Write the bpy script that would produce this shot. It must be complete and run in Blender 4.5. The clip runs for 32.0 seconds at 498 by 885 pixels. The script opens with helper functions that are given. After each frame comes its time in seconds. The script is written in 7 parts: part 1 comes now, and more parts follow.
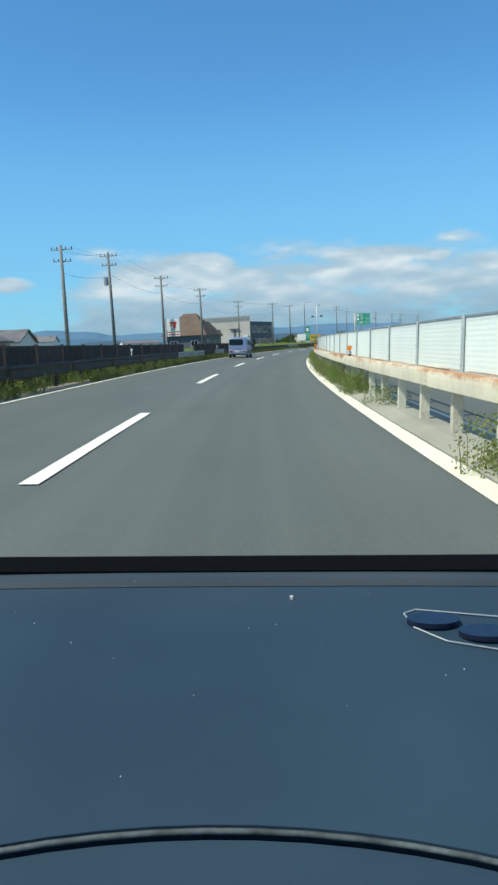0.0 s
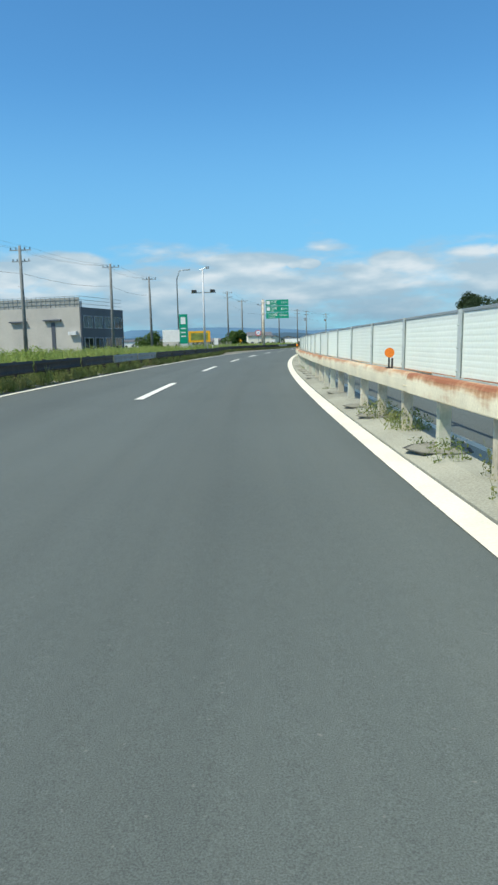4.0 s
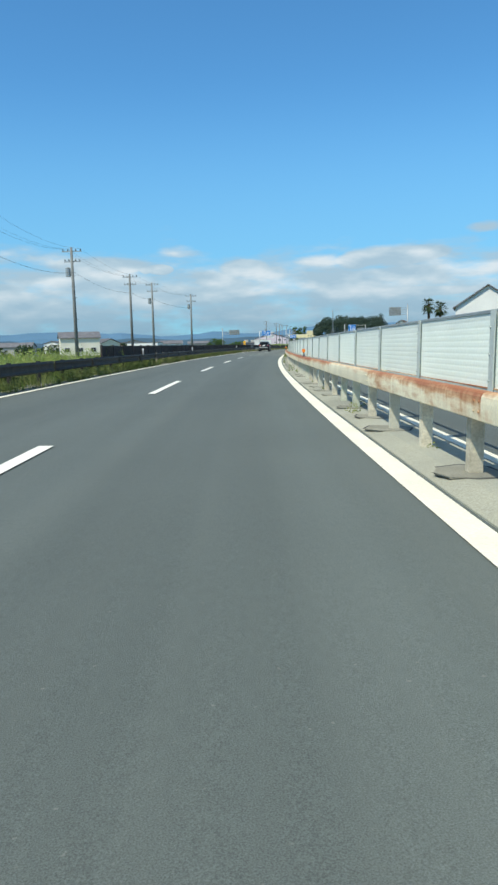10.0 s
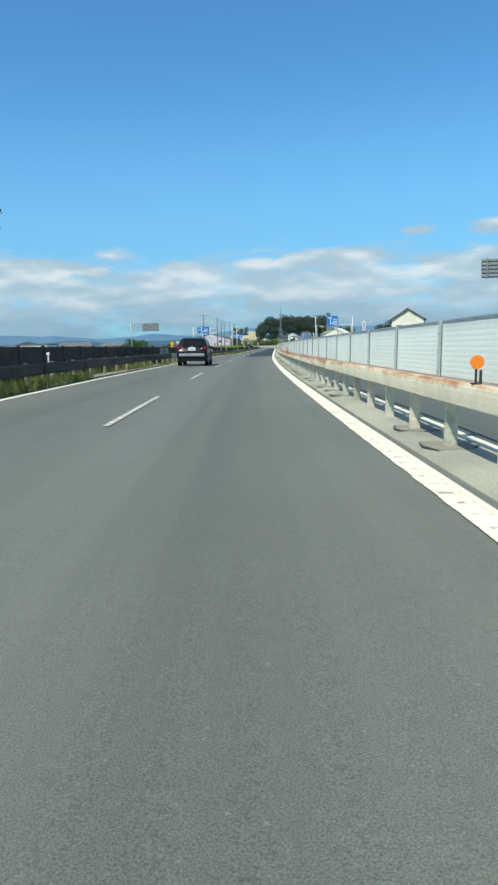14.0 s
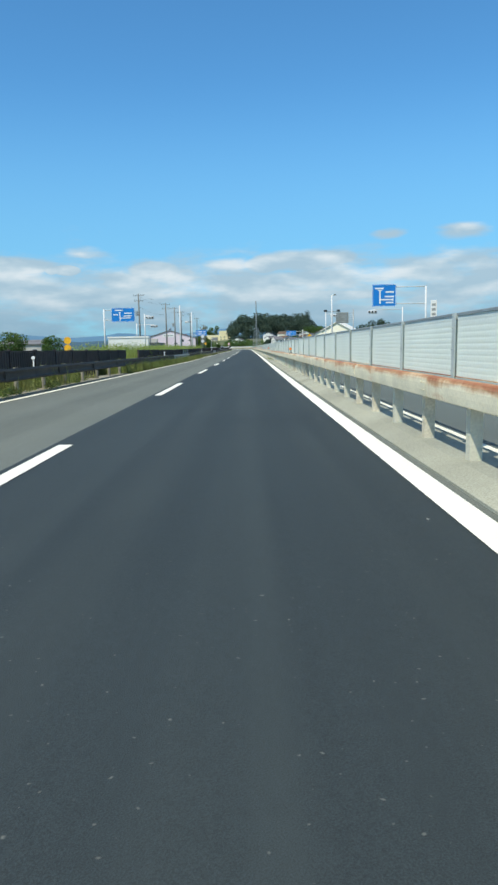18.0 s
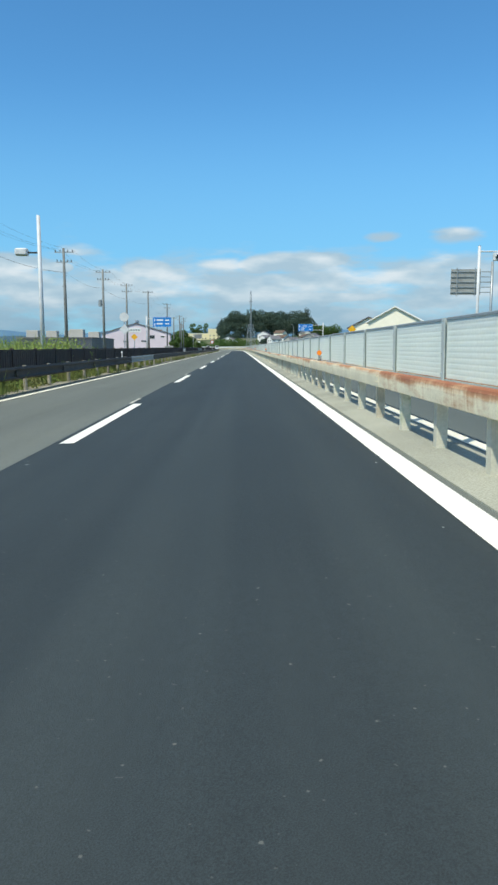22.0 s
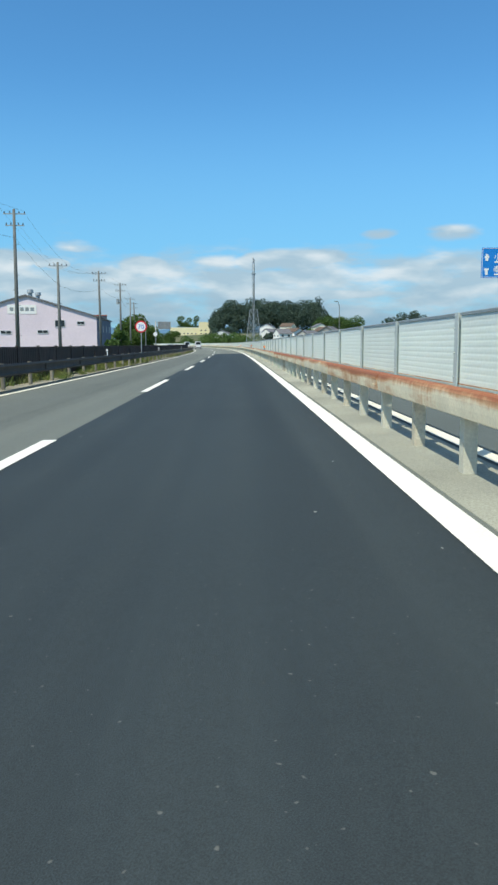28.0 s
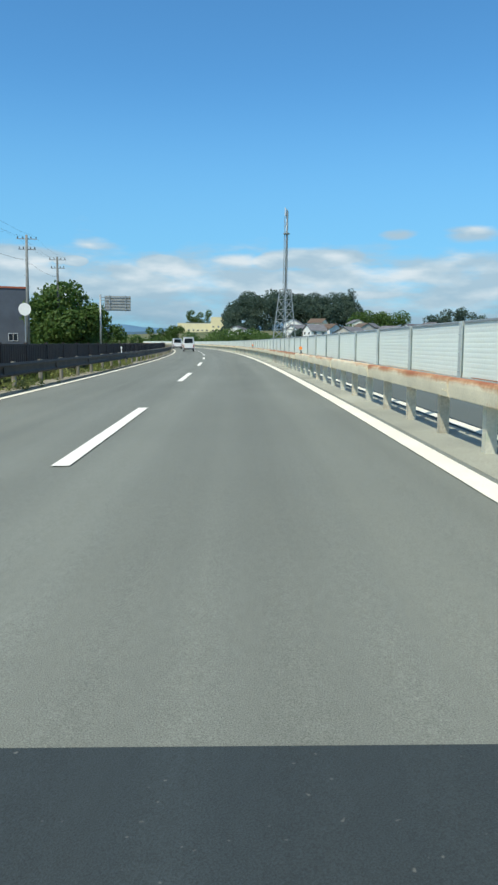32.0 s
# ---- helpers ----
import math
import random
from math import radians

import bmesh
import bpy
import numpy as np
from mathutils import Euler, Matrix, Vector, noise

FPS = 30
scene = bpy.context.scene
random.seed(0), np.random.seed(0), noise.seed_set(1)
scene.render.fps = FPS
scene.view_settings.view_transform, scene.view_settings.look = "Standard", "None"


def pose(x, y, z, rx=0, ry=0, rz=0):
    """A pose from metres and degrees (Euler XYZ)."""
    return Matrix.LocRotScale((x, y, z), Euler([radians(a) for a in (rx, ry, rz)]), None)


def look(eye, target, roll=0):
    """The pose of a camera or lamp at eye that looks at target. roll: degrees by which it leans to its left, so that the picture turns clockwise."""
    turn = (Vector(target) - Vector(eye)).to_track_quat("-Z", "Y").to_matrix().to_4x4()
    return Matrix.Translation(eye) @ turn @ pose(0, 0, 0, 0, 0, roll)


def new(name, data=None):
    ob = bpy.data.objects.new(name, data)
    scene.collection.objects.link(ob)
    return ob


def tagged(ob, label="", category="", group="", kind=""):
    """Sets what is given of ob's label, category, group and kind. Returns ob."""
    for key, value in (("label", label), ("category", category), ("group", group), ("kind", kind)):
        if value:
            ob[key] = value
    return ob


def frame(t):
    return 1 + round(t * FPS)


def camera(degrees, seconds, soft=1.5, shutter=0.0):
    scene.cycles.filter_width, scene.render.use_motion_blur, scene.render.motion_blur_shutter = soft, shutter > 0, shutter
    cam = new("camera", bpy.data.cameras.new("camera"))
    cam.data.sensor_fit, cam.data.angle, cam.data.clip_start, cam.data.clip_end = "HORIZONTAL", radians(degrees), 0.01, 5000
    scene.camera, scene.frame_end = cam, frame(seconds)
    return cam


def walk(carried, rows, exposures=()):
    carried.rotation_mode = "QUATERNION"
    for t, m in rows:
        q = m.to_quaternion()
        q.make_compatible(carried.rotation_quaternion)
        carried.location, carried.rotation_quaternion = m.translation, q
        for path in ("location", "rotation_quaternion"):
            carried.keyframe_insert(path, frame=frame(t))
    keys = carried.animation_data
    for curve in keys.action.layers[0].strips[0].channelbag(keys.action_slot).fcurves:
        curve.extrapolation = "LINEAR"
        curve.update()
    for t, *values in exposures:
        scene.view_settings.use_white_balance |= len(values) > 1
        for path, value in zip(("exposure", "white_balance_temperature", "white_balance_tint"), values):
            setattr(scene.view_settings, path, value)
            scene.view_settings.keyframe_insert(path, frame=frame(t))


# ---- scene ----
# ---------------------------------------------------------------- camera
cam = camera(38.04, 32.0, soft=2.6)
ROWS = [
    (0, -1.704, -5.76, 1.204, 82.223, 2.563, 0.484), (1, -1.634, 14.837, 1.201, 82.163, 2.56, -1.894),
    (2, -0.729, 35.13, 1.195, 82.1, 2.444, -4.513), (3, 1.285, 55.521, 1.179, 82.051, 1.979, -6.991),
    (4, 4.044, 75.359, 1.165, 82.176, 1.465, -9.315), (7, 15.736, 134.178, 1.157, 82.262, 1.295, -14.611),
    (8, 20.767, 152.263, 1.159, 82.237, 1.313, -16.933), (9, 26.395, 169.757, 1.157, 82.395, 1.225, -19.15),
    (10, 33.177, 189.35, 1.158, 82.375, 1.333, -20.719), (11, 40.254, 208.09, 1.158, 82.371, 1.4, -21.627),
    (12, 47.719, 227.1, 1.164, 82.389, 1.704, -22.763), (13, 55.467, 245.608, 1.171, 82.461, 1.471, -24.182),
    (14, 64.302, 265.133, 1.174, 82.433, 1.706, -25.521), (15, 73.195, 283.553, 1.172, 82.399, 1.811, -26.676),
    (18, 101.172, 339.398, 1.149, 82.451, 1.143, -27.753), (19, 110.604, 357.866, 1.138, 82.236, 0.558, -28.089),
    (20, 120.16, 376.103, 1.124, 82.234, -0.09, -28.798), (21, 130.187, 394.963, 1.111, 82.276, -0.138, -28.651),
    (22, 140.005, 413.632, 1.113, 82.478, 0.075, -28.383), (23, 149.55, 431.988, 1.115, 82.348, 0.188, -28.209),
    (24, 159.188, 450.647, 1.116, 82.299, 0.24, -28.205), (25, 168.797, 469.132, 1.118, 82.351, 0.489, -28.543),
    (28, 198.556, 525.225, 1.116, 82.25, -0.014, -28.609), (29, 208.369, 544.255, 1.113, 82.375, -0.142, -28.471),
    (30, 218.125, 563.23, 1.109, 82.228, -0.411, -28.206), (31, 227.804, 582.402, 1.105, 82.429, -0.545, -27.83),
    (32, 237.415, 601.84, 1.1, 82.186, -0.826, -27.348)]
walk(cam, [(r[0], pose(*r[1:])) for r in ROWS])

# ---------------------------------------------------------------- world, sun, exposure
SUN_AZ, SUN_EL = -115.0, 54.5          # degrees clockwise from +y, and above the horizon
scene.view_settings.exposure = 0.0


def aim(az, el):
    a, e = radians(az), radians(el)
    return Vector((math.sin(a) * math.cos(e), math.cos(a) * math.cos(e), math.sin(e)))


world = bpy.data.worlds.new("sky")
scene.world = world
world.use_nodes = True
wn, wl = world.node_tree.nodes, world.node_tree.links
wn.clear()


def wmath(op, a, b=None, c=None):
    node = wn.new("ShaderNodeMath")
    node.operation = op
    for i, v in enumerate((a, b, c)):
        if v is None:
            continue
        if isinstance(v, (int, float)):
            node.inputs[i].default_value = v
        else:
            wl.new(v, node.inputs[i])
    return node.outputs[0]


sky = wn.new("ShaderNodeTexSky")
sky.sky_type = "NISHITA"
sky.sun_disc = False
sky.sun_elevation, sky.sun_rotation = radians(SUN_EL), radians(SUN_AZ)
sky.air_density, sky.dust_density, sky.ozone_density = 1.0, 0.35, 2.2
tint = wn.new("ShaderNodeMix")
tint.data_type, tint.blend_type = "RGBA", "MULTIPLY"
tint.inputs[0].default_value = 1.0
wl.new(sky.outputs[0], tint.inputs[6])
tint.inputs[7].default_value = (0.50, 1.01, 1.25, 1)
coords = wn.new("ShaderNodeTexCoord")
split = wn.new("ShaderNodeSeparateXYZ")
wl.new(coords.outputs["Generated"], split.inputs[0])
stretch = wn.new("ShaderNodeMapping")
wl.new(coords.outputs["Generated"], stretch.inputs[0])
stretch.inputs["Scale"].default_value = (1.0, 1.0, 3.6)
billow = wn.new("ShaderNodeTexNoise")
wl.new(stretch.outputs[0], billow.inputs["Vector"])
billow.inputs["Scale"].default_value = 9.0
billow.inputs["Detail"].default_value = 7.0
billow.inputs["Roughness"].default_value = 0.55
wisp = wn.new("ShaderNodeTexNoise")
wl.new(stretch.outputs[0], wisp.inputs["Vector"])
wisp.inputs["Scale"].default_value = 30.0
wisp.inputs["Detail"].default_value = 6.0
band = wn.new("ShaderNodeValToRGB")          # how thick the cloud bank is by height
wl.new(split.outputs[2], band.inputs[0])
for pos, v in ((0.0, 0.66), (0.012, 0.69), (0.05, 0.74), (0.094, 0.77), (0.114, 0.62), (0.134, 0.40), (0.17, 0.17), (0.3, 0.12)):
    e = band.color_ramp.elements.new(pos)
    e.color = (v, v, v, 1)
band.color_ramp.elements.remove(band.color_ramp.elements[0])
band.color_ramp.elements.remove(band.color_ramp.elements[-1])
dens = wmath("ADD", wmath("MULTIPLY", billow.outputs["Fac"], 1.0), wmath("SUBTRACT", band.outputs[0], 0.62))
# single clouds: azimuth, elevation, half width, half height (degrees), strength
CLOUDS = ((14.0, 5.95, 1.1, 0.42, 0.55), (12.9, 5.9, 0.5, 0.3, 0.35), (16.2, 7.3, 2.6, 0.55, 0.22), (18.3, 5.0, 1.7, 0.5, 0.3),
          (31.5, 6.6, 3.6, 0.9, 0.42), (38.6, 8.3, 2.0, 0.55, 0.45), (44.0, 8.2, 2.6, 0.8, 0.4), (22.9, 10.9, 1.6, 0.4, 0.16),
          (-4.3, 6.2, 3.4, 1.1, 0.42), (-18.5, 5.0, 2.4, 0.8, 0.42), (9.5, 6.3, 4.2, 0.7, 0.3), (26.5, 6.4, 2.4, 0.5, 0.25),
          (15.0, 3.6, 3.0, 0.35, 0.25), (34.0, 3.8, 5.0, 0.4, 0.25),
          (-27.0, 5.5, 16.0, 6.5, -0.6), (-8.5, 5.4, 2.2, 1.0, 0.4), (20.5, 6.0, 2.0, 0.7, 0.3), (29.0, 6.3, 1.5, 0.7, 0.3), (34.5, 6.7, 1.8, 0.6, 0.3))
for az, el, rx, ry, k in CLOUDS:
    c, across, up = aim(az, el), aim(az + 90, 0), aim(az, el + 90)
    da = wn.new("ShaderNodeVectorMath")
    da.operation = "DOT_PRODUCT"
    wl.new(coords.outputs["Generated"], da.inputs[0])
    da.inputs[1].default_value = across / math.sin(radians(rx))
    du = wn.new("ShaderNodeVectorMath")
    du.operation = "DOT_PRODUCT"
    wl.new(coords.outputs["Generated"], du.inputs[0])
    du.inputs[1].default_value = up / math.sin(radians(ry))
    fwd = wn.new("ShaderNodeVectorMath")
    fwd.operation = "DOT_PRODUCT"
    wl.new(coords.outputs["Generated"], fwd.inputs[0])
    fwd.inputs[1].default_value = c
    a2 = wmath("POWER", wmath("ABSOLUTE", da.outputs["Value"]), 2.0)
    u2 = wmath("POWER", wmath("ABSOLUTE", du.outputs["Value"]), 2.0)
    fall = wmath("MAXIMUM", wmath("SUBTRACT", 1.0, wmath("ADD", a2, u2)), 0.0)
    front = wmath("GREATER_THAN", fwd.outputs["Value"], 0.5)
    dens = wmath("ADD", dens, wmath("MULTIPLY", wmath("MULTIPLY", fall, front), k))
cover = wn.new("ShaderNodeMapRange")
cover.interpolation_type = "SMOOTHSTEP"
wl.new(wmath("ADD", dens, wmath("MULTIPLY", wmath("SUBTRACT", wisp.outputs["Fac"], 0.5), 0.14)), cover.inputs[0])
cover.inputs[1].default_value, cover.inputs[2].default_value = 0.32, 0.66
cover.inputs[3].default_value, cover.inputs[4].default_value = 0.0, 0.92
# each puff is bright where it thins out upwards and grey underneath
flat = wn.new("ShaderNodeMapping")
wl.new(coords.outputs["Generated"], flat.inputs[0])
flat.inputs["Scale"].default_value = (1.0, 1.0, 2.9)
lift = wn.new("ShaderNodeMapping")
wl.new(flat.outputs[0], lift.inputs[0])
lift.inputs["Location"].default_value = (0.0, 0.0, 0.030)
puffs = []
for source in (flat, lift):
    puff = wn.new("ShaderNodeTexNoise")
    wl.new(source.outputs[0], puff.inputs["Vector"])
    puff.inputs["Scale"].default_value = 12.0
    puff.inputs["Detail"].default_value = 5.0
    puff.inputs["Roughness"].default_value = 0.46
    puffs.append(puff.outputs["Fac"])
shade = wmath("ADD", wmath("MULTIPLY", wmath("SUBTRACT", puffs[0], puffs[1]), 1.5), wmath("MULTIPLY", wmath("SUBTRACT", puffs[0], 0.5), 1.3))
shade = wmath("ADD", shade, wmath("MULTIPLY", dens, 0.62))
cloud = wn.new("ShaderNodeValToRGB")         # grey bases to bright tops
wl.new(shade, cloud.inputs[0])
cloud.color_ramp.elements[0].position, cloud.color_ramp.elements[0].color = 0.20, (3.1, 4.2, 4.95, 1)
cloud.color_ramp.elements[1].position, cloud.color_ramp.elements[1].color = 0.85, (5.5, 6.05, 6.3, 1)
e = cloud.color_ramp.elements.new(0.5)
e.color = (4.0, 4.95, 5.5, 1)
haze = wn.new("ShaderNodeMix")               # the bank turns blue towards the horizon
haze.data_type = "RGBA"
low = wn.new("ShaderNodeMapRange")
low.interpolation_type = "SMOOTHSTEP"
wl.new(split.outputs[2], low.inputs[0])
low.inputs[1].default_value, low.inputs[2].default_value = -0.004, 0.092
wl.new(low.outputs[0], haze.inputs[0])
haze.inputs[6].default_value = (1.7, 2.9, 3.9, 1)
wl.new(cloud.outputs[0], haze.inputs[7])
mixed = wn.new("ShaderNodeMix")
mixed.data_type = "RGBA"
wl.new(cover.outputs[0], mixed.inputs[0])
paler = wn.new("ShaderNodeMix")              # the clear sky pales a little towards the clouds
paler.data_type = "RGBA"
down = wn.new("ShaderNodeMapRange")
down.interpolation_type = "SMOOTHSTEP"
wl.new(split.outputs[2], down.inputs[0])
down.inputs[1].default_value, down.inputs[2].default_value = 0.10, 0.34
down.inputs[3].default_value, down.inputs[4].default_value = 0.6, 0.0
wl.new(down.outputs[0], paler.inputs[0])
wl.new(tint.outputs[2], paler.inputs[6])
paler.inputs[7].default_value = (1.52, 3.85, 6.0, 1)
wl.new(paler.outputs[2], mixed.inputs[6])
wl.new(haze.outputs[2], mixed.inputs[7])
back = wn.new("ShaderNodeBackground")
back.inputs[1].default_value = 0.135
fill_veil = wn.new("ShaderNodeMix")               # added pale veil towards the zenith, out of view, to neutralise the blue fill
fill_veil.data_type = "RGBA"
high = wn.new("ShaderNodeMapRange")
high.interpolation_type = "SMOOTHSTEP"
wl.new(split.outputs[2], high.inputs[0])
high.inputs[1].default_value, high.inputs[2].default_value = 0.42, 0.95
wl.new(wmath("MULTIPLY", high.outputs[0], wmath("ADD", wmath("MULTIPLY", billow.outputs["Fac"], 0.6), 0.35)), fill_veil.inputs[0])
wl.new(mixed.outputs[2], fill_veil.inputs[6])
fill_veil.inputs[7].default_value = (2.1, 2.3, 2.35, 1)
wl.new(fill_veil.outputs[2], back.inputs[0])
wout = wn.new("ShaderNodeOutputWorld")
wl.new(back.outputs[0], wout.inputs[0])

sun = new("sun", bpy.data.lights.new("sun", "SUN"))
sun.data.energy, sun.data.angle, sun.data.color = 4.5, radians(0.55), (1.0, 0.955, 0.80)
sun.matrix_world = look(aim(SUN_AZ, SUN_EL) * 300, (0, 0, 0))

# ---------------------------------------------------------------- the road's line
KAPPA = (1.922, 1.911, 1.908, 1.757, 1.292, 0.914, 0.504, 0.124, -0.068, 0.003, 0.009, -0.197, -0.78, -1.12, -1.195, -1.118, -0.97, -0.8)
BANK_AT = (-60, 120, 220, 300, 360, 420, 520, 620, 700, 1000)
BANK = (2.914, 0.945, 1.31, 1.741, 0.744, -0.645, -0.299, -0.754, -0.965, -0.838)
WL = 6.787                               # from the right edge line to the left one
LANE = 3.6
SG = np.arange(-120, 1060, 2.0)
_k = np.interp(SG, np.arange(-40, 981, 60.0), KAPPA) * 1e-3
PSI = np.concatenate([[0], np.cumsum((_k[1:] + _k[:-1]))])
PSI -= np.interp(0, SG, PSI)
RX = np.concatenate([[0], np.cumsum(np.sin(PSI[1:]) + np.sin(PSI[:-1]))])
RY = np.concatenate([[0], np.cumsum(np.cos(PSI[1:]) + np.cos(PSI[:-1]))])
RX -= np.interp(0, SG, RX)
RY -= np.interp(0, SG, RY)


def psi(s):
    return float(np.interp(s, SG, PSI))


def bank(s):
    return math.tan(radians(float(np.interp(s, BANK_AT, BANK))))


def surf(s, n):
    """Height of the ground at s metres along the road and n metres right of its right edge line."""
    near = max(-9.0, min(9.5, n))
    k = min(1.0, max(0.0, (abs(n - near)) / 16.0))
    return -near * bank(s) * (1 - k) - 0.15 * k


def at(s, n, z=0.0):
    a = psi(s)
    return Vector((float(np.interp(s, SG, RX)) + n * math.cos(a), float(np.interp(s, SG, RY)) - n * math.sin(a), surf(s, n) + z))


def place(s, n, z=0.0, yaw=0.0, tilt=False):
    """A pose whose y runs along the road and whose x points to its right; yaw turns it to the left, in degrees."""
    m = Matrix.Translation(at(s, n, z)) @ Matrix.Rotation(-psi(s) + radians(yaw), 4, "Z")
    return m @ Matrix.Rotation(math.atan(bank(s)), 4, "Y") if tilt else m


def line_mid(s):
    """Where the middle of the painted edge line runs, which wanders a little."""
    return float(np.interp(s, (-60, 60, 170, 218, 262, 356, 480, 572, 637, 700), (0.062, 0.062, 0.052, 0.025, 0.0, -0.008, 0.0, 0.026, -0.005, -0.005)))


def swell(s):
    """How far the median and all that stands on it lies above its usual level."""
    return float(np.interp(s, (-60, 40, 90, 173, 220, 303, 386, 482, 574, 640), (0.05, 0.05, 0.05, 0.042, 0.003, 0.037, 0.062, -0.015, -0.006, -0.016)))


def layby(s):
    """How far the verge guardrail swings out round the paved lay-by."""
    return float(np.interp(s, (142, 147, 153, 160, 166, 171, 177, 184, 191), (0, 0.5, 1.3, 1.75, 1.8, 1.5, 0.9, 0.45, 0)))


# ---------------------------------------------------------------- materials
def mat(name, a, b=None, scale=4.0, rough=0.7, metal=0.0, bump=0.15, grain=60.0, gain=0.25, rand=0.0, stretch=(1, 1, 1), spec=0.4, lo=0.35, hi=0.65):
    """Two colours mixed by a broad noise, a fine grain on top, relief from the grain."""
    b = b or tuple(c * 0.75 for c in a)
    m = bpy.data.materials.new(name)
    m.use_nodes = True
    nt = m.node_tree
    nd, ln = nt.nodes, nt.links
    bsdf = nd["Principled BSDF"]
    co = nd.new("ShaderNodeTexCoord")
    mp = nd.new("ShaderNodeMapping")
    mp.inputs["Scale"].default_value = stretch
    info = nd.new("ShaderNodeObjectInfo")
    shift = nd.new("ShaderNodeVectorMath")
    shift.operation = "MULTIPLY_ADD"
    ln.new(info.outputs["Random"], shift.inputs[0])
    shift.inputs[1].default_value = (37.0, 53.0, 29.0)
    ln.new(co.outputs["Object"], shift.inputs[2])
    ln.new(shift.outputs[0], mp.inputs[0])
    n1 = nd.new("ShaderNodeTexNoise")
    n1.inputs["Scale"].default_value, n1.inputs["Detail"].default_value = scale, 6.0
    ln.new(mp.outputs[0], n1.inputs["Vector"])
    n2 = nd.new("ShaderNodeTexNoise")
    n2.inputs["Scale"].default_value, n2.inputs["Detail"].default_value = grain, 3.0
    ln.new(mp.outputs[0], n2.inputs["Vector"])
    r1 = nd.new("ShaderNodeMapRange")
    r1.inputs[1].default_value, r1.inputs[2].default_value = lo, hi
    ln.new(n1.outputs["Fac"], r1.inputs[0])
    mx = nd.new("ShaderNodeMix")
    mx.data_type = "RGBA"
    mx.inputs[6].default_value, mx.inputs[7].default_value = (*a, 1), (*b, 1)
    ln.new(r1.outputs[0], mx.inputs[0])
    r2 = nd.new("ShaderNodeMapRange")
    r2.inputs[1].default_value, r2.inputs[2].default_value = 0.3, 0.7
    r2.inputs[3].default_value, r2.inputs[4].default_value = 1 - gain, 1 + gain
    ln.new(n2.outputs["Fac"], r2.inputs[0])
    val = r2.outputs[0]
    if rand:
        r3 = nd.new("ShaderNodeMapRange")
        r3.inputs[3].default_value, r3.inputs[4].default_value = 1 - rand, 1 + rand
        ln.new(info.outputs["Random"], r3.inputs[0])
        mu = nd.new("ShaderNodeMath")
        mu.operation = "MULTIPLY"
        ln.new(val, mu.inputs[0])
        ln.new(r3.outputs[0], mu.inputs[1])
        val = mu.outputs[0]
    sc = nd.new("ShaderNodeVectorMath")
    sc.operation = "SCALE"
    ln.new(mx.outputs[2], sc.inputs[0])
    ln.new(val, sc.inputs["Scale"])
    ln.new(sc.outputs[0], bsdf.inputs["Base Color"])
    bsdf.inputs["Roughness"].default_value, bsdf.inputs["Metallic"].default_value = rough, metal
    bsdf.inputs["Specular IOR Level"].default_value = spec
    if bump:
        bp = nd.new("ShaderNodeBump")
        bp.inputs["Strength"].default_value, bp.inputs["Distance"].default_value = bump, 0.01
        ln.new(n2.outputs["Fac"], bp.inputs["Height"])
        ln.new(bp.outputs[0], bsdf.inputs["Normal"])
    return m


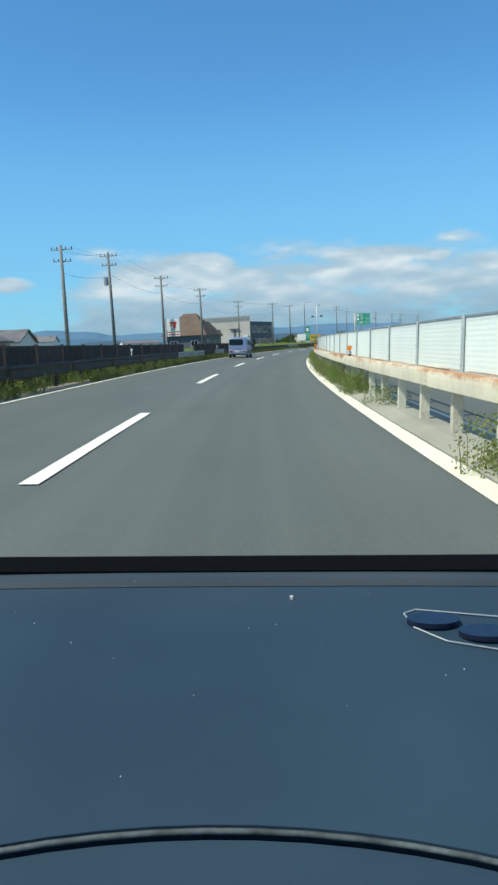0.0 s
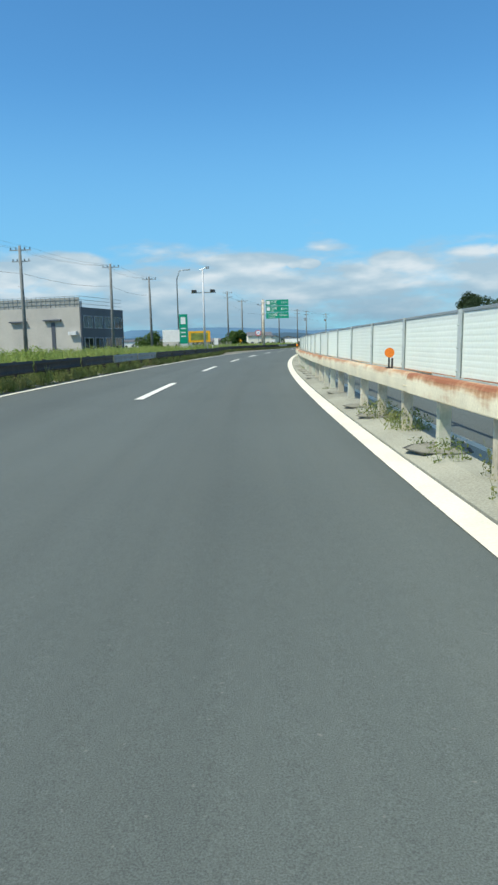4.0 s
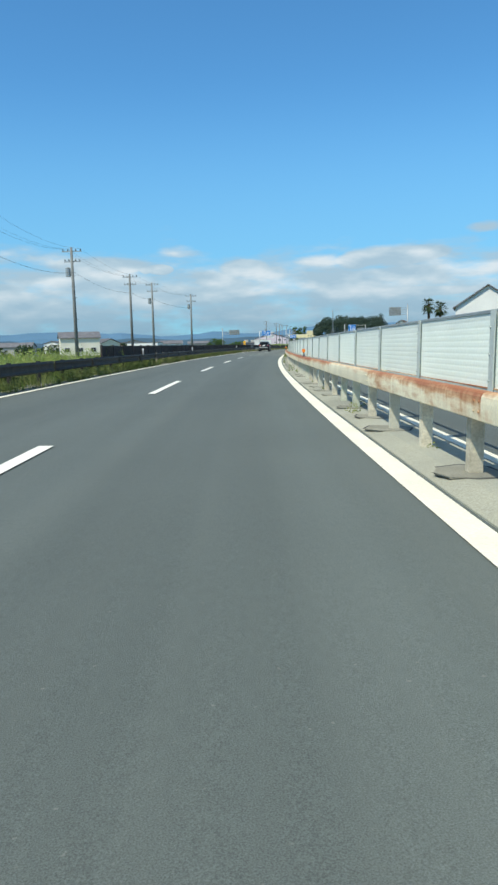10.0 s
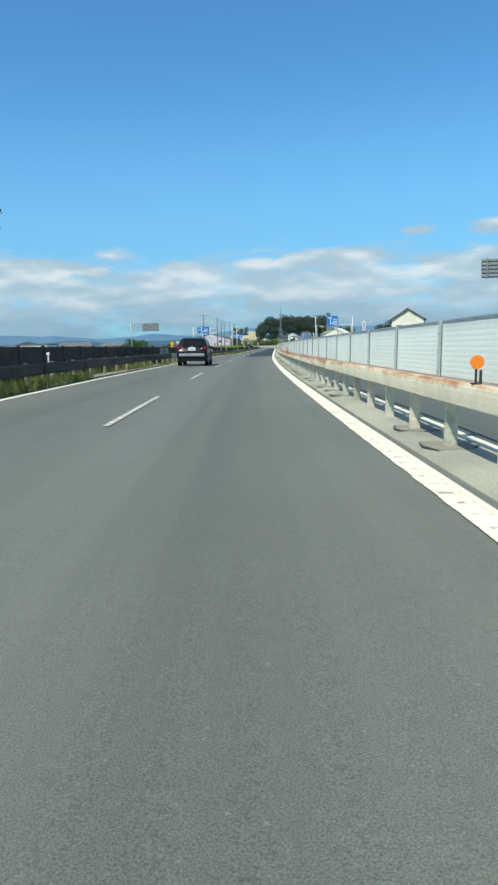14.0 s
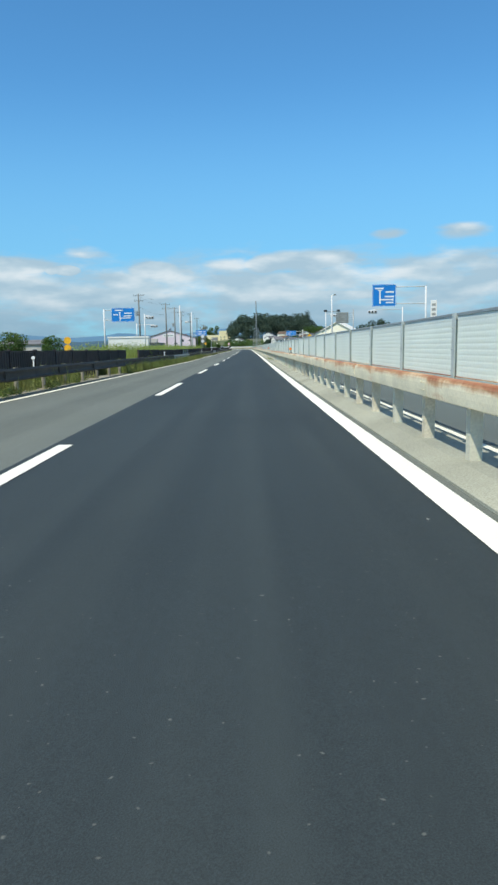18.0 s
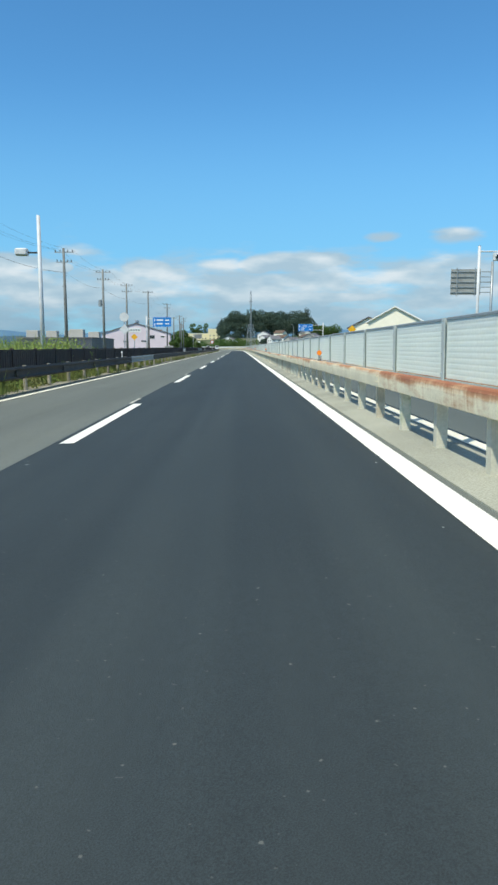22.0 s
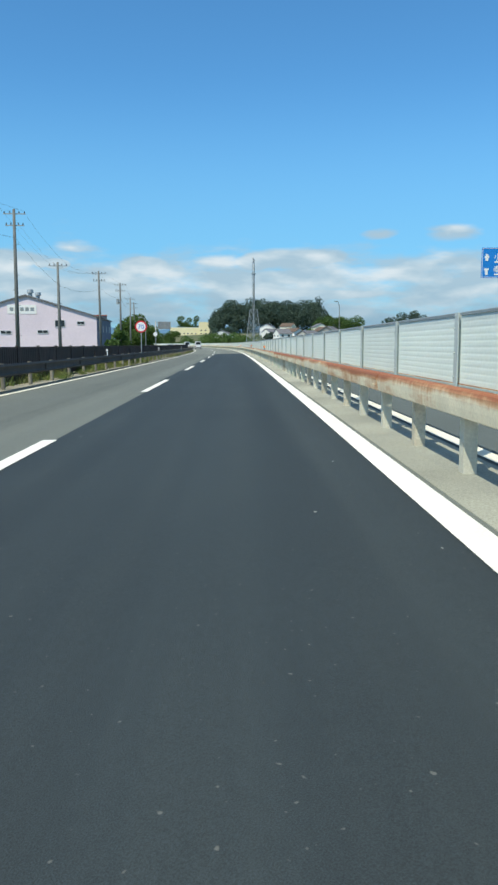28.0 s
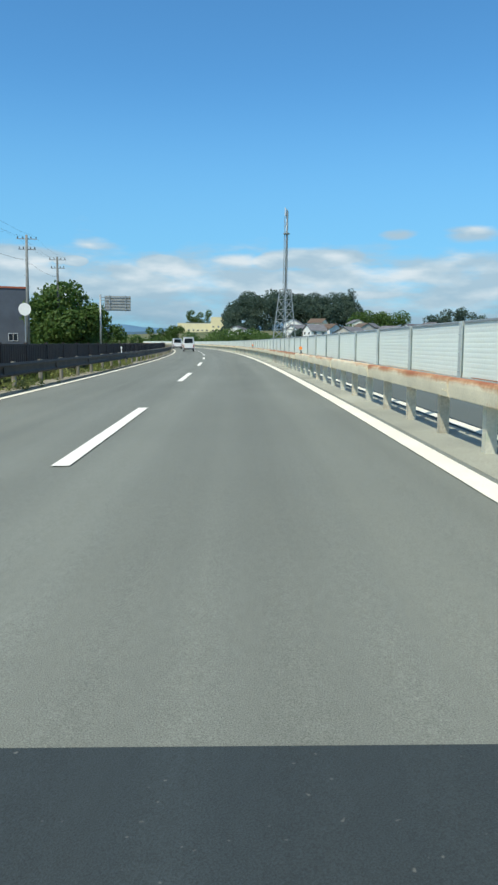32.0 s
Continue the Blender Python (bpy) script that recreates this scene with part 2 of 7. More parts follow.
def rusty(name, paint, rust, level, top=0.0, grow=9.0):
    """Painted steel that rusts in patches; top: how much more of it at the upper edge (local z near 0.73)."""
    m = mat(name, paint, tuple(c * 0.85 for c in paint), 2.0, 0.55, 0.0, 0.1, 40, 0.08, 0.08)
    nd, ln = m.node_tree.nodes, m.node_tree.links
    bsdf = nd["Principled BSDF"]
    base = bsdf.inputs["Base Color"].links[0].from_socket
    mp = [n for n in nd if n.bl_idname == "ShaderNodeMapping"][0]
    info = [n for n in nd if n.bl_idname == "ShaderNodeObjectInfo"][0]
    n3 = nd.new("ShaderNodeTexNoise")
    st = nd.new("ShaderNodeMapping")
    st.inputs["Scale"].default_value = (1.0, 0.22, 1.0)
    ln.new(mp.outputs[0], st.inputs[0])
    ln.new(st.outputs[0], n3.inputs["Vector"])
    n3.inputs["Scale"].default_value, n3.inputs["Detail"].default_value, n3.inputs["Roughness"].default_value = grow, 8.0, 0.62
    co = [n for n in nd if n.bl_idname == "ShaderNodeTexCoord"][0]
    sp = nd.new("ShaderNodeSeparateXYZ")
    ln.new(co.outputs["Object"], sp.inputs[0])
    up = nd.new("ShaderNodeMapRange")
    up.inputs[1].default_value, up.inputs[2].default_value = 0.615, 0.722
    up.inputs[3].default_value, up.inputs[4].default_value = 0.0, top
    ln.new(sp.outputs[2], up.inputs[0])
    own = nd.new("ShaderNodeMapRange")
    own.inputs[3].default_value, own.inputs[4].default_value = level - 0.13, level + 0.13
    ln.new(info.outputs["Random"], own.inputs[0])
    s1 = nd.new("ShaderNodeMath")
    ln.new(n3.outputs["Fac"], s1.inputs[0])
    ln.new(own.outputs[0], s1.inputs[1])
    drip = nd.new("ShaderNodeTexNoise")                 # runs of rust water down the face
    down = nd.new("ShaderNodeMapping")
    down.inputs["Scale"].default_value = (0.6, 1.6, 0.35)
    ln.new(mp.outputs[0], down.inputs[0])
    ln.new(down.outputs[0], drip.inputs["Vector"])
    drip.inputs["Scale"].default_value, drip.inputs["Detail"].default_value = 9.0, 4.0
    runs = nd.new("ShaderNodeMath")
    runs.operation = "MULTIPLY_ADD"
    ln.new(drip.outputs["Fac"], runs.inputs[0])
    runs.inputs[1].default_value, runs.inputs[2].default_value = 0.28, -0.14
    s3 = nd.new("ShaderNodeMath")
    ln.new(s1.outputs[0], s3.inputs[0])
    ln.new(runs.outputs[0], s3.inputs[1])
    s2 = nd.new("ShaderNodeMath")
    ln.new(s3.outputs[0], s2.inputs[0])
    ln.new(up.outputs[0], s2.inputs[1])
    ms = nd.new("ShaderNodeMapRange")
    ms.interpolation_type = "SMOOTHSTEP"
    ms.inputs[1].default_value, ms.inputs[2].default_value = 0.56, 0.86
    ln.new(s2.outputs[0], ms.inputs[0])
    stain = nd.new("ShaderNodeMapRange")
    stain.interpolation_type = "SMOOTHSTEP"
    stain.inputs[1].default_value, stain.inputs[2].default_value = 0.40, 0.70
    ln.new(s2.outputs[0], stain.inputs[0])
    tan = nd.new("ShaderNodeMix")
    tan.data_type = "RGBA"
    ln.new(stain.outputs[0], tan.inputs[0])
    ln.new(base, tan.inputs[6])
    tan.inputs[7].default_value = (rust[0] * 1.7, rust[1] * 2.9, rust[2] * 3.6, 1)
    base = tan.outputs[2]
    mx = nd.new("ShaderNodeMix")
    mx.data_type = "RGBA"
    ln.new(ms.outputs[0], mx.inputs[0])
    ln.new(base, mx.inputs[6])
    mx.inputs[7].default_value = (*rust, 1)
    ln.new(mx.outputs[2], bsdf.inputs["Base Color"])
    bsdf.inputs["Roughness"].default_value = 0.65
    return m


def glassy(name, c=(0.02, 0.025, 0.03), rough=0.06):
    m = bpy.data.materials.new(name)
    m.use_nodes = True
    b = m.node_tree.nodes["Principled BSDF"]
    b.inputs["Base Color"].default_value = (*c, 1)
    b.inputs["Roughness"].default_value = rough
    b.inputs["Specular IOR Level"].default_value = 0.6
    return m


M_ASPHALT = mat("worn_asphalt", (0.111, 0.132, 0.125), (0.103, 0.123, 0.117), 0.35, 0.85, 0, 0.3, 190, 0.35, stretch=(1, 1, 1))
M_ASPHALT3 = mat("rough_asphalt", (0.141, 0.156, 0.140), (0.131, 0.146, 0.130), 0.35, 0.85, 0, 0.4, 150, 0.4)
M_ASPHALT2 = mat("pale_asphalt", (0.180, 0.194, 0.170), (0.165, 0.178, 0.156), 0.35, 0.85, 0, 0.3, 190, 0.35)
M_PATCH = mat("new_asphalt", (0.027, 0.037, 0.041), (0.031, 0.042, 0.046), 0.3, 0.75, 0, 0.25, 190, 0.35, stretch=(1, 1, 1))


def trafficked(m, tone, dust, amount, drips):
    """Wheel tracks, long stains and pale chippings along the road; the uv map holds metres across and along it."""
    nd, ln = m.node_tree.nodes, m.node_tree.links
    bsdf = nd["Principled BSDF"]
    base = bsdf.inputs["Base Color"].links[0].from_socket
    uv = nd.new("ShaderNodeUVMap")
    uv.uv_map = "road"

    def field(across, along, detail, lo, hi, to0, to1):
        mp = nd.new("ShaderNodeMapping")
        mp.inputs["Scale"].default_value = (across, along, 1.0)
        ln.new(uv.outputs[0], mp.inputs[0])
        n = nd.new("ShaderNodeTexNoise")
        n.inputs["Scale"].default_value, n.inputs["Detail"].default_value = 1.0, detail
        ln.new(mp.outputs[0], n.inputs["Vector"])
        k = nd.new("ShaderNodeMapRange")
        k.inputs[1].default_value, k.inputs[2].default_value = lo, hi
        k.inputs[3].default_value, k.inputs[4].default_value = to0, to1
        ln.new(n.outputs["Fac"], k.inputs[0])
        return k.outputs[0]

    def mul(a, b):
        n = nd.new("ShaderNodeMath")
        n.operation = "MULTIPLY"
        ln.new(a, n.inputs[0])
        ln.new(b, n.inputs[1])
        return n.outputs[0]

    k = mul(field(1.5, 0.012, 3.0, 0.3, 0.7, 1 - tone, 1 + tone), field(0.9, 0.16, 5.0, 0.3, 0.7, 1 - tone * 0.5, 1 + tone * 0.5))
    k = mul(k, field(28.0, 11.0, 2.0, 0.3, 0.7, 1 - tone * 0.5, 1 + tone * 0.5))
    if drips:                                           # oil darkens the middle of each lane
        sep = nd.new("ShaderNodeSeparateXYZ")
        ln.new(uv.outputs[0], sep.inputs[0])
        lane = None
        for op, value in (("ADD", 5.2), ("MULTIPLY", 2 * math.pi / 3.4), ("COSINE", 0.0), ("MULTIPLY", -drips), ("ADD", 1.0)):
            step = nd.new("ShaderNodeMath")
            step.operation = op
            ln.new(lane or sep.outputs[0], step.inputs[0])
            step.inputs[1].default_value = value
            lane = step.outputs[0]
        k = mul(k, lane)
    sc = nd.new("ShaderNodeVectorMath")
    sc.operation = "SCALE"
    ln.new(base, sc.inputs[0])
    ln.new(k, sc.inputs["Scale"])
    mx = nd.new("ShaderNodeMix")
    mx.data_type = "RGBA"
    ln.new(mul(field(2.4, 0.035, 5.0, 0.44, 0.75, 0.0, amount), field(0.7, 0.3, 4.0, 0.35, 0.65, 0.3, 1.0)), mx.inputs[0])
    ln.new(sc.outputs[0], mx.inputs[6])
    mx.inputs[7].default_value = (*dust, 1)
    chips = nd.new("ShaderNodeMix")
    chips.data_type = "RGBA"
    ln.new(field(30.0, 30.0, 1.0, 0.73, 0.80, 0.0, amount * 0.8), chips.inputs[0])
    ln.new(mx.outputs[2], chips.inputs[6])
    chips.inputs[7].default_value = (0.34, 0.34, 0.30, 1)
    ln.new(chips.outputs[2], bsdf.inputs["Base Color"])


trafficked(M_ASPHALT, 0.09, (0.155, 0.172, 0.155), 0.35, 0.05)
trafficked(M_ASPHALT3, 0.10, (0.19, 0.205, 0.17), 0.45, 0.09)
trafficked(M_ASPHALT2, 0.09, (0.23, 0.24, 0.195), 0.35, 0.05)
trafficked(M_PATCH, 0.12, (0.062, 0.076, 0.075), 0.4, 0.0)
M_LINE = mat("white_line_paint", (0.86, 0.83, 0.69), (0.76, 0.735, 0.61), 1.5, 0.7, 0, 0.15, 50, 0.08)
M_LINED = mat("dirty_line_paint", (0.60, 0.59, 0.52), (0.34, 0.34, 0.30), 5, 0.85, 0, 0.3, 60, 0.2)
M_LINEW = mat("fresh_line_paint", (0.88, 0.87, 0.78), (0.81, 0.80, 0.72), 1.5, 0.65, 0, 0.15, 50, 0.06)
M_CONC = mat("median_concrete", (0.39, 0.39, 0.315), (0.27, 0.272, 0.22), 0.45, 0.9, 0, 0.3, 60, 0.2)
M_COLLAR = mat("patch_concrete", (0.30, 0.295, 0.24), (0.21, 0.205, 0.165), 2, 0.9, 0, 0.4, 50, 0.2)
M_CHIP = mat("pale_chips", (0.42, 0.43, 0.40), (0.20, 0.21, 0.20), 8, 0.9, 0, 0, 40, 0.3)
M_SHOULD = mat("shoulder_dirt", (0.34, 0.32, 0.25), (0.22, 0.21, 0.16), 0.8, 0.95, 0, 0.5, 30, 0.25)
M_GROUND = mat("field_ground", (0.085, 0.115, 0.04), (0.15, 0.14, 0.075), 0.06, 0.95, 0, 0.5, 2.0, 0.35)
M_BEAM = rusty("rusty_beam_paint", (0.84, 0.77, 0.57), (0.34, 0.125, 0.055), -0.16, 0.36, 5.0)
M_BEAMR = rusty("rustier_beam_paint", (0.82, 0.74, 0.54), (0.33, 0.115, 0.048), -0.04, 0.42, 4.0)
M_POST = rusty("post_paint", (0.64, 0.62, 0.50), (0.26, 0.17, 0.10), -0.08, 0.0, 6.0)
M_POSTB = mat("weathered_post", (0.62, 0.57, 0.44), (0.46, 0.42, 0.32), 6, 0.7, 0, 0.1, 40, 0.15, 0.2)
M_LPOST = mat("dull_verge_post", (0.30, 0.285, 0.23), (0.19, 0.18, 0.145), 6, 0.8, 0, 0.1, 40, 0.15, 0.25)
M_PANEL = mat("milky_barrier_panel", (0.83, 0.885, 0.835), (0.79, 0.85, 0.80), 1.2, 0.5, 0, 0.05, 30, 0.04, 0.04)


def milky(m, share, clear):
    """Thin milky plastic: it glows with the light behind it and lets a little straight through."""
    nd, ln = m.node_tree.nodes, m.node_tree.links
    bsdf = nd["Principled BSDF"]
    out = [n for n in nd if n.bl_idname == "ShaderNodeOutputMaterial"][0]
    thin, through_it = nd.new("ShaderNodeBsdfTranslucent"), nd.new("ShaderNodeBsdfTransparent")
    ln.new(bsdf.inputs["Base Color"].links[0].from_socket, thin.inputs[0])
    ln.new(bsdf.inputs["Base Color"].links[0].from_socket, through_it.inputs[0])
    one, two = nd.new("ShaderNodeMixShader"), nd.new("ShaderNodeMixShader")
    one.inputs[0].default_value, two.inputs[0].default_value = share, clear
    ln.new(bsdf.outputs[0], one.inputs[1])
    ln.new(thin.outputs[0], one.inputs[2])
    ln.new(one.outputs[0], two.inputs[1])
    ln.new(through_it.outputs[0], two.inputs[2])
    ln.new(two.outputs[0], out.inputs[0])


milky(M_PANEL, 0.12, 0.10)
M_GALV = mat("galvanised_steel", (0.40, 0.43, 0.44), (0.30, 0.33, 0.34), 5, 0.45, 0.4, 0.05, 40, 0.1)
M_PPOST = mat("barrier_post_paint", (0.50, 0.56, 0.54), (0.42, 0.475, 0.46), 4, 0.55, 0.0, 0.05, 40, 0.08)
M_CAP = mat("barrier_cap_steel", (0.30, 0.34, 0.35), (0.24, 0.275, 0.285), 4, 0.5, 0.2, 0.05, 40, 0.1)
M_RAILB = mat("dark_rail_paint", (0.040, 0.036, 0.031), (0.024, 0.023, 0.021), 3, 0.7, 0.0, 0.1, 30, 0.2, 0.3)
M_RAILS = mat("new_galvanised_rail", (0.27, 0.29, 0.28), (0.21, 0.23, 0.225), 3, 0.5, 0.05, 0.05, 30, 0.1)
M_FENCE = mat("dark_brown_fence", (0.060, 0.043, 0.038), (0.040, 0.031, 0.029), 2, 0.7, 0, 0.1, 30, 0.2, 0.25)
M_FENCEP = mat("grey_fence_panel", (0.34, 0.35, 0.33), (0.26, 0.27, 0.26), 2, 0.7, 0, 0.1, 30, 0.1)
M_POLE = mat("concrete_pole", (0.21, 0.22, 0.21), (0.155, 0.165, 0.16), 3, 0.85, 0, 0.15, 40, 0.1, 0.25)
M_STEELW = mat("white_painted_steel", (0.66, 0.68, 0.69), (0.55, 0.57, 0.58), 3, 0.5, 0.0, 0.05, 40, 0.06)
M_STEELR = rusty("signpost_paint", (0.70, 0.66, 0.56), (0.24, 0.11, 0.05), -0.09, 0.0, 2.5)
M_DARKM = mat("dark_metal", (0.06, 0.062, 0.065), None, 8, 0.5, 0.3, 0.05)
M_WIRE = mat("black_wire", (0.03, 0.03, 0.032), None, 8, 0.6, 0, 0)
M_GREEN = mat("green_sign_sheet", (0.0, 0.30, 0.18), (0.0, 0.26, 0.16), 2, 0.4, 0, 0.0, 30, 0.04)
M_BLUE = mat("blue_sign_sheet", (0.010, 0.205, 0.62), (0.010, 0.185, 0.56), 2, 0.4, 0, 0.0, 30, 0.04)
M_WHITE = mat("white_sheet", (0.82, 0.82, 0.80), (0.76, 0.76, 0.74), 3, 0.5, 0, 0.02, 30, 0.04)
M_RED = mat("red_sheet", (0.62, 0.02, 0.03), (0.55, 0.02, 0.03), 3, 0.4, 0, 0.02)
M_ORANGE = mat("orange_reflector", (0.95, 0.27, 0.02), (0.85, 0.22, 0.02), 3, 0.35, 0, 0.02)
M_YELLOW = mat("yellow_sheet", (0.85, 0.45, 0.02), (0.75, 0.38, 0.02), 3, 0.4, 0, 0.02)
M_LEAF = mat("leaves", (0.060, 0.125, 0.024), (0.105, 0.175, 0.042), 0.8, 0.6, 0, 0, 3, 0.35)
M_LEAFD = mat("dark_leaves", (0.030, 0.060, 0.024), (0.058, 0.095, 0.036), 0.25, 0.65, 0, 0, 2, 0.4)
# far foliage: leaf green with a little bluish distance haze mixed into the colour
M_HILL = mat("hazed_hill_leaves", (0.058, 0.100, 0.076), (0.082, 0.128, 0.090), 0.12, 0.65, 0, 0, 2, 0.3)
M_GRASS = mat("weeds", (0.15, 0.22, 0.05), (0.24, 0.25, 0.09), 0.5, 0.7, 0, 0, 2, 0.4)
M_GRASSB = mat("bright_weeds", (0.24, 0.33, 0.065), (0.36, 0.42, 0.13), 0.4, 0.7, 0, 0, 2, 0.35)


def leafy(m, share):
    """Thin leaves let some light through."""
    nd, ln = m.node_tree.nodes, m.node_tree.links
    bsdf = nd["Principled BSDF"]
    out = [n for n in nd if n.bl_idname == "ShaderNodeOutputMaterial"][0]
    thin = nd.new("ShaderNodeBsdfTranslucent")
    ln.new(bsdf.inputs["Base Color"].links[0].from_socket, thin.inputs[0])
    both = nd.new("ShaderNodeMixShader")
    both.inputs[0].default_value = share
    ln.new(bsdf.outputs[0], both.inputs[1])
    ln.new(thin.outputs[0], both.inputs[2])
    ln.new(both.outputs[0], out.inputs[0])


for leaf in (M_HILL, M_LEAF, M_LEAFD, M_GRASS, M_GRASSB):
    leafy(leaf, 0.4)
M_CRACK = mat("dark_crack", (0.05, 0.05, 0.045), (0.09, 0.09, 0.08), 9, 0.95, 0, 0.2, 60, 0.3)
M_BARK = mat("bark", (0.10, 0.075, 0.05), (0.06, 0.045, 0.03), 5, 0.9, 0, 0.4, 30, 0.2)
M_GLASS = glassy("dark_window_glass")
M_TYRE = mat("tyre_rubber", (0.018, 0.018, 0.019), None, 10, 0.8, 0, 0.1)
M_RIM = mat("alloy_rim", (0.45, 0.46, 0.47), None, 8, 0.35, 0.6, 0)
M_BLACKP = mat("black_plastic", (0.02, 0.021, 0.022), None, 8, 0.55, 0, 0.05)
M_LAMPR = mat("red_lamp_glass", (0.35, 0.012, 0.015), None, 8, 0.2, 0, 0)

# ---------------------------------------------------------------- mesh helpers
def box(bm, x0, x1, y0, y1, z0, z1, m=None):
    v = [bm.verts.new((x, y, z)) for z in (z0, z1) for x, y in ((x0, y0), (x1, y0), (x1, y1), (x0, y1))]
    for f in ((3, 2, 1, 0), (4, 5, 6, 7), (0, 1, 5, 4), (1, 2, 6, 5), (2, 3, 7, 6), (3, 0, 4, 7)):
        bm.faces.new([v[i] for i in f])
    if m is not None:
        for q in v:
            q.co = m @ q.co
    return v


def tube(bm, pts, radii, seg=8, caps=True):
    """A round bar through pts, with a radius at each."""
    rings = []
    for i, p in enumerate(pts):
        p = Vector(p)
        d = (Vector(pts[min(i + 1, len(pts) - 1)]) - Vector(pts[max(i - 1, 0)])).normalized()
        a = d.cross(Vector((0, 0, 1)) if abs(d.z) < 0.95 else Vector((0, 1, 0))).normalized()
        b = d.cross(a)
        r = radii[i] if isinstance(radii, (list, tuple)) else radii
        rings.append([bm.verts.new(p + (a * math.cos(t) + b * math.sin(t)) * r) for t in [2 * math.pi * k / seg for k in range(seg)]])
    for p, q in zip(rings, rings[1:]):
        for k in range(seg):
            bm.faces.new((p[k], p[(k + 1) % seg], q[(k + 1) % seg], q[k]))
    if caps:
        bm.faces.new(rings[0])
        bm.faces.new(list(reversed(rings[-1])))
    return rings


def disc(bm, c, r, depth, seg=20, axis="y", ry=None):
    """A flat round plate facing along an axis."""
    ry = ry or r
    rings = []
    for e in (-depth / 2, depth / 2):
        ring = []
        for k in range(seg):
            t = 2 * math.pi * k / seg
            u, v = r * math.cos(t), ry * math.sin(t)
            o = {"y": (u, e, v), "x": (e, u, v), "z": (u, v, e)}[axis]
            ring.append(bm.verts.new(Vector(c) + Vector(o)))
        rings.append(ring)
    for k in range(seg):
        bm.faces.new((rings[0][k], rings[0][(k + 1) % seg], rings[1][(k + 1) % seg], rings[1][k]))
    bm.faces.new(list(reversed(rings[0])))
    bm.faces.new(rings[1])


def prism(bm, outline, y0, y1):
    """An (x, z) outline pulled from y0 to y1."""
    a = [bm.verts.new((x, y0, z)) for x, z in outline]
    b = [bm.verts.new((x, y1, z)) for x, z in outline]
    n = len(outline)
    for k in range(n):
        bm.faces.new((a[k], a[(k + 1) % n], b[(k + 1) % n], b[k]))
    bm.faces.new(list(reversed(a)))
    bm.faces.new(b)


def data(bm, name, material, smooth=False, bevel=0.0):
    if bevel:
        bmesh.ops.bevel(bm, geom=list(bm.edges), offset=bevel, segments=1, affect="EDGES", clamp_overlap=True)
    bmesh.ops.recalc_face_normals(bm, faces=bm.faces)
    me = bpy.data.meshes.new(name)
    bm.to_mesh(me)
    bm.free()
    me.materials.append(material)
    if smooth:
        for p in me.polygons:
            p.use_smooth = True
    return me


def part(name, bm, material, parent, label="", smooth=False, bevel=0.0, m=None):
    me = data(bm, name, material, smooth, bevel) if isinstance(bm, bmesh.types.BMesh) else bm
    ob = new(name, me)
    ob.parent = parent
    if m is not None:
        ob.matrix_basis = m
    if label:
        ob["label"] = label
    return ob


def thing(name, m, label, category, group="", kind=""):
    ob = new(name)
    ob.empty_display_size = 0.2
    ob.matrix_world = m
    ob.matrix_basis = m
    return tagged(ob, label, category, group, kind)


def raw(name, verts, faces, material):
    me = bpy.data.meshes.new(name)
    me.from_pydata(verts, [], faces)
    me.materials.append(material)
    me.update()
    return me


def strip(name, n0, n1, s0, s1, z, material, cols=1, step=2.5, label="", category="", kind="structure", thick=0.0):
    """A band of the road between two offsets."""
    ss = np.linspace(s0, s1, max(2, int(round((s1 - s0) / step)) + 1))
    verts, faces, flat = [], [], []
    for s in ss:
        s = float(s)
        a, b = n0(s) if callable(n0) else n0, n1(s) if callable(n1) else n1
        for c in range(cols + 1):
            n = a + (b - a) * c / cols
            verts.append(at(s, n, z(s, n) if callable(z) else z))
            flat.append((n, s))
    w = cols + 1
    for i in range(len(ss) - 1):
        for c in range(cols):
            faces.append((i * w + c, i * w + c + 1, (i + 1) * w + c + 1, (i + 1) * w + c))
    if thick:
        k = len(verts)
        verts += [v - Vector((0, 0, thick)) for v in verts]
        for i in range(len(ss) - 1):
            faces.append((i * w, (i + 1) * w, k + (i + 1) * w, k + i * w))
            a, b = i * w + cols, (i + 1) * w + cols
            faces.append((b, a, k + a, k + b))
        faces.append(tuple(range(w))[::-1] + tuple(k + c for c in range(w)))
        e = (len(ss) - 1) * w
        faces.append(tuple(e + c for c in range(w)) + tuple(k + e + c for c in range(w))[::-1])
    me = raw(name, verts, faces, material)
    uv = me.uv_layers.new(name="road")                  # metres across and along the road
    flat = flat * 2
    for loop in me.loops:
        uv.data[loop.index].uv = flat[loop.vertex_index]
    return tagged(new(name, me), label, category, "", kind)


S0, S1 = -60.0, 960.0
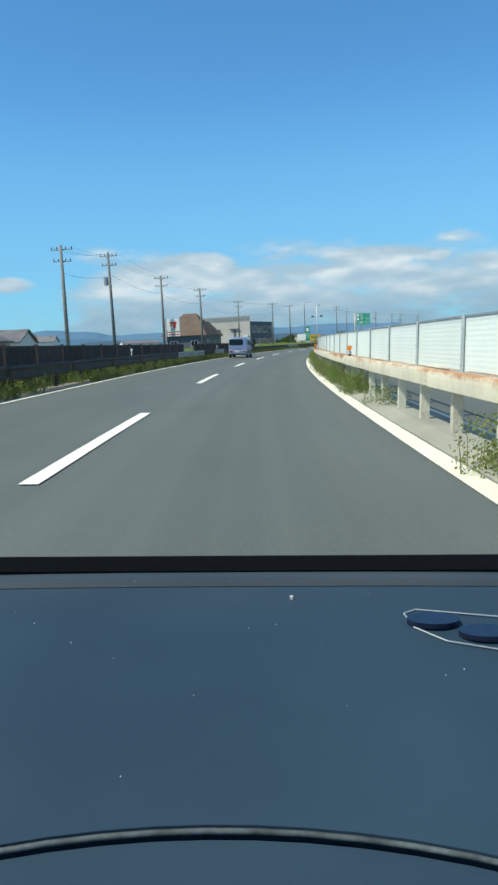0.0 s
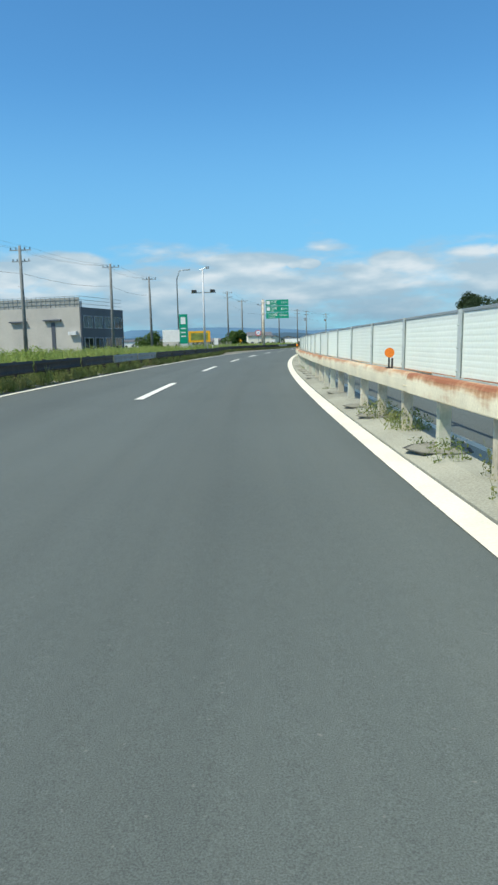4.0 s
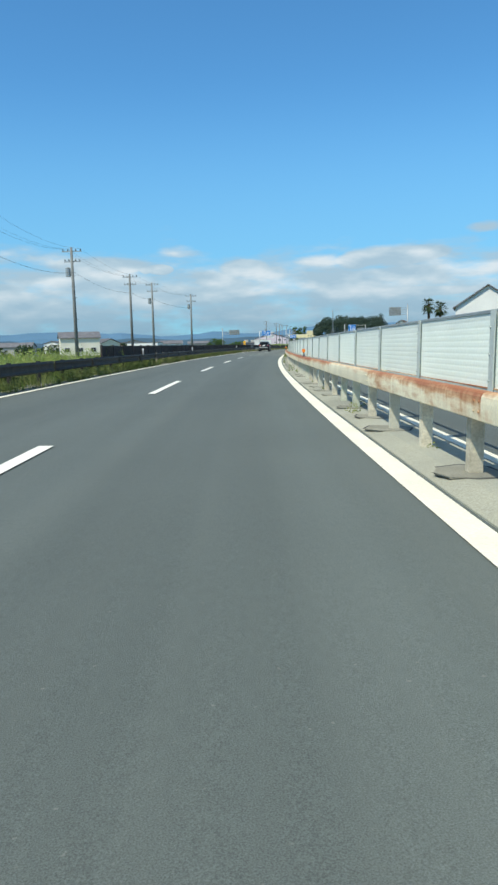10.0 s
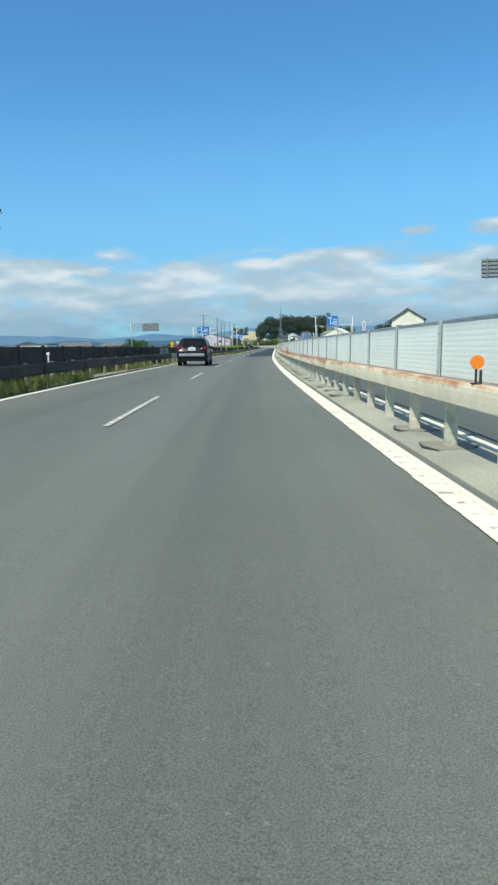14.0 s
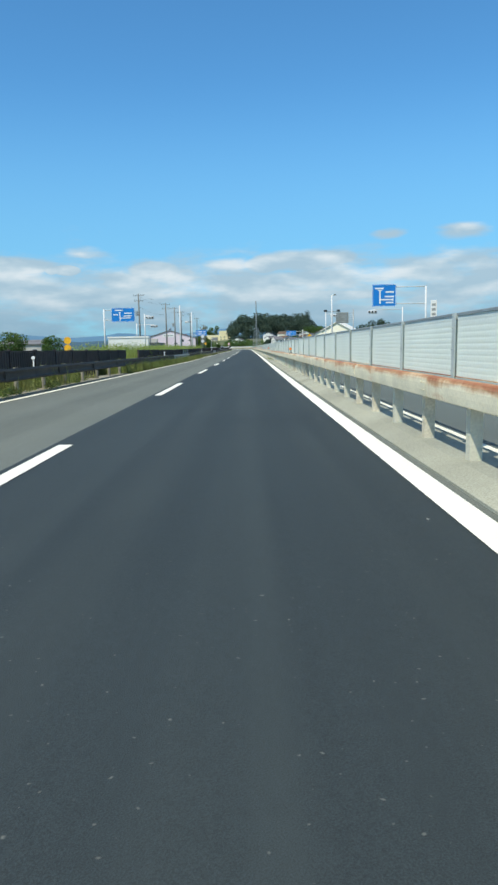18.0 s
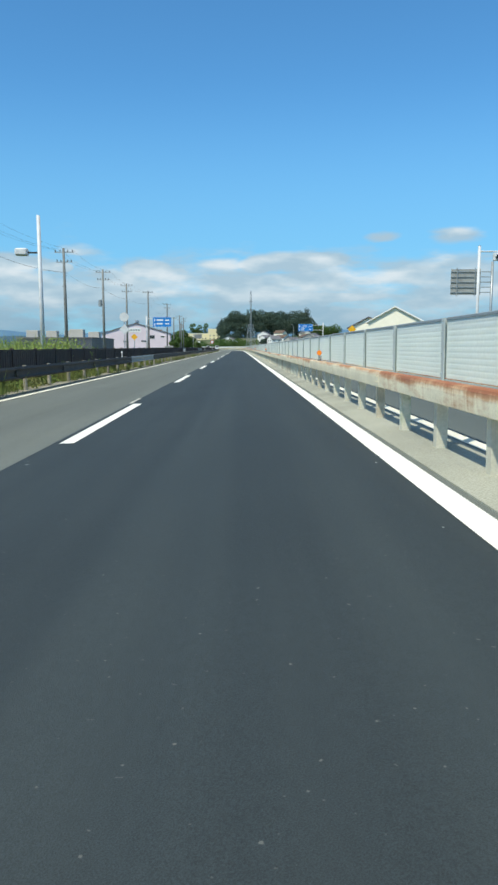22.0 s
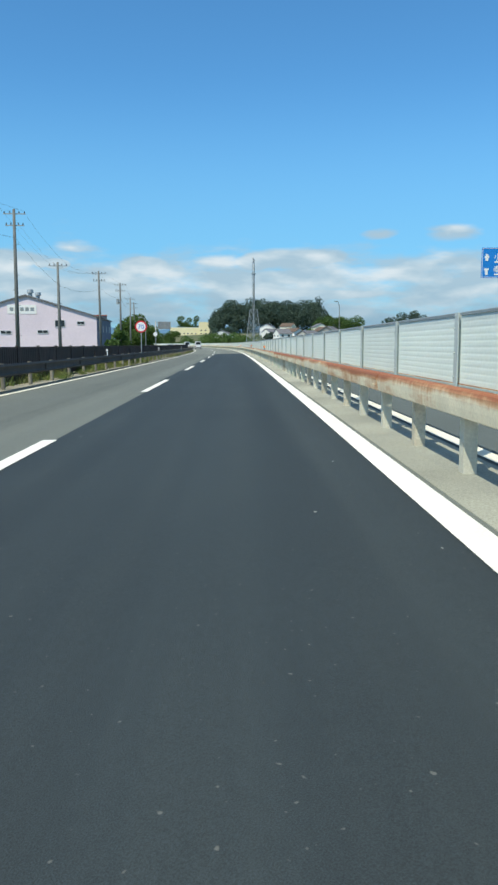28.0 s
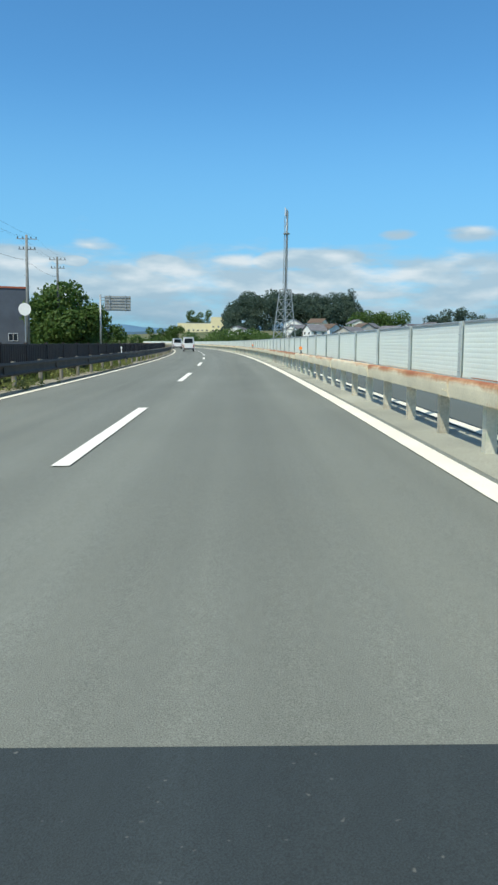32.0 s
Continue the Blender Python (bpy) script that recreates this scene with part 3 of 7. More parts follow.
# ---------------------------------------------------------------- ground and road
def ground_sheet():
    xs = np.concatenate([[-4600, -2800, -1600, -900, -500], np.arange(-300, 760, 12.0), [900, 1200, 1700, 2600, 4600]])
    ys = np.concatenate([[-4600, -2400, -1000, -400], np.arange(-150, 1120, 12.0), [1250, 1500, 2000, 3000, 4700]])
    verts, faces = [], []
    for y in ys:
        for x in xs:
            d = (RX - x) ** 2 + (RY - y) ** 2
            i = int(np.argmin(d))
            dist = math.sqrt(float(d[i]))
            a = float(PSI[i])
            n = (x - RX[i]) * math.cos(a) - (y - RY[i]) * math.sin(a)
            z = surf(float(SG[i]), float(n)) - (0.65 if dist < 34 else 0.3 if dist < 60 else 0.2)
            # the ground climbs gently towards the wooded hill
            z += 10.0 * math.exp(-(((x - 490) / 150) ** 2 + ((y - 1030) / 150) ** 2))
            verts.append((x, y, z))
    w = len(xs)
    for j in range(len(ys) - 1):
        for i in range(w - 1):
            faces.append((j * w + i, j * w + i + 1, (j + 1) * w + i + 1, (j + 1) * w + i))
    ob = new("ground", raw("ground", verts, faces, M_GROUND))
    tagged(ob, "flat grassy fields and bare soil reaching the horizon", "ground", "", "structure")


ground_sheet()
strip("road", -7.15, 0.20, S0, 271.1, 0.0, M_ASPHALT, 4, label="grey worn asphalt carriageway of two lanes", category="road", thick=0.4)
strip("road", -7.15, 0.20, 271.1, 655.3, 0.0, M_ASPHALT3, 4, label="rough pale grey asphalt carriageway of two lanes", category="road", thick=0.4)
strip("road", -7.15, 0.20, 655.3, S1, 0.0, M_ASPHALT2, 4, label="paler grey asphalt carriageway of two lanes", category="road", thick=0.4)
strip("road", 0.96, 9.6, S0, S1, 0.0, M_ASPHALT, 3, label="grey asphalt carriageway for the opposite direction", category="road", thick=0.4)
strip("road_patch", -3.77, 0.05, 356.9, 497.0, 0.006, M_PATCH, 2, label="newer black asphalt laid in the fast lane", category="road")
strip("road_patch", -3.55, 0.05, 497.0, 590.0, 0.006, M_PATCH, 2, label="newer black asphalt laid in the fast lane", category="road")
strip("road_patch", -3.78, 0.05, 590.0, 655.3, 0.006, M_PATCH, 2, label="newer black asphalt laid in the fast lane", category="road")
strip("median", 0.20, 0.96, S0, S1, lambda s, n: (0.035 + swell(s)) * min(1.0, 0.25 + 3 * (n - 0.2)), M_CONC, 3, label="cracked grey concrete median strip", category="median", thick=0.4)
strip("shoulder", lambda s: -7.75 - layby(s), -7.15, S0, S1, 0.03, M_SHOULD, 2, label="dusty concrete gutter widening into a lay-by", category="shoulder", thick=0.4)
strip("verge", -26.0, lambda s: -7.75 - layby(s), S0, S1, 0.0, M_GROUND, 6, step=5, label="overgrown earth verge beside the road", category="verge", thick=0.5)
strip("verge", 9.6, 24.0, S0, S1, 0.0, M_GROUND, 4, step=5, label="grassy verge beyond the opposite lanes", category="verge", thick=0.5)


def edge(side):
    return lambda s: line_mid(s) + side * 0.12


strip("road_line", edge(-1), edge(1), S0, 272.0, 0.010, M_LINE, 1, label="worn white edge line beside the median", category="road marking")
strip("road_line", -0.165, 0.035, 272.0, 346.0, 0.010, M_LINE, 1, label="dirty ribbed white edge line beside the median", category="road marking")
strip("road_line", 0.038, 0.11, 272.0, 346.0, 0.014, M_LINE, 1, label="flat white border of the ribbed edge line", category="road marking")
strip("road_line", edge(-1), edge(1), 346.0, 356.9, 0.010, M_LINE, 1, label="worn white edge line beside the median", category="road marking")
strip("road_line", edge(-1), edge(1), 356.9, 655.3, 0.012, M_LINEW, 1, label="fresh white edge line beside the median", category="road marking")
# profiled paint: short raised blocks on the old edge line
blocks = bmesh.new()
wob = random.Random(4)
for k in range(205):
    a = 272.0 + 0.36 * k
    va = [at(a, -0.168 + wob.uniform(-0.012, 0.006), 0.0105), at(a, 0.036, 0.0105), at(a + 0.325, 0.036, 0.0105), at(a + wob.uniform(0.31, 0.352), -0.168 + wob.uniform(-0.012, 0.006), 0.0105)]
    up = Vector((0, 0, 0.004))
    lo, hi = [blocks.verts.new(v) for v in va], [blocks.verts.new(v + up) for v in va]
    blocks.faces.new(hi)
    for i in range(4):
        blocks.faces.new((lo[i], lo[(i + 1) % 4], hi[(i + 1) % 4], hi[i]))
marks = bmesh.new()
for k in range(205):                                    # dirt caught between the blocks
    a = 272.0 + 0.36 * k + 0.328
    n0, n1 = wob.uniform(-0.15, -0.10), wob.uniform(-0.06, 0.0)
    marks.faces.new([marks.verts.new(at(a + wob.uniform(-0.05, 0.02), n0, 0.0152)), marks.verts.new(at(a + wob.uniform(-0.03, 0.0), n1, 0.0152)),
                     marks.verts.new(at(a + wob.uniform(0.03, 0.06), n1 - 0.01, 0.0152)), marks.verts.new(at(a + wob.uniform(0.02, 0.05), n0, 0.0152))])
tagged(new("line_dirt", data(marks, "line_dirt", M_LINED)), "grey dirt caught between the raised blocks of the edge line", "road marking", "", "stuff")
ob = new("line_blocks", data(blocks, "line_blocks", M_LINE))
tagged(ob, "raised white paint blocks on the edge line", "road marking", "", "stuff")
strip("road_line", edge(-1), edge(1), 655.3, S1, 0.010, M_LINE, 1, label="white edge line beside the median", category="road marking")
strip("road_line", -WL - 0.08, -WL + 0.08, S0, S1, 0.010, M_LINE, 1, label="white edge line beside the gutter", category="road marking")
strip("road_line", 1.06, 1.24, S0, S1, 0.010, M_LINE, 1, label="white edge line of the opposite lanes", category="road marking")
for k in range(-3, 62):
    s = 15.0 * k
    thin = 253 < s < 352
    strip("lane_dash", -LANE - (0.05 if thin else 0.085), -LANE + (0.05 if thin else 0.085), s, s + 6.1, 0.012, M_LINED if thin and s > 265 else M_LINEW, 1, 2.05,
          "thin worn white lane dash" if thin else "white painted lane dash", "road marking")

for s in (420.0, 435.0, 450.0, 465.0):
    strip("old_dash", -3.80, -3.735, s + 6.15, s + 7.6, 0.012, M_LINED, 1, 1.0, "worn remnant of an old lane dash", "road marking")

# a pale scraped joint beside the fresh edge line
for a, b in ((618.5, 627), (630, 640.5), (641, 644)):
    strip("road_joint", -0.300, -0.292, a, b, 0.0085, M_CHIP, 1, 1.0, "thin pale scraped joint in the black asphalt", "road marking")

# ---------------------------------------------------------------- median guardrail
def beam_mesh(material, length, name="beam"):
    """A folded steel beam, 0.22 m high, with a flat top flange and a turned-in lower lip; its face is towards -x."""
    bm = bmesh.new()
    prof = [(0.028, 0.497), (-0.050, 0.500), (-0.066, 0.512), (-0.074, 0.58), (-0.077, 0.64), (-0.073, 0.69), (-0.060, 0.716), (-0.038, 0.726), (0.030, 0.726)]
    prof += [(0.030, 0.716), (-0.036, 0.716), (-0.052, 0.708), (-0.063, 0.686), (-0.067, 0.64), (-0.064, 0.58), (-0.056, 0.519), (-0.046, 0.510), (0.028, 0.507)]
    prism(bm, prof, 0.0, length)
    prism(bm, [(x - 0.005, z) for x, z in prof[1:7]] + [(x + 0.002, z) for x, z in reversed(prof[1:7])], 0.0, 0.24)
    for y in (0.06, 0.18):
        for z in (0.575, 0.655):
            disc(bm, (-0.086, y, z), 0.011, 0.010, 6, "x")
    return data(bm, name, material)


def post_mesh(material, height=0.65, name="post"):
    bm = bmesh.new()
    # a channel section, open away from the traffic, with a spacer block behind the beam
    sec = [(-0.058, -0.06), (0.058, -0.06), (0.058, -0.052), (-0.05, -0.052), (-0.05, 0.052), (0.058, 0.052), (0.058, 0.06), (-0.058, 0.06)]
    lo, hi = [bm.verts.new((x, y, -0.02)) for x, y in sec], [bm.verts.new((x, y, height + 0.03)) for x, y in sec]
    for k in range(8):
        bm.faces.new((lo[k], lo[(k + 1) % 8], hi[(k + 1) % 8], hi[k]))
    bm.faces.new(list(reversed(lo)))
    bm.faces.new(hi)
    box(bm, -0.082, -0.058, -0.05, 0.05, height - 0.12, height)
    box(bm, 0.058, 0.082, -0.05, 0.05, height - 0.12, height)
    return data(bm, name, material)


BEAM, BEAMR = beam_mesh(M_BEAM, 4.985), beam_mesh(M_BEAMR, 4.985)
RUSTY = ((24, 44), (166, 180), (204, 262), (306, 325), (545, 606), (640, 665))   # stretches that rust worse
POST, POSTB = post_mesh(M_POST), post_mesh(M_POSTB)
FOOT_AT = (82.55, 172.41, 219.03, 302.58, 385.83, 482.30, 573.48, 639.02)
FOOT_NO = (0, 54, 82, 132, 182, 240, 295, 334)


def foot(k):
    """Where the k-th post of the median guardrail stands along the road."""
    if k <= 0:
        return FOOT_AT[0] + 1.664 * k
    if k >= FOOT_NO[-1]:
        return FOOT_AT[-1] + 1.664 * (k - FOOT_NO[-1])
    return float(np.interp(k, FOOT_NO, FOOT_AT))


FEET = [foot(k) for k in range(-78, 524)]
rng = random.Random(5)
TURN = Matrix.Rotation(math.pi, 4, "Z")


def splice(s):
    """Where the beam that begins near s is bolted to the one before it."""
    return s + (3.35 if s < 337 else 0.25 if s < 437 else 1.55)


for sec in range(-1, 19):
    s0 = sec * 50.0
    m0 = place(s0, 0.49, 0.035 + swell(s0), tilt=True)
    rail = thing("median_guardrail", m0, "cream steel guardrail with a rusty top edge on the concrete median", "guardrail", "median guardrail sections")
    inv = m0.inverted()
    for j in range(10):
        s = splice(s0 + 5.0 * j)
        e = splice(s0 + 5.0 * j + 5.0)
        fit = Matrix.Diagonal((1, (e - s) / 5.0, 1, 1))
        worse = any(p <= s < q for p, q in RUSTY)
        part("beam", BEAMR if worse else BEAM, None, rail, "badly rusted beam" if worse else "", m=inv @ place(s, 0.49, 0.035 + swell(s), tilt=True) @ fit)
        part("rear_beam", BEAM, None, rail, m=inv @ place(e, 0.71, 0.035 + swell(s), tilt=True) @ TURN @ fit)
    for s in FEET:
        if s0 <= s < s0 + 50.0:
            part("post", POST if rng.random() < 0.6 else POSTB, None, rail, m=inv @ place(s, 0.60, 0.035 + swell(s), tilt=True))

# patched concrete round some feet
def collar_mesh(seed):
    g = random.Random(seed)
    bm = bmesh.new()
    pts = [(math.cos(t) * g.uniform(0.24, 0.34), math.sin(t) * g.uniform(0.30, 0.44)) for t in [k * math.pi / 4 + g.uniform(-0.15, 0.15) for k in range(8)]]
    lo, hi = [bm.verts.new((x, y, -0.01)) for x, y in pts], [bm.verts.new((x * 0.985, y * 0.985, 0.008)) for x, y in pts]
    bm.faces.new(hi)
    for k in range(8):
        bm.faces.new((lo[k], lo[(k + 1) % 8], hi[(k + 1) % 8], hi[k]))
    ring = bmesh.new()
    a = [ring.verts.new((x, y, 0.004)) for x, y in pts]
    b = [ring.verts.new((x * 1.10 + g.uniform(-0.01, 0.03), y * 1.09 + g.uniform(-0.01, 0.03), 0.004)) for x, y in pts]
    for k in range(8):
        if k != seed % 8:
            ring.faces.new((a[k], a[(k + 1) % 8], b[(k + 1) % 8], b[k]))
    return data(bm, "concrete_collar", M_COLLAR), data(ring, "crack", M_CRACK)


COLLARS = [collar_mesh(k) for k in range(6)]
pick = random.Random(9)
for s in [q for q in FEET if 77 < q < 348]:
    if pick.random() < (0.12 if 190 < s < 220 or 290 < s < 330 else 0.5):
        continue
    body, ring = pick.choice(COLLARS)
    c = thing("concrete_patch", place(s, 0.58 + pick.uniform(-0.05, 0.03), 0.035 + swell(s), tilt=True), "rough grey concrete patch round a guardrail foot", "concrete patch", "patches on the median")
    part("collar", body, None, c)
    part("crack", ring, None, c, "dark open crack")

# pale scuffs and chips of paint on the newer asphalt
sc = bmesh.new()
g = random.Random(17)
for k in range(420):
    near_line = g.random() < 0.6
    s = g.uniform(360, 652)
    n = -0.16 - g.expovariate(5.0) if near_line else (-3.7 if s < 497 else -3.42) + g.expovariate(7.0)
    if not -3.75 < n < -0.15:
        continue
    c = Vector((s, n))
    r, e = g.uniform(0.005, 0.022), g.uniform(0.4, 3.0)
    v = []
    for j in range(6):
        t = j * math.pi / 3
        q = r * g.uniform(0.4, 1.0)
        v.append(sc.verts.new(at(s + q * e * math.sin(t), n + q * math.cos(t), 0.0085)))
    sc.faces.new(v)
ob = new("paint_chips", data(sc, "paint_chips", M_CHIP))
tagged(ob, "pale paint chips and scuffs on the black asphalt", "debris", "", "stuff")

# ---------------------------------------------------------------- pale barrier panels over the median
PW = 2.485


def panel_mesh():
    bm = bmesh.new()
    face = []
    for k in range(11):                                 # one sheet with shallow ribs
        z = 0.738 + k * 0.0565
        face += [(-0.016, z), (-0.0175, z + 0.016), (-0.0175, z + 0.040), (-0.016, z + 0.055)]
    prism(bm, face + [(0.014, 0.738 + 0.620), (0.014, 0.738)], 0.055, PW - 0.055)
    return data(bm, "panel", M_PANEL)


def panel_post_mesh():
    """An H-section that stands on a foot plate and is bolted to the guardrail behind its beam."""
    bm = bmesh.new()
    box(bm, -0.045, -0.036, -0.055, 0.055, 0.50, 1.385)
    box(bm, 0.036, 0.045, -0.055, 0.055, 0.50, 1.385)
    box(bm, -0.036, 0.036, -0.005, 0.005, 0.50, 1.385)
    box(bm, -0.075, 0.06, -0.085, 0.085, 0.700, 0.716)
    for z in (0.80, 1.02, 1.24):
        disc(bm, (-0.049, 0.038, z), 0.011, 0.010, 6, "x")
    return data(bm, "panel_post", M_PPOST)


def panel_cap_mesh():
    bm = bmesh.new()
    prism(bm, [(-0.028, 1.359), (0.028, 1.359), (0.028, 1.382), (0.0, 1.390), (-0.028, 1.382)], 0.056, PW - 0.056)
    return data(bm, "top_rail", M_CAP)


def panel_sill_mesh():
    bm = bmesh.new()
    box(bm, -0.026, 0.026, 0.056, PW - 0.056, 0.718, 0.736)
    return data(bm, "bottom_rail", M_PPOST)


PANEL, PPOST, PCAP, PSILL = panel_mesh(), panel_post_mesh(), panel_cap_mesh(), panel_sill_mesh()
NP = 0.70
BAY_AT = (35.22, 82.49, 171.70, 218.97, 303.36, 385.13, 481.52, 574.26, 639.73)
BAY_NO = (0, 19, 55, 74, 108, 141, 180, 217, 243)


def bay(k):
    """Where the k-th post of the barrier stands along the road."""
    if k <= 0:
        return BAY_AT[0] - 0.16 + PW * k
    if k >= BAY_NO[-1]:
        return BAY_AT[-1] - 0.16 + PW * (k - BAY_NO[-1])
    return float(np.interp(k, BAY_NO, BAY_AT)) - 0.16


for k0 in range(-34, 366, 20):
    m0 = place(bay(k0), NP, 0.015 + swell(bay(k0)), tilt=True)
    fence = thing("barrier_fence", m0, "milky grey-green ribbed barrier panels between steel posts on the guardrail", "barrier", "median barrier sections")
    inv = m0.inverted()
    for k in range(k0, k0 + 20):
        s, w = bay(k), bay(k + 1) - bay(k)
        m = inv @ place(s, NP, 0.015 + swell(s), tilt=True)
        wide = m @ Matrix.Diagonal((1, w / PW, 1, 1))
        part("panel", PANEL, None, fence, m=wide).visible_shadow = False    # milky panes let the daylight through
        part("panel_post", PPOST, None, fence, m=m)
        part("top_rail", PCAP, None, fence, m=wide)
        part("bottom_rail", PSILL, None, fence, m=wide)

# orange discs on the beam
def delineator_parts():
    bm = bmesh.new()
    disc(bm, (0, 0, 0.20), 0.062, 0.018, 20)
    a = data(bm, "reflector", M_ORANGE)
    bm = bmesh.new()
    tube(bm, [(0, 0.02, 0), (0, 0.02, 0.22)], 0.012, 6)
    box(bm, -0.04, 0.04, -0.01, 0.05, 0.0, 0.014)
    box(bm, 0.028, 0.05, 0.0, 0.02, 0.0, 0.13)
    return a, data(bm, "stalk", M_DARKM)


DISC, STALK = delineator_parts()
for s in (12.4, 35.2, 62.6, 84.7, 117, 150.5, 185.4, 217.5, 250.2, 281.3, 318.0, 354, 390.0, 425.0, 459.8, 496.5, 533.5, 572.2, 613.4, 642.1, 680, 715):
    d = thing("delineator", place(s, 0.48, 0.035 + 0.726 + swell(s), tilt=True), "round orange reflector on a short stalk on the guardrail", "reflector", "guardrail reflectors")
    part("reflector", DISC, None, d, "orange disc")
    part("stalk", STALK, None, d)

# ---------------------------------------------------------------- left guardrail
def left_beam_mesh(material):
    bm = bmesh.new()
    prof = [(0.04, 0.34), (0.075, 0.38), (0.04, 0.44), (0.04, 0.54), (0.075, 0.60), (0.04, 0.66), (0.02, 0.66), (0.05, 0.60), (0.02, 0.54), (0.02, 0.44), (0.05, 0.38), (0.02, 0.34)]
    prism(bm, prof, 0.0, 4.99)
    box(bm, 0.066, 0.082, 0.0, 0.3, 0.42, 0.56)
    return data(bm, "beam", material)


def left_post_mesh(material):
    bm = bmesh.new()
    tube(bm, [(-0.06, 0, 0.0), (-0.06, 0, 0.68)], 0.06, 8)
    box(bm, -0.02, 0.03, -0.05, 0.05, 0.42, 0.58)
    return data(bm, "post", material)


LBEAM, LBEAMS = left_beam_mesh(M_RAILB), left_beam_mesh(M_RAILS)
LPOST, LPOSTD = left_post_mesh(M_LPOST), left_post_mesh(M_RAILB)
SILVER = {1: (35, 40, 50), 2: (105, 110), 4: (195, 200), 8: (415, 420, 425), 9: (480, 485), 6: (325, 330)}
for sec in range(-1, 19):
    s0 = sec * 50.0
    m0 = place(s0, -7.3 - layby(s0), 0.0, tilt=True)
    rail = thing("verge_guardrail", m0, "dark weathered steel guardrail on pale posts beside the verge", "guardrail", "verge guardrail sections")
    inv = m0.inverted()
    for j in range(10):
        s = s0 + 5.0 * j
        new_one = any(abs(s - q) < 2 for q in sum(SILVER.values(), ()))
        part("beam", LBEAMS if new_one else LBEAM, None, rail, "replaced grey beam" if new_one else "", m=inv @ place(s, -7.3 - layby(s), 0.02, yaw=math.degrees(math.atan((layby(s + 5) - layby(s)) / 5)), tilt=True))
    for j in range(20):
        part("post", LPOSTD if s0 + 2.5 * j < 235 else LPOST, None, rail, m=inv @ place(s0 + 1.2 + 2.5 * j, -7.3 - layby(s0 + 1.2 + 2.5 * j), 0.02, tilt=True))

# white round markers on some left posts
bm = bmesh.new()
disc(bm, (0, 0, 0.92), 0.05, 0.015, 16)
box(bm, -0.02, 0.02, 0.008, 0.02, 0.55, 0.9)
WDISC = data(bm, "marker", M_WHITE)
for s in (24, 52, 78, 140, 168, 232, 254, 296, 338, 378, 410, 452, 478, 520, 566, 602, 626, 654, 690):
    d = thing("white_marker", place(s, -7.42 - layby(s), 0.0, tilt=True), "small white round marker on the guardrail", "reflector", "white road markers")
    part("marker", WDISC, None, d)

# ---------------------------------------------------------------- brown fence on the left
def fence_panel_mesh(material):
    bm = bmesh.new()
    edge = [(-0.012, 2.45), (-0.012, 0.05), (0.012, 0.05)]
    for k in range(11):                                 # one folded sheet with upright ribs
        y = 0.14 + 0.21 * k
        edge += [(0.012, y), (0.026, y + 0.012), (0.026, y + 0.09), (0.012, y + 0.102)]
    edge.append((0.012, 2.45))
    lo, hi = [bm.verts.new((x, y, 0.06)) for x, y in edge], [bm.verts.new((x, y, 1.08)) for x, y in edge]
    for k in range(len(edge)):
        q = (k + 1) % len(edge)
        bm.faces.new((lo[k], lo[q], hi[q], hi[k]))
    bm.faces.new(lo)
    bm.faces.new(list(reversed(hi)))
    return data(bm, "panel", material)


bm = bmesh.new()
box(bm, -0.045, 0.045, -0.045, 0.045, 0.0, 1.16)
FPOST = data(bm, "post", M_FENCE)
bm = bmesh.new()
box(bm, -0.03, 0.034, 0.05, 2.45, 1.082, 1.122)
FRAIL = data(bm, "top_rail", M_FENCE)
FPAN, FPANG = fence_panel_mesh(M_FENCE), fence_panel_mesh(M_FENCEP)
GREY = ((325, 330), (432, 440), (526, 532), (560, 572))


def fence_run(a, b):
    s0 = a
    while s0 < b:
        s1 = min(b, s0 + 50)
        m0 = place(s0, -8.25)
        f = thing("roadside_fence", m0, "dark brown slatted metal fence behind the verge guardrail", "fence", "roadside fence sections")
        inv = m0.inverted()
        k = 0
        while s0 + 2.5 * k < s1:
            s = s0 + 2.5 * k
            m = inv @ place(s, -8.25)
            grey = any(p <= s < q for p, q in GREY)
            part("panel", FPANG if grey else FPAN, None, f, "pale grey panel" if grey else "", m=m)
            part("post", FPOST, None, f, m=m)
            part("top_rail", FRAIL, None, f, m=m)
            k += 1
        s0 = s1


fence_run(-50, 42.5)
fence_run(46.5, 81.5)
fence_run(226, 398)
fence_run(403, 800)
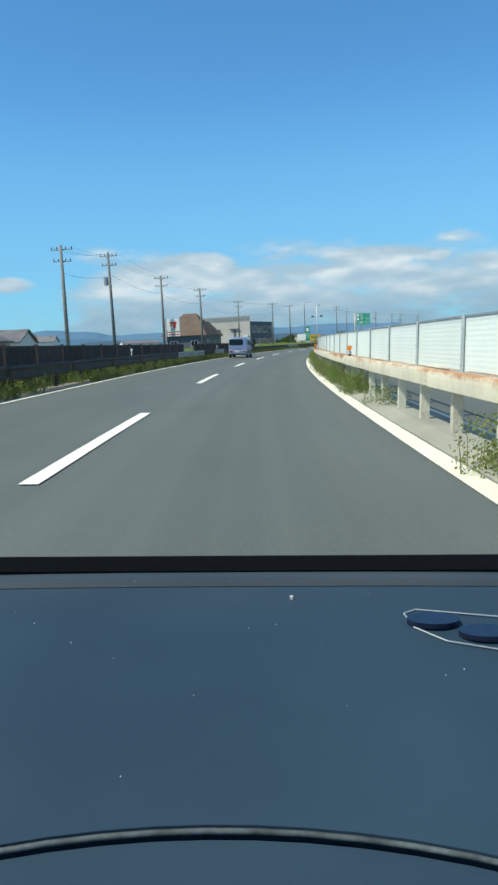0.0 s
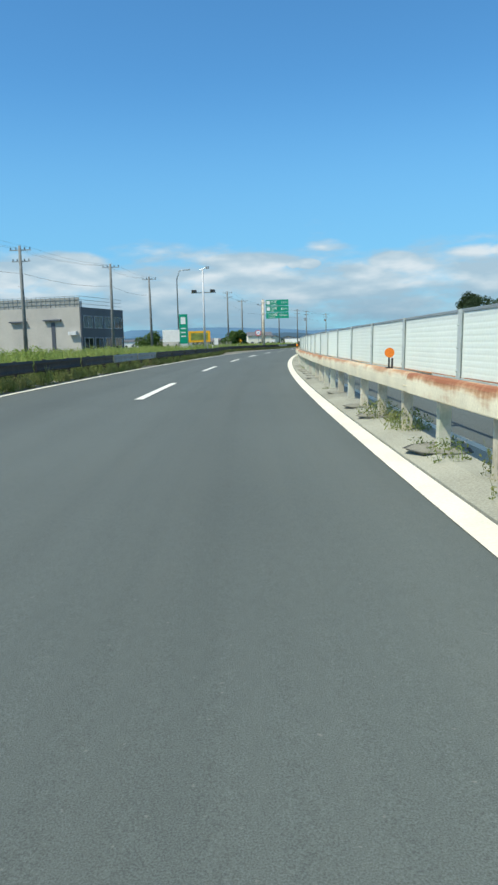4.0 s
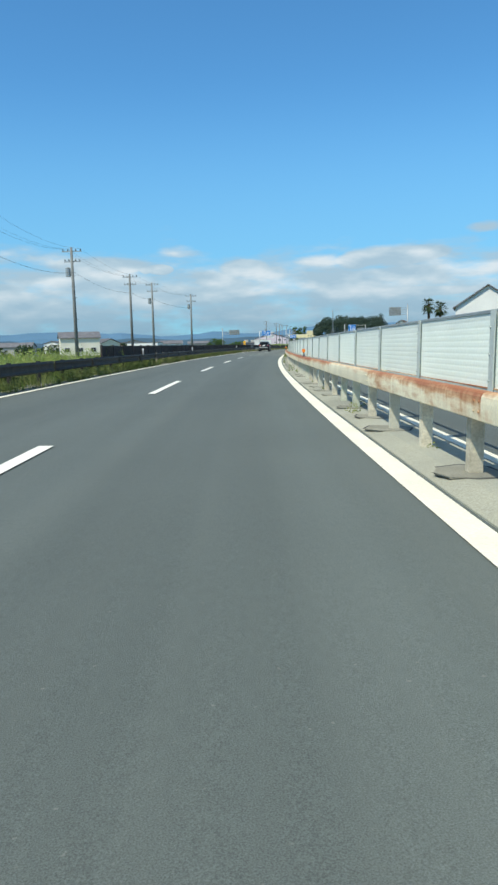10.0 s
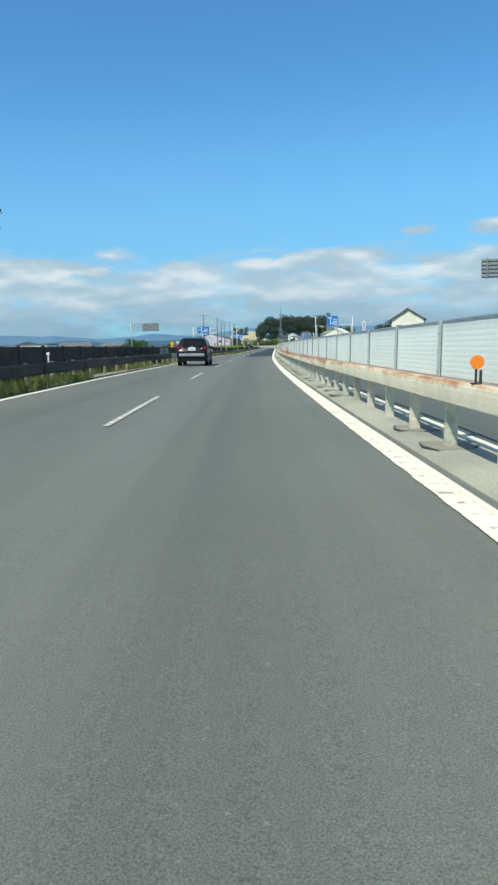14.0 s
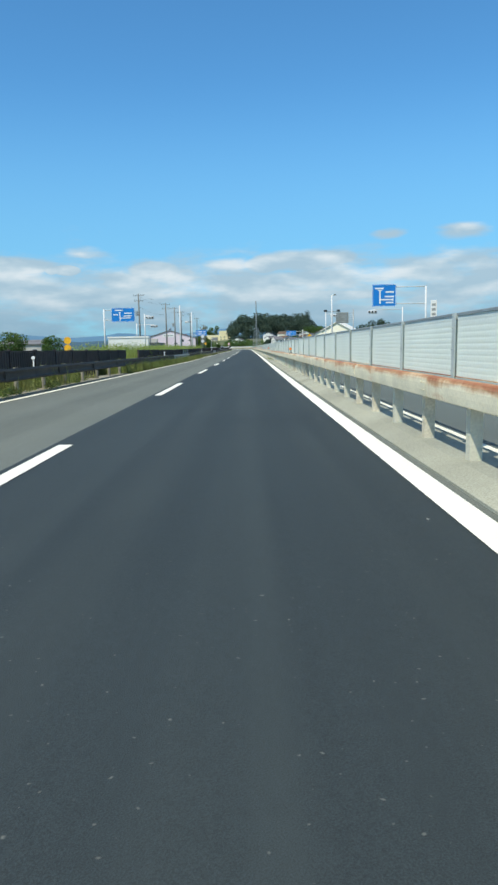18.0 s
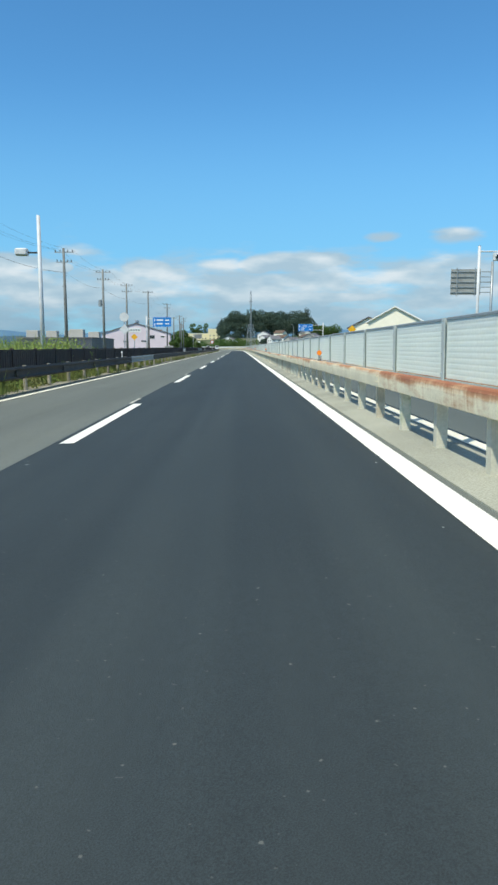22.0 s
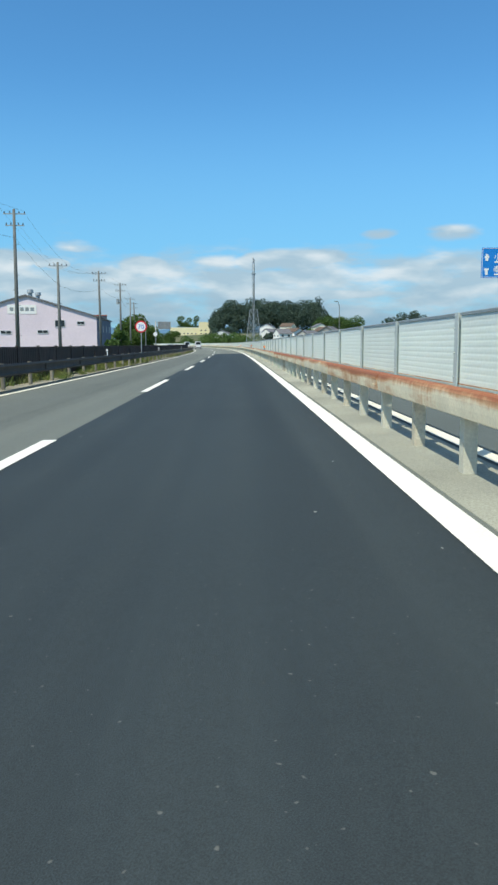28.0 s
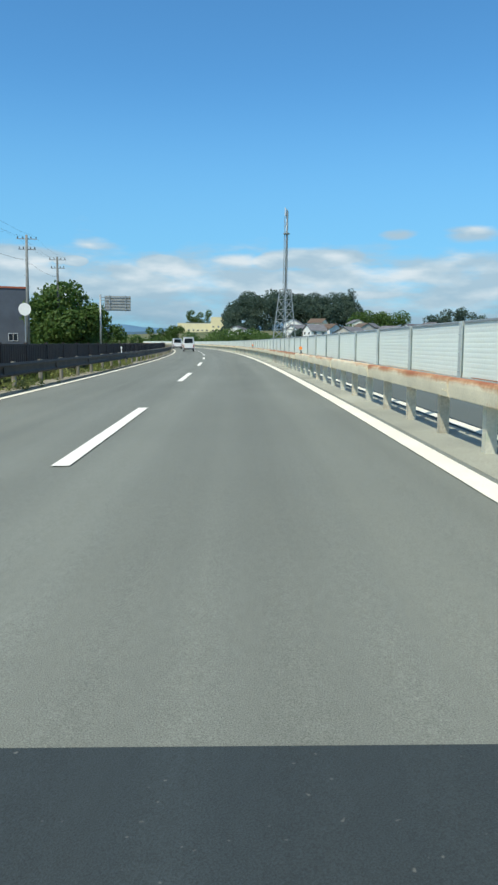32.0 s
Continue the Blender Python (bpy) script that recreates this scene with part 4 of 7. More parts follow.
# ---------------------------------------------------------------- utility poles and wires
def utility_pole(s, n, h, arms=2, box_at=0.0, lean=0.0, lamp=False):
    m = place(s, n) @ Matrix.Rotation(radians(lean), 4, "Y")
    p = thing("utility_pole", m, "tall grey concrete utility pole with crossarms and insulators", "utility pole", "poles along the road")
    bm = bmesh.new()
    tube(bm, [(0, 0, -0.5), (0, 0, h * 0.5), (0, 0, h)], [0.19, 0.155, 0.115], 12)
    part("shaft", bm, M_POLE, p, smooth=True)
    for k in range(arms):
        z = h - 0.35 - 0.95 * k
        bm = bmesh.new()
        w = 0.95 - 0.15 * k
        box(bm, -w, w, 0.10, 0.18, z - 0.04, z + 0.04)
        arm = part("crossarm", bm, M_GALV, p)
        for x in (-w + 0.1, -w * 0.4, w * 0.4, w - 0.1):
            bm = bmesh.new()
            tube(bm, [(x, 0.14, z + 0.04), (x, 0.14, z + 0.10), (x, 0.14, z + 0.16), (x, 0.14, z + 0.22)], [0.025, 0.06, 0.035, 0.05], 8)
            part("insulator", bm, M_DARKM, arm)
    bm = bmesh.new()
    for k in range(7):
        z = 2.0 + k * (h - 3.6) / 7
        tube(bm, [(-0.32 if k % 2 else 0.32, 0, z), (0, 0, z)], 0.012, 5)
    part("climbing_steps", bm, M_DARKM, p)
    if box_at:
        bm = bmesh.new()
        tube(bm, [(-0.42, 0, box_at - 0.5), (-0.42, 0, box_at + 0.3), (-0.42, 0, box_at + 0.36)], [0.24, 0.24, 0.12], 12)
        t = part("transformer", bm, M_GALV, p, "grey can-shaped transformer")
        bm = bmesh.new()
        box(bm, -0.3, 0.12, -0.05, 0.05, box_at - 0.3, box_at - 0.2)
        part("bracket", bm, M_DARKM, t)
    if lamp:
        bm = bmesh.new()
        tube(bm, [(0, 0, h * 0.62), (0.7, 0, h * 0.62 + 0.3)], 0.025, 6)
        box(bm, 0.6, 1.0, -0.09, 0.09, h * 0.62 + 0.27, h * 0.62 + 0.36)
        part("lamp_arm", bm, M_GALV, p)
    return p, h


POLES = ((53.5, -20.3, 10.0, 2, 0), (67.8, -20.9, 11.2, 2, 8.4), (83.7, -20.1, 10.2, 2, 0), (102.6, -20.1, 10.0, 2, 0), (136.5, -23.2, 10.0, 2, 0), (152.2, -20.3, 10.0, 1, 0),
         (169.3, -20.8, 10.2, 1, 0), (218.4, -21.2, 11.6, 2, 0), (225.4, -20.0, 10.2, 1, 0), (236.1, -18.1, 9.8, 1, 0), (262.1, -19.7, 10.8, 2, 8.6), (285.9, -19.9, 10.6, 2, 0),
         (300.5, -20.3, 10.8, 2, 8.2), (322.1, -18.4, 10.5, 2, 8.4), (488.2, -20.6, 11.0, 2, 7.6), (514.8, -18.8, 10.9, 2, 0), (537.2, -19.2, 11.2, 2, 7.0), (560.2, -19.7, 11.4, 2, 0),
         (580.5, -18.7, 11.8, 1, 0), (630.8, -20.0, 12.5, 2, 0), (643.2, -19.2, 9.5, 1, 0), (667.6, -19.0, 11.0, 2, 0), (688.0, -18.8, 11.1, 2, 8.2), (724.4, -20.3, 11.0, 2, 0), (741.3, -20.3, 10.9, 2, 0))
for s, n, h, arms, bx in POLES:
    utility_pole(s, n, h, arms, bx, lean=random.Random(int(s)).uniform(-0.6, 0.6))


def wires(a, b, name="power_lines"):
    """Three sagging lines and a lower cable between two poles."""
    (s0, n0, h0), (s1, n1, h1) = a, b
    m0, m1 = place(s0, n0), place(s1, n1)
    w = thing(name, m0, "black overhead wires sagging between the poles", "power lines", "wires between poles")
    inv = m0.inverted()
    for x, dz in ((-0.85, -0.12), (-0.35, -0.12), (0.85, -0.12), (0.1, -2.3)):
        p, q = m0 @ Vector((x, 0.14, h0 + dz)), m1 @ Vector((x, 0.14, h1 + dz))
        bm = bmesh.new()
        pts = []
        for k in range(11):
            t = k / 10
            v = p.lerp(q, t)
            v.z -= 0.022 * (p - q).length * 4 * t * (1 - t)
            pts.append(inv @ v)
        tube(bm, pts, 0.0065 if dz > -1 else 0.011, 4)
        part("wire", bm, M_WIRE, w)


for run in ((0, 1, 2, 3, 4, 5, 6), (7, 8, 9, 10, 11, 12, 13), (14, 15, 16, 17, 18, 19, 20, 21, 22, 23, 24)):
    for i, j in zip(run, run[1:]):
        wires(POLES[i][:3], POLES[j][:3])

# steel camera and lamp poles
def steel_pole(s, n, h, arm=0.0, head="lamp", yaw=0.0):
    p = thing("street_lamp", place(s, n, yaw=yaw), "pale grey steel lamp pole beside the road", "street lamp", "steel lamp poles")
    bm = bmesh.new()
    tube(bm, [(0, 0, -0.3), (0, 0, h * 0.9), (arm * 0.3, 0, h), (arm, 0, h + 0.1)] if arm else [(0, 0, -0.3), (0, 0, h)], [0.10, 0.075, 0.06, 0.05] if arm else [0.11, 0.08], 10)
    part("pole", bm, M_STEELW if head in ("plain", "cameras", "camera") else M_GALV, p, smooth=True)
    bm = bmesh.new()
    box(bm, -0.16, 0.16, -0.16, 0.16, -0.02, 0.03)
    part("base_plate", bm, M_GALV, p)
    if head == "lamp":
        bm = bmesh.new()
        box(bm, arm - 0.1, arm + 0.55, -0.13, 0.13, h + 0.05, h + 0.16)
        part("lamp_head", bm, M_GALV, p, bevel=0.03)
    if head == "camera":
        bm = bmesh.new()
        box(bm, -0.62, 0.0, -0.03, 0.03, h - 1.62, h - 1.55)
        part("bracket", bm, M_DARKM, p)
        bm = bmesh.new()
        box(bm, -1.05, -0.5, -0.2, 0.2, h - 1.72, h - 1.4)
        part("camera_housing", bm, M_STEELW, p, "white housing", bevel=0.06)
    if head == "cameras":
        for x, z in ((-0.9, h - 2.2), (0.9, h - 2.2)):
            bm = bmesh.new()
            box(bm, x - 0.22, x + 0.22, -0.2, 0.2, z, z + 0.22)
            part("fitting", bm, M_DARKM, p, bevel=0.03)
        bm = bmesh.new()
        box(bm, -1.2, 1.2, -0.04, 0.04, h - 2.3, h - 2.2)
        part("crossarm", bm, M_GALV, p)
        bm = bmesh.new()
        tube(bm, [(-0.3, 0, h - 0.1), (0.45, 0, h + 0.1)], 0.04, 6)
        box(bm, 0.3, 0.62, -0.1, 0.1, h, h + 0.2)
        part("top_fitting", bm, M_GALV, p)
    return p


steel_pole(145.5, -9.0, 8.2, head="cameras")
steel_pole(164.8, -16.0, 10.2, 1.2)
steel_pole(456.1, -10.5, 6.9, head="plain")
steel_pole(474.1, -10.3, 6.9, head="camera")
steel_pole(461.1, 10.5, 8.0, head="cameras")
steel_pole(679.1, -14.0, 5.2, -1.0)
steel_pole(705.0, 20.5, 9.1, -0.9)

# ---------------------------------------------------------------- signs
def letters(body, size, m, material, parent, name="lettering", align="LEFT"):
    """Raised letters in the x-z plane, facing -y."""
    cu = bpy.data.curves.new(name, "FONT")
    cu.body, cu.size, cu.align_x, cu.extrude, cu.resolution_u = body, size, align, 0.003, 2
    tmp = bpy.data.objects.new(name, cu)
    scene.collection.objects.link(tmp)
    me = bpy.data.meshes.new_from_object(tmp.evaluated_get(bpy.context.evaluated_depsgraph_get()))
    bpy.data.objects.remove(tmp)
    bpy.data.curves.remove(cu)
    me.materials.clear()
    me.materials.append(material)
    ob = new(name, me)
    ob.parent = parent
    ob.matrix_basis = m @ Matrix.Rotation(radians(90), 4, "X")
    return ob


def sign_post(p, h, r, material=M_STEELW):
    bm = bmesh.new()
    tube(bm, [(0, 0, -0.4), (0, 0, h)], [r, r * 0.9], 14)
    post = part("post", bm, material, p, smooth=True)
    bm = bmesh.new()
    tube(bm, [(0, 0, h), (0, 0, h + 0.03)], [r * 0.98, r * 0.5], 14)
    part("cap", bm, M_GALV, post)
    return post


def board(p, name, x0, x1, z0, z1, material, label, y=-0.12, edge=True):
    bm = bmesh.new()
    box(bm, x0, x1, y, y + 0.04, z0, z1)
    b = part(name, bm, material, p, label)
    if edge:
        for q in ((x0 + 0.03, x1 - 0.03, z1 - 0.05, z1 - 0.03), (x0 + 0.03, x1 - 0.03, z0 + 0.03, z0 + 0.05), (x0 + 0.03, x0 + 0.05, z0 + 0.05, z1 - 0.05), (x1 - 0.05, x1 - 0.03, z0 + 0.05, z1 - 0.05)):
            bm = bmesh.new()
            box(bm, q[0], q[1], y - 0.006, y, q[2], q[3])
            part("border", bm, M_WHITE, b)
    return b


def distance_sign():
    """The green direction sign on its arm post."""
    p = thing("distance_sign", place(189.4, -8.8, yaw=-2), "three green distance boards on a rusty cream post", "road sign")
    sign_post(p, 7.7, 0.21, M_STEELR)
    for z in (5.55, 7.25):
        bm = bmesh.new()
        tube(bm, [(-0.34, 0.05, z), (3.9, 0.05, z)], 0.045, 8)
        box(bm, -0.3, 0.3, -0.22, 0.22, z - 0.07, z + 0.07)
        part("arm", bm, M_STEELR, p)
    rows = ((6.68, 7.58, "平塚", "Hiratsuka", "2 km", True), (5.70, 6.60, "大磯", "Oiso", "8 km", True), (4.72, 5.62, "小田原", "Odawara", "23 km", False))
    for z0, z1, jp, en, km, plate in rows:
        b = board(p, "board", 0.48, 4.05, z0, z1, M_GREEN, "green board with white lettering", edge=False)
        y = -0.125
        if plate:
            bm = bmesh.new()
            box(bm, 0.60, 1.13, y - 0.01, y, z0 + 0.22, z0 + 0.76)
            part("plate", bm, M_WHITE, b, "blank white plate")
        x = 1.26 if plate else 0.88
        letters(jp, 0.48, Matrix.Translation((x, y, z0 + 0.39)), M_WHITE, b)
        letters(en, 0.27, Matrix.Translation((x, y, z0 + 0.09)), M_WHITE, b)
        letters(km, 0.49, Matrix.Translation((3.85, y, z0 + 0.33)), M_WHITE, b, align="RIGHT")
    for x in (1.3, 3.3):
        bm = bmesh.new()
        box(bm, x - 0.05, x + 0.05, -0.08, 0.0, 4.80, 7.50)
        part("bracket", bm, M_DARKM, p)


distance_sign()


def speed_sign(s, n, z, yaw=0.0):
    p = thing("speed_limit_sign", place(s, n, yaw=yaw), "round white 70 speed sign with a red rim on post", "road sign", "speed limit signs")
    bm = bmesh.new()
    tube(bm, [(0, 0.05, -0.3), (0, 0.05, z + 0.3)], 0.035, 8)
    part("post", bm, M_GALV, p)
    bm = bmesh.new()
    disc(bm, (0, 0, z), 0.42, 0.02, 32)
    d = part("disc", bm, M_RED, p, "red rim")
    bm = bmesh.new()
    disc(bm, (0, -0.014, z), 0.325, 0.012, 32)
    part("face", bm, M_WHITE, d, "white face")
    letters("70", 0.46, Matrix.Translation((0, -0.024, z - 0.165)), M_BLUE, d, align="CENTER")


speed_sign(184.2, -8.8, 2.5)
speed_sign(619.4, -8.0, 2.45)


def arm_sign(name, s, n, post_n, z0, z1, width, post_h, rows, label, yaw=0.0):
    """A blue overhead direction sign on an arm; rows: (text, x, z, size)."""
    p = thing(name, place(s, post_n, yaw=yaw), label, "road sign")
    sign_post(p, post_h, 0.11, M_STEELW)
    c = n - post_n
    for z in (z0 + 0.25, z1 - 0.25):
        bm = bmesh.new()
        tube(bm, [(0, 0.05, z), (c + math.copysign(width * 0.45, c), 0.05, z)], 0.05, 8)
        part("arm", bm, M_STEELW, p)
    b = board(p, "board", c - width / 2, c + width / 2, z0, z1, M_BLUE, "blue board with white lettering")
    for item in rows:
        if item[0] == "bar":
            _, x0, x1, za, zb = item
            bm = bmesh.new()
            box(bm, c + x0, c + x1, -0.128, -0.12, za, zb)
            part("bar", bm, M_WHITE, b)
        else:
            text, x, z, size = item
            letters(text, size, Matrix.Translation((c + x, -0.125, z)), M_WHITE, b)
    return p


JUNCTION = lambda z: (("bar", -0.50, -0.36, z + 0.15, z + 1.45), ("bar", -0.36, 0.85, z + 0.50, z + 0.64), ("bar", -0.62, -0.24, z + 1.45, z + 1.55), ("bar", 0.85, 0.95, z + 0.42, z + 0.72),
                      ("bar", -0.95, -0.05, z + 1.62, z + 1.78), ("bar", 0.15, 1.0, z + 1.25, z + 1.42), ("bar", 0.05, 1.0, z + 0.80, z + 0.95), ("bar", 0.15, 0.95, z + 0.20, z + 0.34))
JUNCTION2 = lambda z: (("bar", -0.45, -0.33, z + 0.12, z + 1.12), ("bar", -0.33, 0.95, z + 0.40, z + 0.51), ("bar", -0.55, -0.23, z + 1.12, z + 1.20), ("bar", -1.2, -0.6, z + 0.80, z + 0.94),
                       ("bar", -1.0, 0.0, z + 1.34, z + 1.48), ("bar", 0.15, 1.1, z + 0.98, z + 1.12), ("bar", 0.05, 1.1, z + 0.64, z + 0.76))
arm_sign("junction_sign", 449.5, -17.0, -19.4, 4.7, 6.4, 2.9, 6.3, JUNCTION2(4.7), "blue junction direction sign on a white arm post")
arm_sign("junction_sign", 433.0, 12.6, 16.9, 5.0, 7.2, 2.4, 7.0, JUNCTION(5.1), "blue junction direction sign on a white post across the road")
DIST = lambda z, a, b: (("bar", -1.45, -1.3, z + 0.9, z + 1.25), ("bar", -1.5, -1.25, z + 1.05, z + 1.15), ("bar", -1.45, -1.3, z + 0.15, z + 0.5), ("bar", -1.5, -1.25, z + 0.4, z + 0.5),
                        (a[0], -1.0, z + 0.95, 0.42), ("bar", -0.95, -0.3, z + 0.80, z + 0.88), (a[1], 0.55, z + 0.95, 0.36), (b[0], -1.0, z + 0.3, 0.42), ("bar", -0.95, -0.4, z + 0.14, z + 0.22), (b[1], 0.55, z + 0.3, 0.36))
arm_sign("route_sign", 607.3, 13.6, 17.6, 4.7, 6.3, 3.3, 6.6, DIST(4.7, ("小田原", "20km"), ("秦野", "11km")), "blue route distance sign on a white arm post across the road")
arm_sign("route_sign", 564.0, -14.4, -17.0, 4.6, 6.2, 3.1, 6.4, (("bar", -1.3, -1.15, 5.5, 5.9), ("bar", -1.3, -1.15, 4.8, 5.2), ("bar", -0.9, 0.2, 5.6, 5.85), ("bar", 0.5, 1.2, 5.6, 5.8), ("bar", -0.9, 0.1, 5.0, 5.25), ("bar", 0.5, 1.2, 5.0, 5.2)),
         "blue route distance sign on a white arm post")


def sign_back(s, n, z0, z1, width, post_n, post_h):
    p = thing("sign_back", place(s, post_n), "ribbed grey back of an overhead sign on a post", "road sign", "signs seen from behind")
    sign_post(p, post_h, 0.12, M_GALV)
    c = n - post_n
    bm = bmesh.new()
    box(bm, c - width / 2, c + width / 2, 0.0, 0.03, z0, z1)
    part("board", bm, M_FENCEP, p, "bare grey back")
    for k in range(5):
        z = z0 + (z1 - z0) * (k + 0.5) / 5
        bm = bmesh.new()
        box(bm, min(0, c - width / 2), max(0, c + width / 2), -0.06, 0.0, z - 0.035, z + 0.035)
        part("rib", bm, M_GALV, p)
    for x in (c - width * 0.3, c + width * 0.3):
        bm = bmesh.new()
        box(bm, x - 0.04, x + 0.04, -0.12, -0.06, z0 - 0.1, z1 + 0.1)
        part("upright", bm, M_GALV, p)


sign_back(502.8, 17.4, 5.5, 7.6, 2.5, 19.6, 8.2)
sign_back(740.6, -13.4, 4.8, 6.5, 3.0, -15.4, 6.6)
sign_back(338.0, 18.9, 6.5, 8.1, 2.3, 21.3, 8.6)
sign_back(405.0, -22.0, 4.6, 6.0, 3.0, -25.5, 6.6)


def traffic_light(s, n, z, post_n):
    p = thing("traffic_light", place(s, post_n), "white horizontal traffic light on a steel arm post", "traffic light", "junction traffic lights")
    sign_post(p, z + 0.6, 0.09, M_STEELW)
    c = n - post_n
    bm = bmesh.new()
    tube(bm, [(0, 0, z + 0.3), (c, 0, z + 0.3)], 0.045, 8)
    part("arm", bm, M_STEELW, p)
    bm = bmesh.new()
    box(bm, c - 0.62, c + 0.62, -0.12, 0.06, z - 0.22, z + 0.22)
    h = part("housing", bm, M_STEELW, p, bevel=0.03)
    for k, x in enumerate((-0.4, 0, 0.4)):
        bm = bmesh.new()
        disc(bm, (c + x, -0.13, z), 0.12, 0.03, 18)
        lens = part("lens", bm, M_GLASS, h)
        bm = bmesh.new()
        for a in range(9):
            t = math.pi * a / 9
            u = math.pi * (a + 1) / 9
            v = [bm.verts.new((c + x + 0.135 * math.cos(q), y, z + 0.135 * math.sin(q))) for q, y in ((t, -0.13), (u, -0.13), (u, -0.32), (t, -0.32))]
            bm.faces.new(v)
        part("visor", bm, M_STEELW, h)


traffic_light(486.9, -17.9, 5.2, -21.0)
traffic_light(470.0, -16.4, 6.0, -17.2)
traffic_light(451.8, 14.6, 5.3, 18.5)
traffic_light(483.0, 13.4, 6.1, 12.0)


def lollipop(s, n, z, r, material, label, square=False, count=1, under=False):
    p = thing("warning_sign", place(s, n), label, "road sign", "small roadside signs")
    bm = bmesh.new()
    tube(bm, [(0, 0.04, -0.3), (0, 0.04, z + r * 0.8)], 0.035, 8)
    part("post", bm, M_GALV, p)
    for k in range(count):
        bm = bmesh.new()
        zz = z - k * 2.1 * r
        if square:
            a = r * 1.2
            prism(bm, [(0, zz - a), (a, zz), (0, zz + a), (-a, zz)], -0.01, 0.01)
        else:
            disc(bm, (0, 0, zz), r, 0.02, 22)
        part("plate", bm, material, p)
    if under:
        bm = bmesh.new()
        a, zz = r * 1.15, z - r * 2.7
        prism(bm, [(0, zz - a), (a, zz), (0, zz + a), (-a, zz)], -0.01, 0.01)
        part("diamond_plate", bm, material, p)


lollipop(455.0, -25.5, 2.6, 0.48, M_YELLOW, "two orange round warning plates on a post", count=2)
lollipop(494.5, -9.85, 3.35, 0.33, M_STEELW, "pale round plate over a diamond plate on a post", under=True)
lollipop(497.0, -9.5, 1.95, 0.21, M_YELLOW, "small orange diamond plate on a post behind the fence", True)
lollipop(545.0, 14.5, 3.6, 0.5, M_YELLOW, "orange diamond warning sign on a grey post across the road", True)
lollipop(696.0, -13.7, 3.0, 0.36, M_WHITE, "round sign seen from behind on a white post")
lollipop(225.0, -20.5, 1.8, 0.42, M_YELLOW, "orange diamond warning sign in the weeds", True)


def notice(s, n, z0, z1, w, material, label, yaw=0.0):
    p = thing("notice_board", place(s, n, yaw=yaw), label, "sign board", "small roadside boards")
    for x in (-w * 0.35, w * 0.35):
        bm = bmesh.new()
        tube(bm, [(x, 0.03, -0.2), (x, 0.03, z1)], 0.025, 6)
        part("leg", bm, M_GALV, p)
    bm = bmesh.new()
    box(bm, -w / 2, w / 2, -0.015, 0.01, z0, z1)
    part("plate", bm, material, p)


notice(207.0, -10.2, 1.15, 1.55, 1.0, M_WHITE, "small pale notice plate standing in the weeds")
notice(653.5, -8.6, 0.95, 1.25, 0.75, M_FENCEP, "small grey notice plate beside the guardrail")
notice(516.0, -8.7, 1.0, 1.3, 0.9, M_FENCEP, "small pale notice plate beside the fence")


notice(160.2, -10.4, 0.95, 1.70, 0.45, M_WHITE, "upright white and green notice board in the weeds")
notice(153.0, -13.9, 1.45, 2.75, 2.2, M_WHITE, "broad plain white board standing in the weeds")


def paling_fence(s0, s1, n):
    f = thing("paling_fence", place(s0, n), "pale weathered paling fence standing among tall weeds", "fence")
    inv = place(s0, n).inverted()
    g = random.Random(15)
    bm = bmesh.new()
    box(bm, -0.04, 0.04, -0.008, 0.008, 0.0, 1.35)
    slat = data(bm, "paling", M_POSTB)
    bm = bmesh.new()
    box(bm, -0.02, 0.02, 0.0, 2.0, 0.85, 0.91)
    rail = data(bm, "rail", M_POSTB)
    s = s0
    while s < s1:
        part("rail", rail, None, f, m=inv @ place(s, n - 0.04))
        for k in range(5):
            if g.random() < 0.85:
                part("paling", slat, None, f, m=inv @ place(s + 0.4 * k, n, g.uniform(-0.1, 0.12), yaw=90 + g.uniform(-4, 4)))
        s += 2.0


paling_fence(150.0, 186.0, -13.2)


def tall_sign(s, n, z0, z1, w):
    p = thing("tall_sign", place(s, n), "narrow plain white sign board high on a post", "sign board")
    bm = bmesh.new()
    tube(bm, [(0, 0.05, -0.3), (0, 0.05, z1 - 0.1)], 0.06, 8)
    part("post", bm, M_GALV, p)
    bm = bmesh.new()
    box(bm, -w / 2, w / 2, -0.06, 0.0, z0, z1)
    b = part("board", bm, M_WHITE, p, bevel=0.01)
    for k in range(3):
        bm = bmesh.new()
        box(bm, -w * 0.3, w * 0.3, -0.066, -0.06, z0 + 0.3 + 0.55 * k, z0 + 0.6 + 0.55 * k)
        part("bar", bm, M_FENCEP, b)


tall_sign(445.0, 20.75, 4.2, 6.3, 0.75)


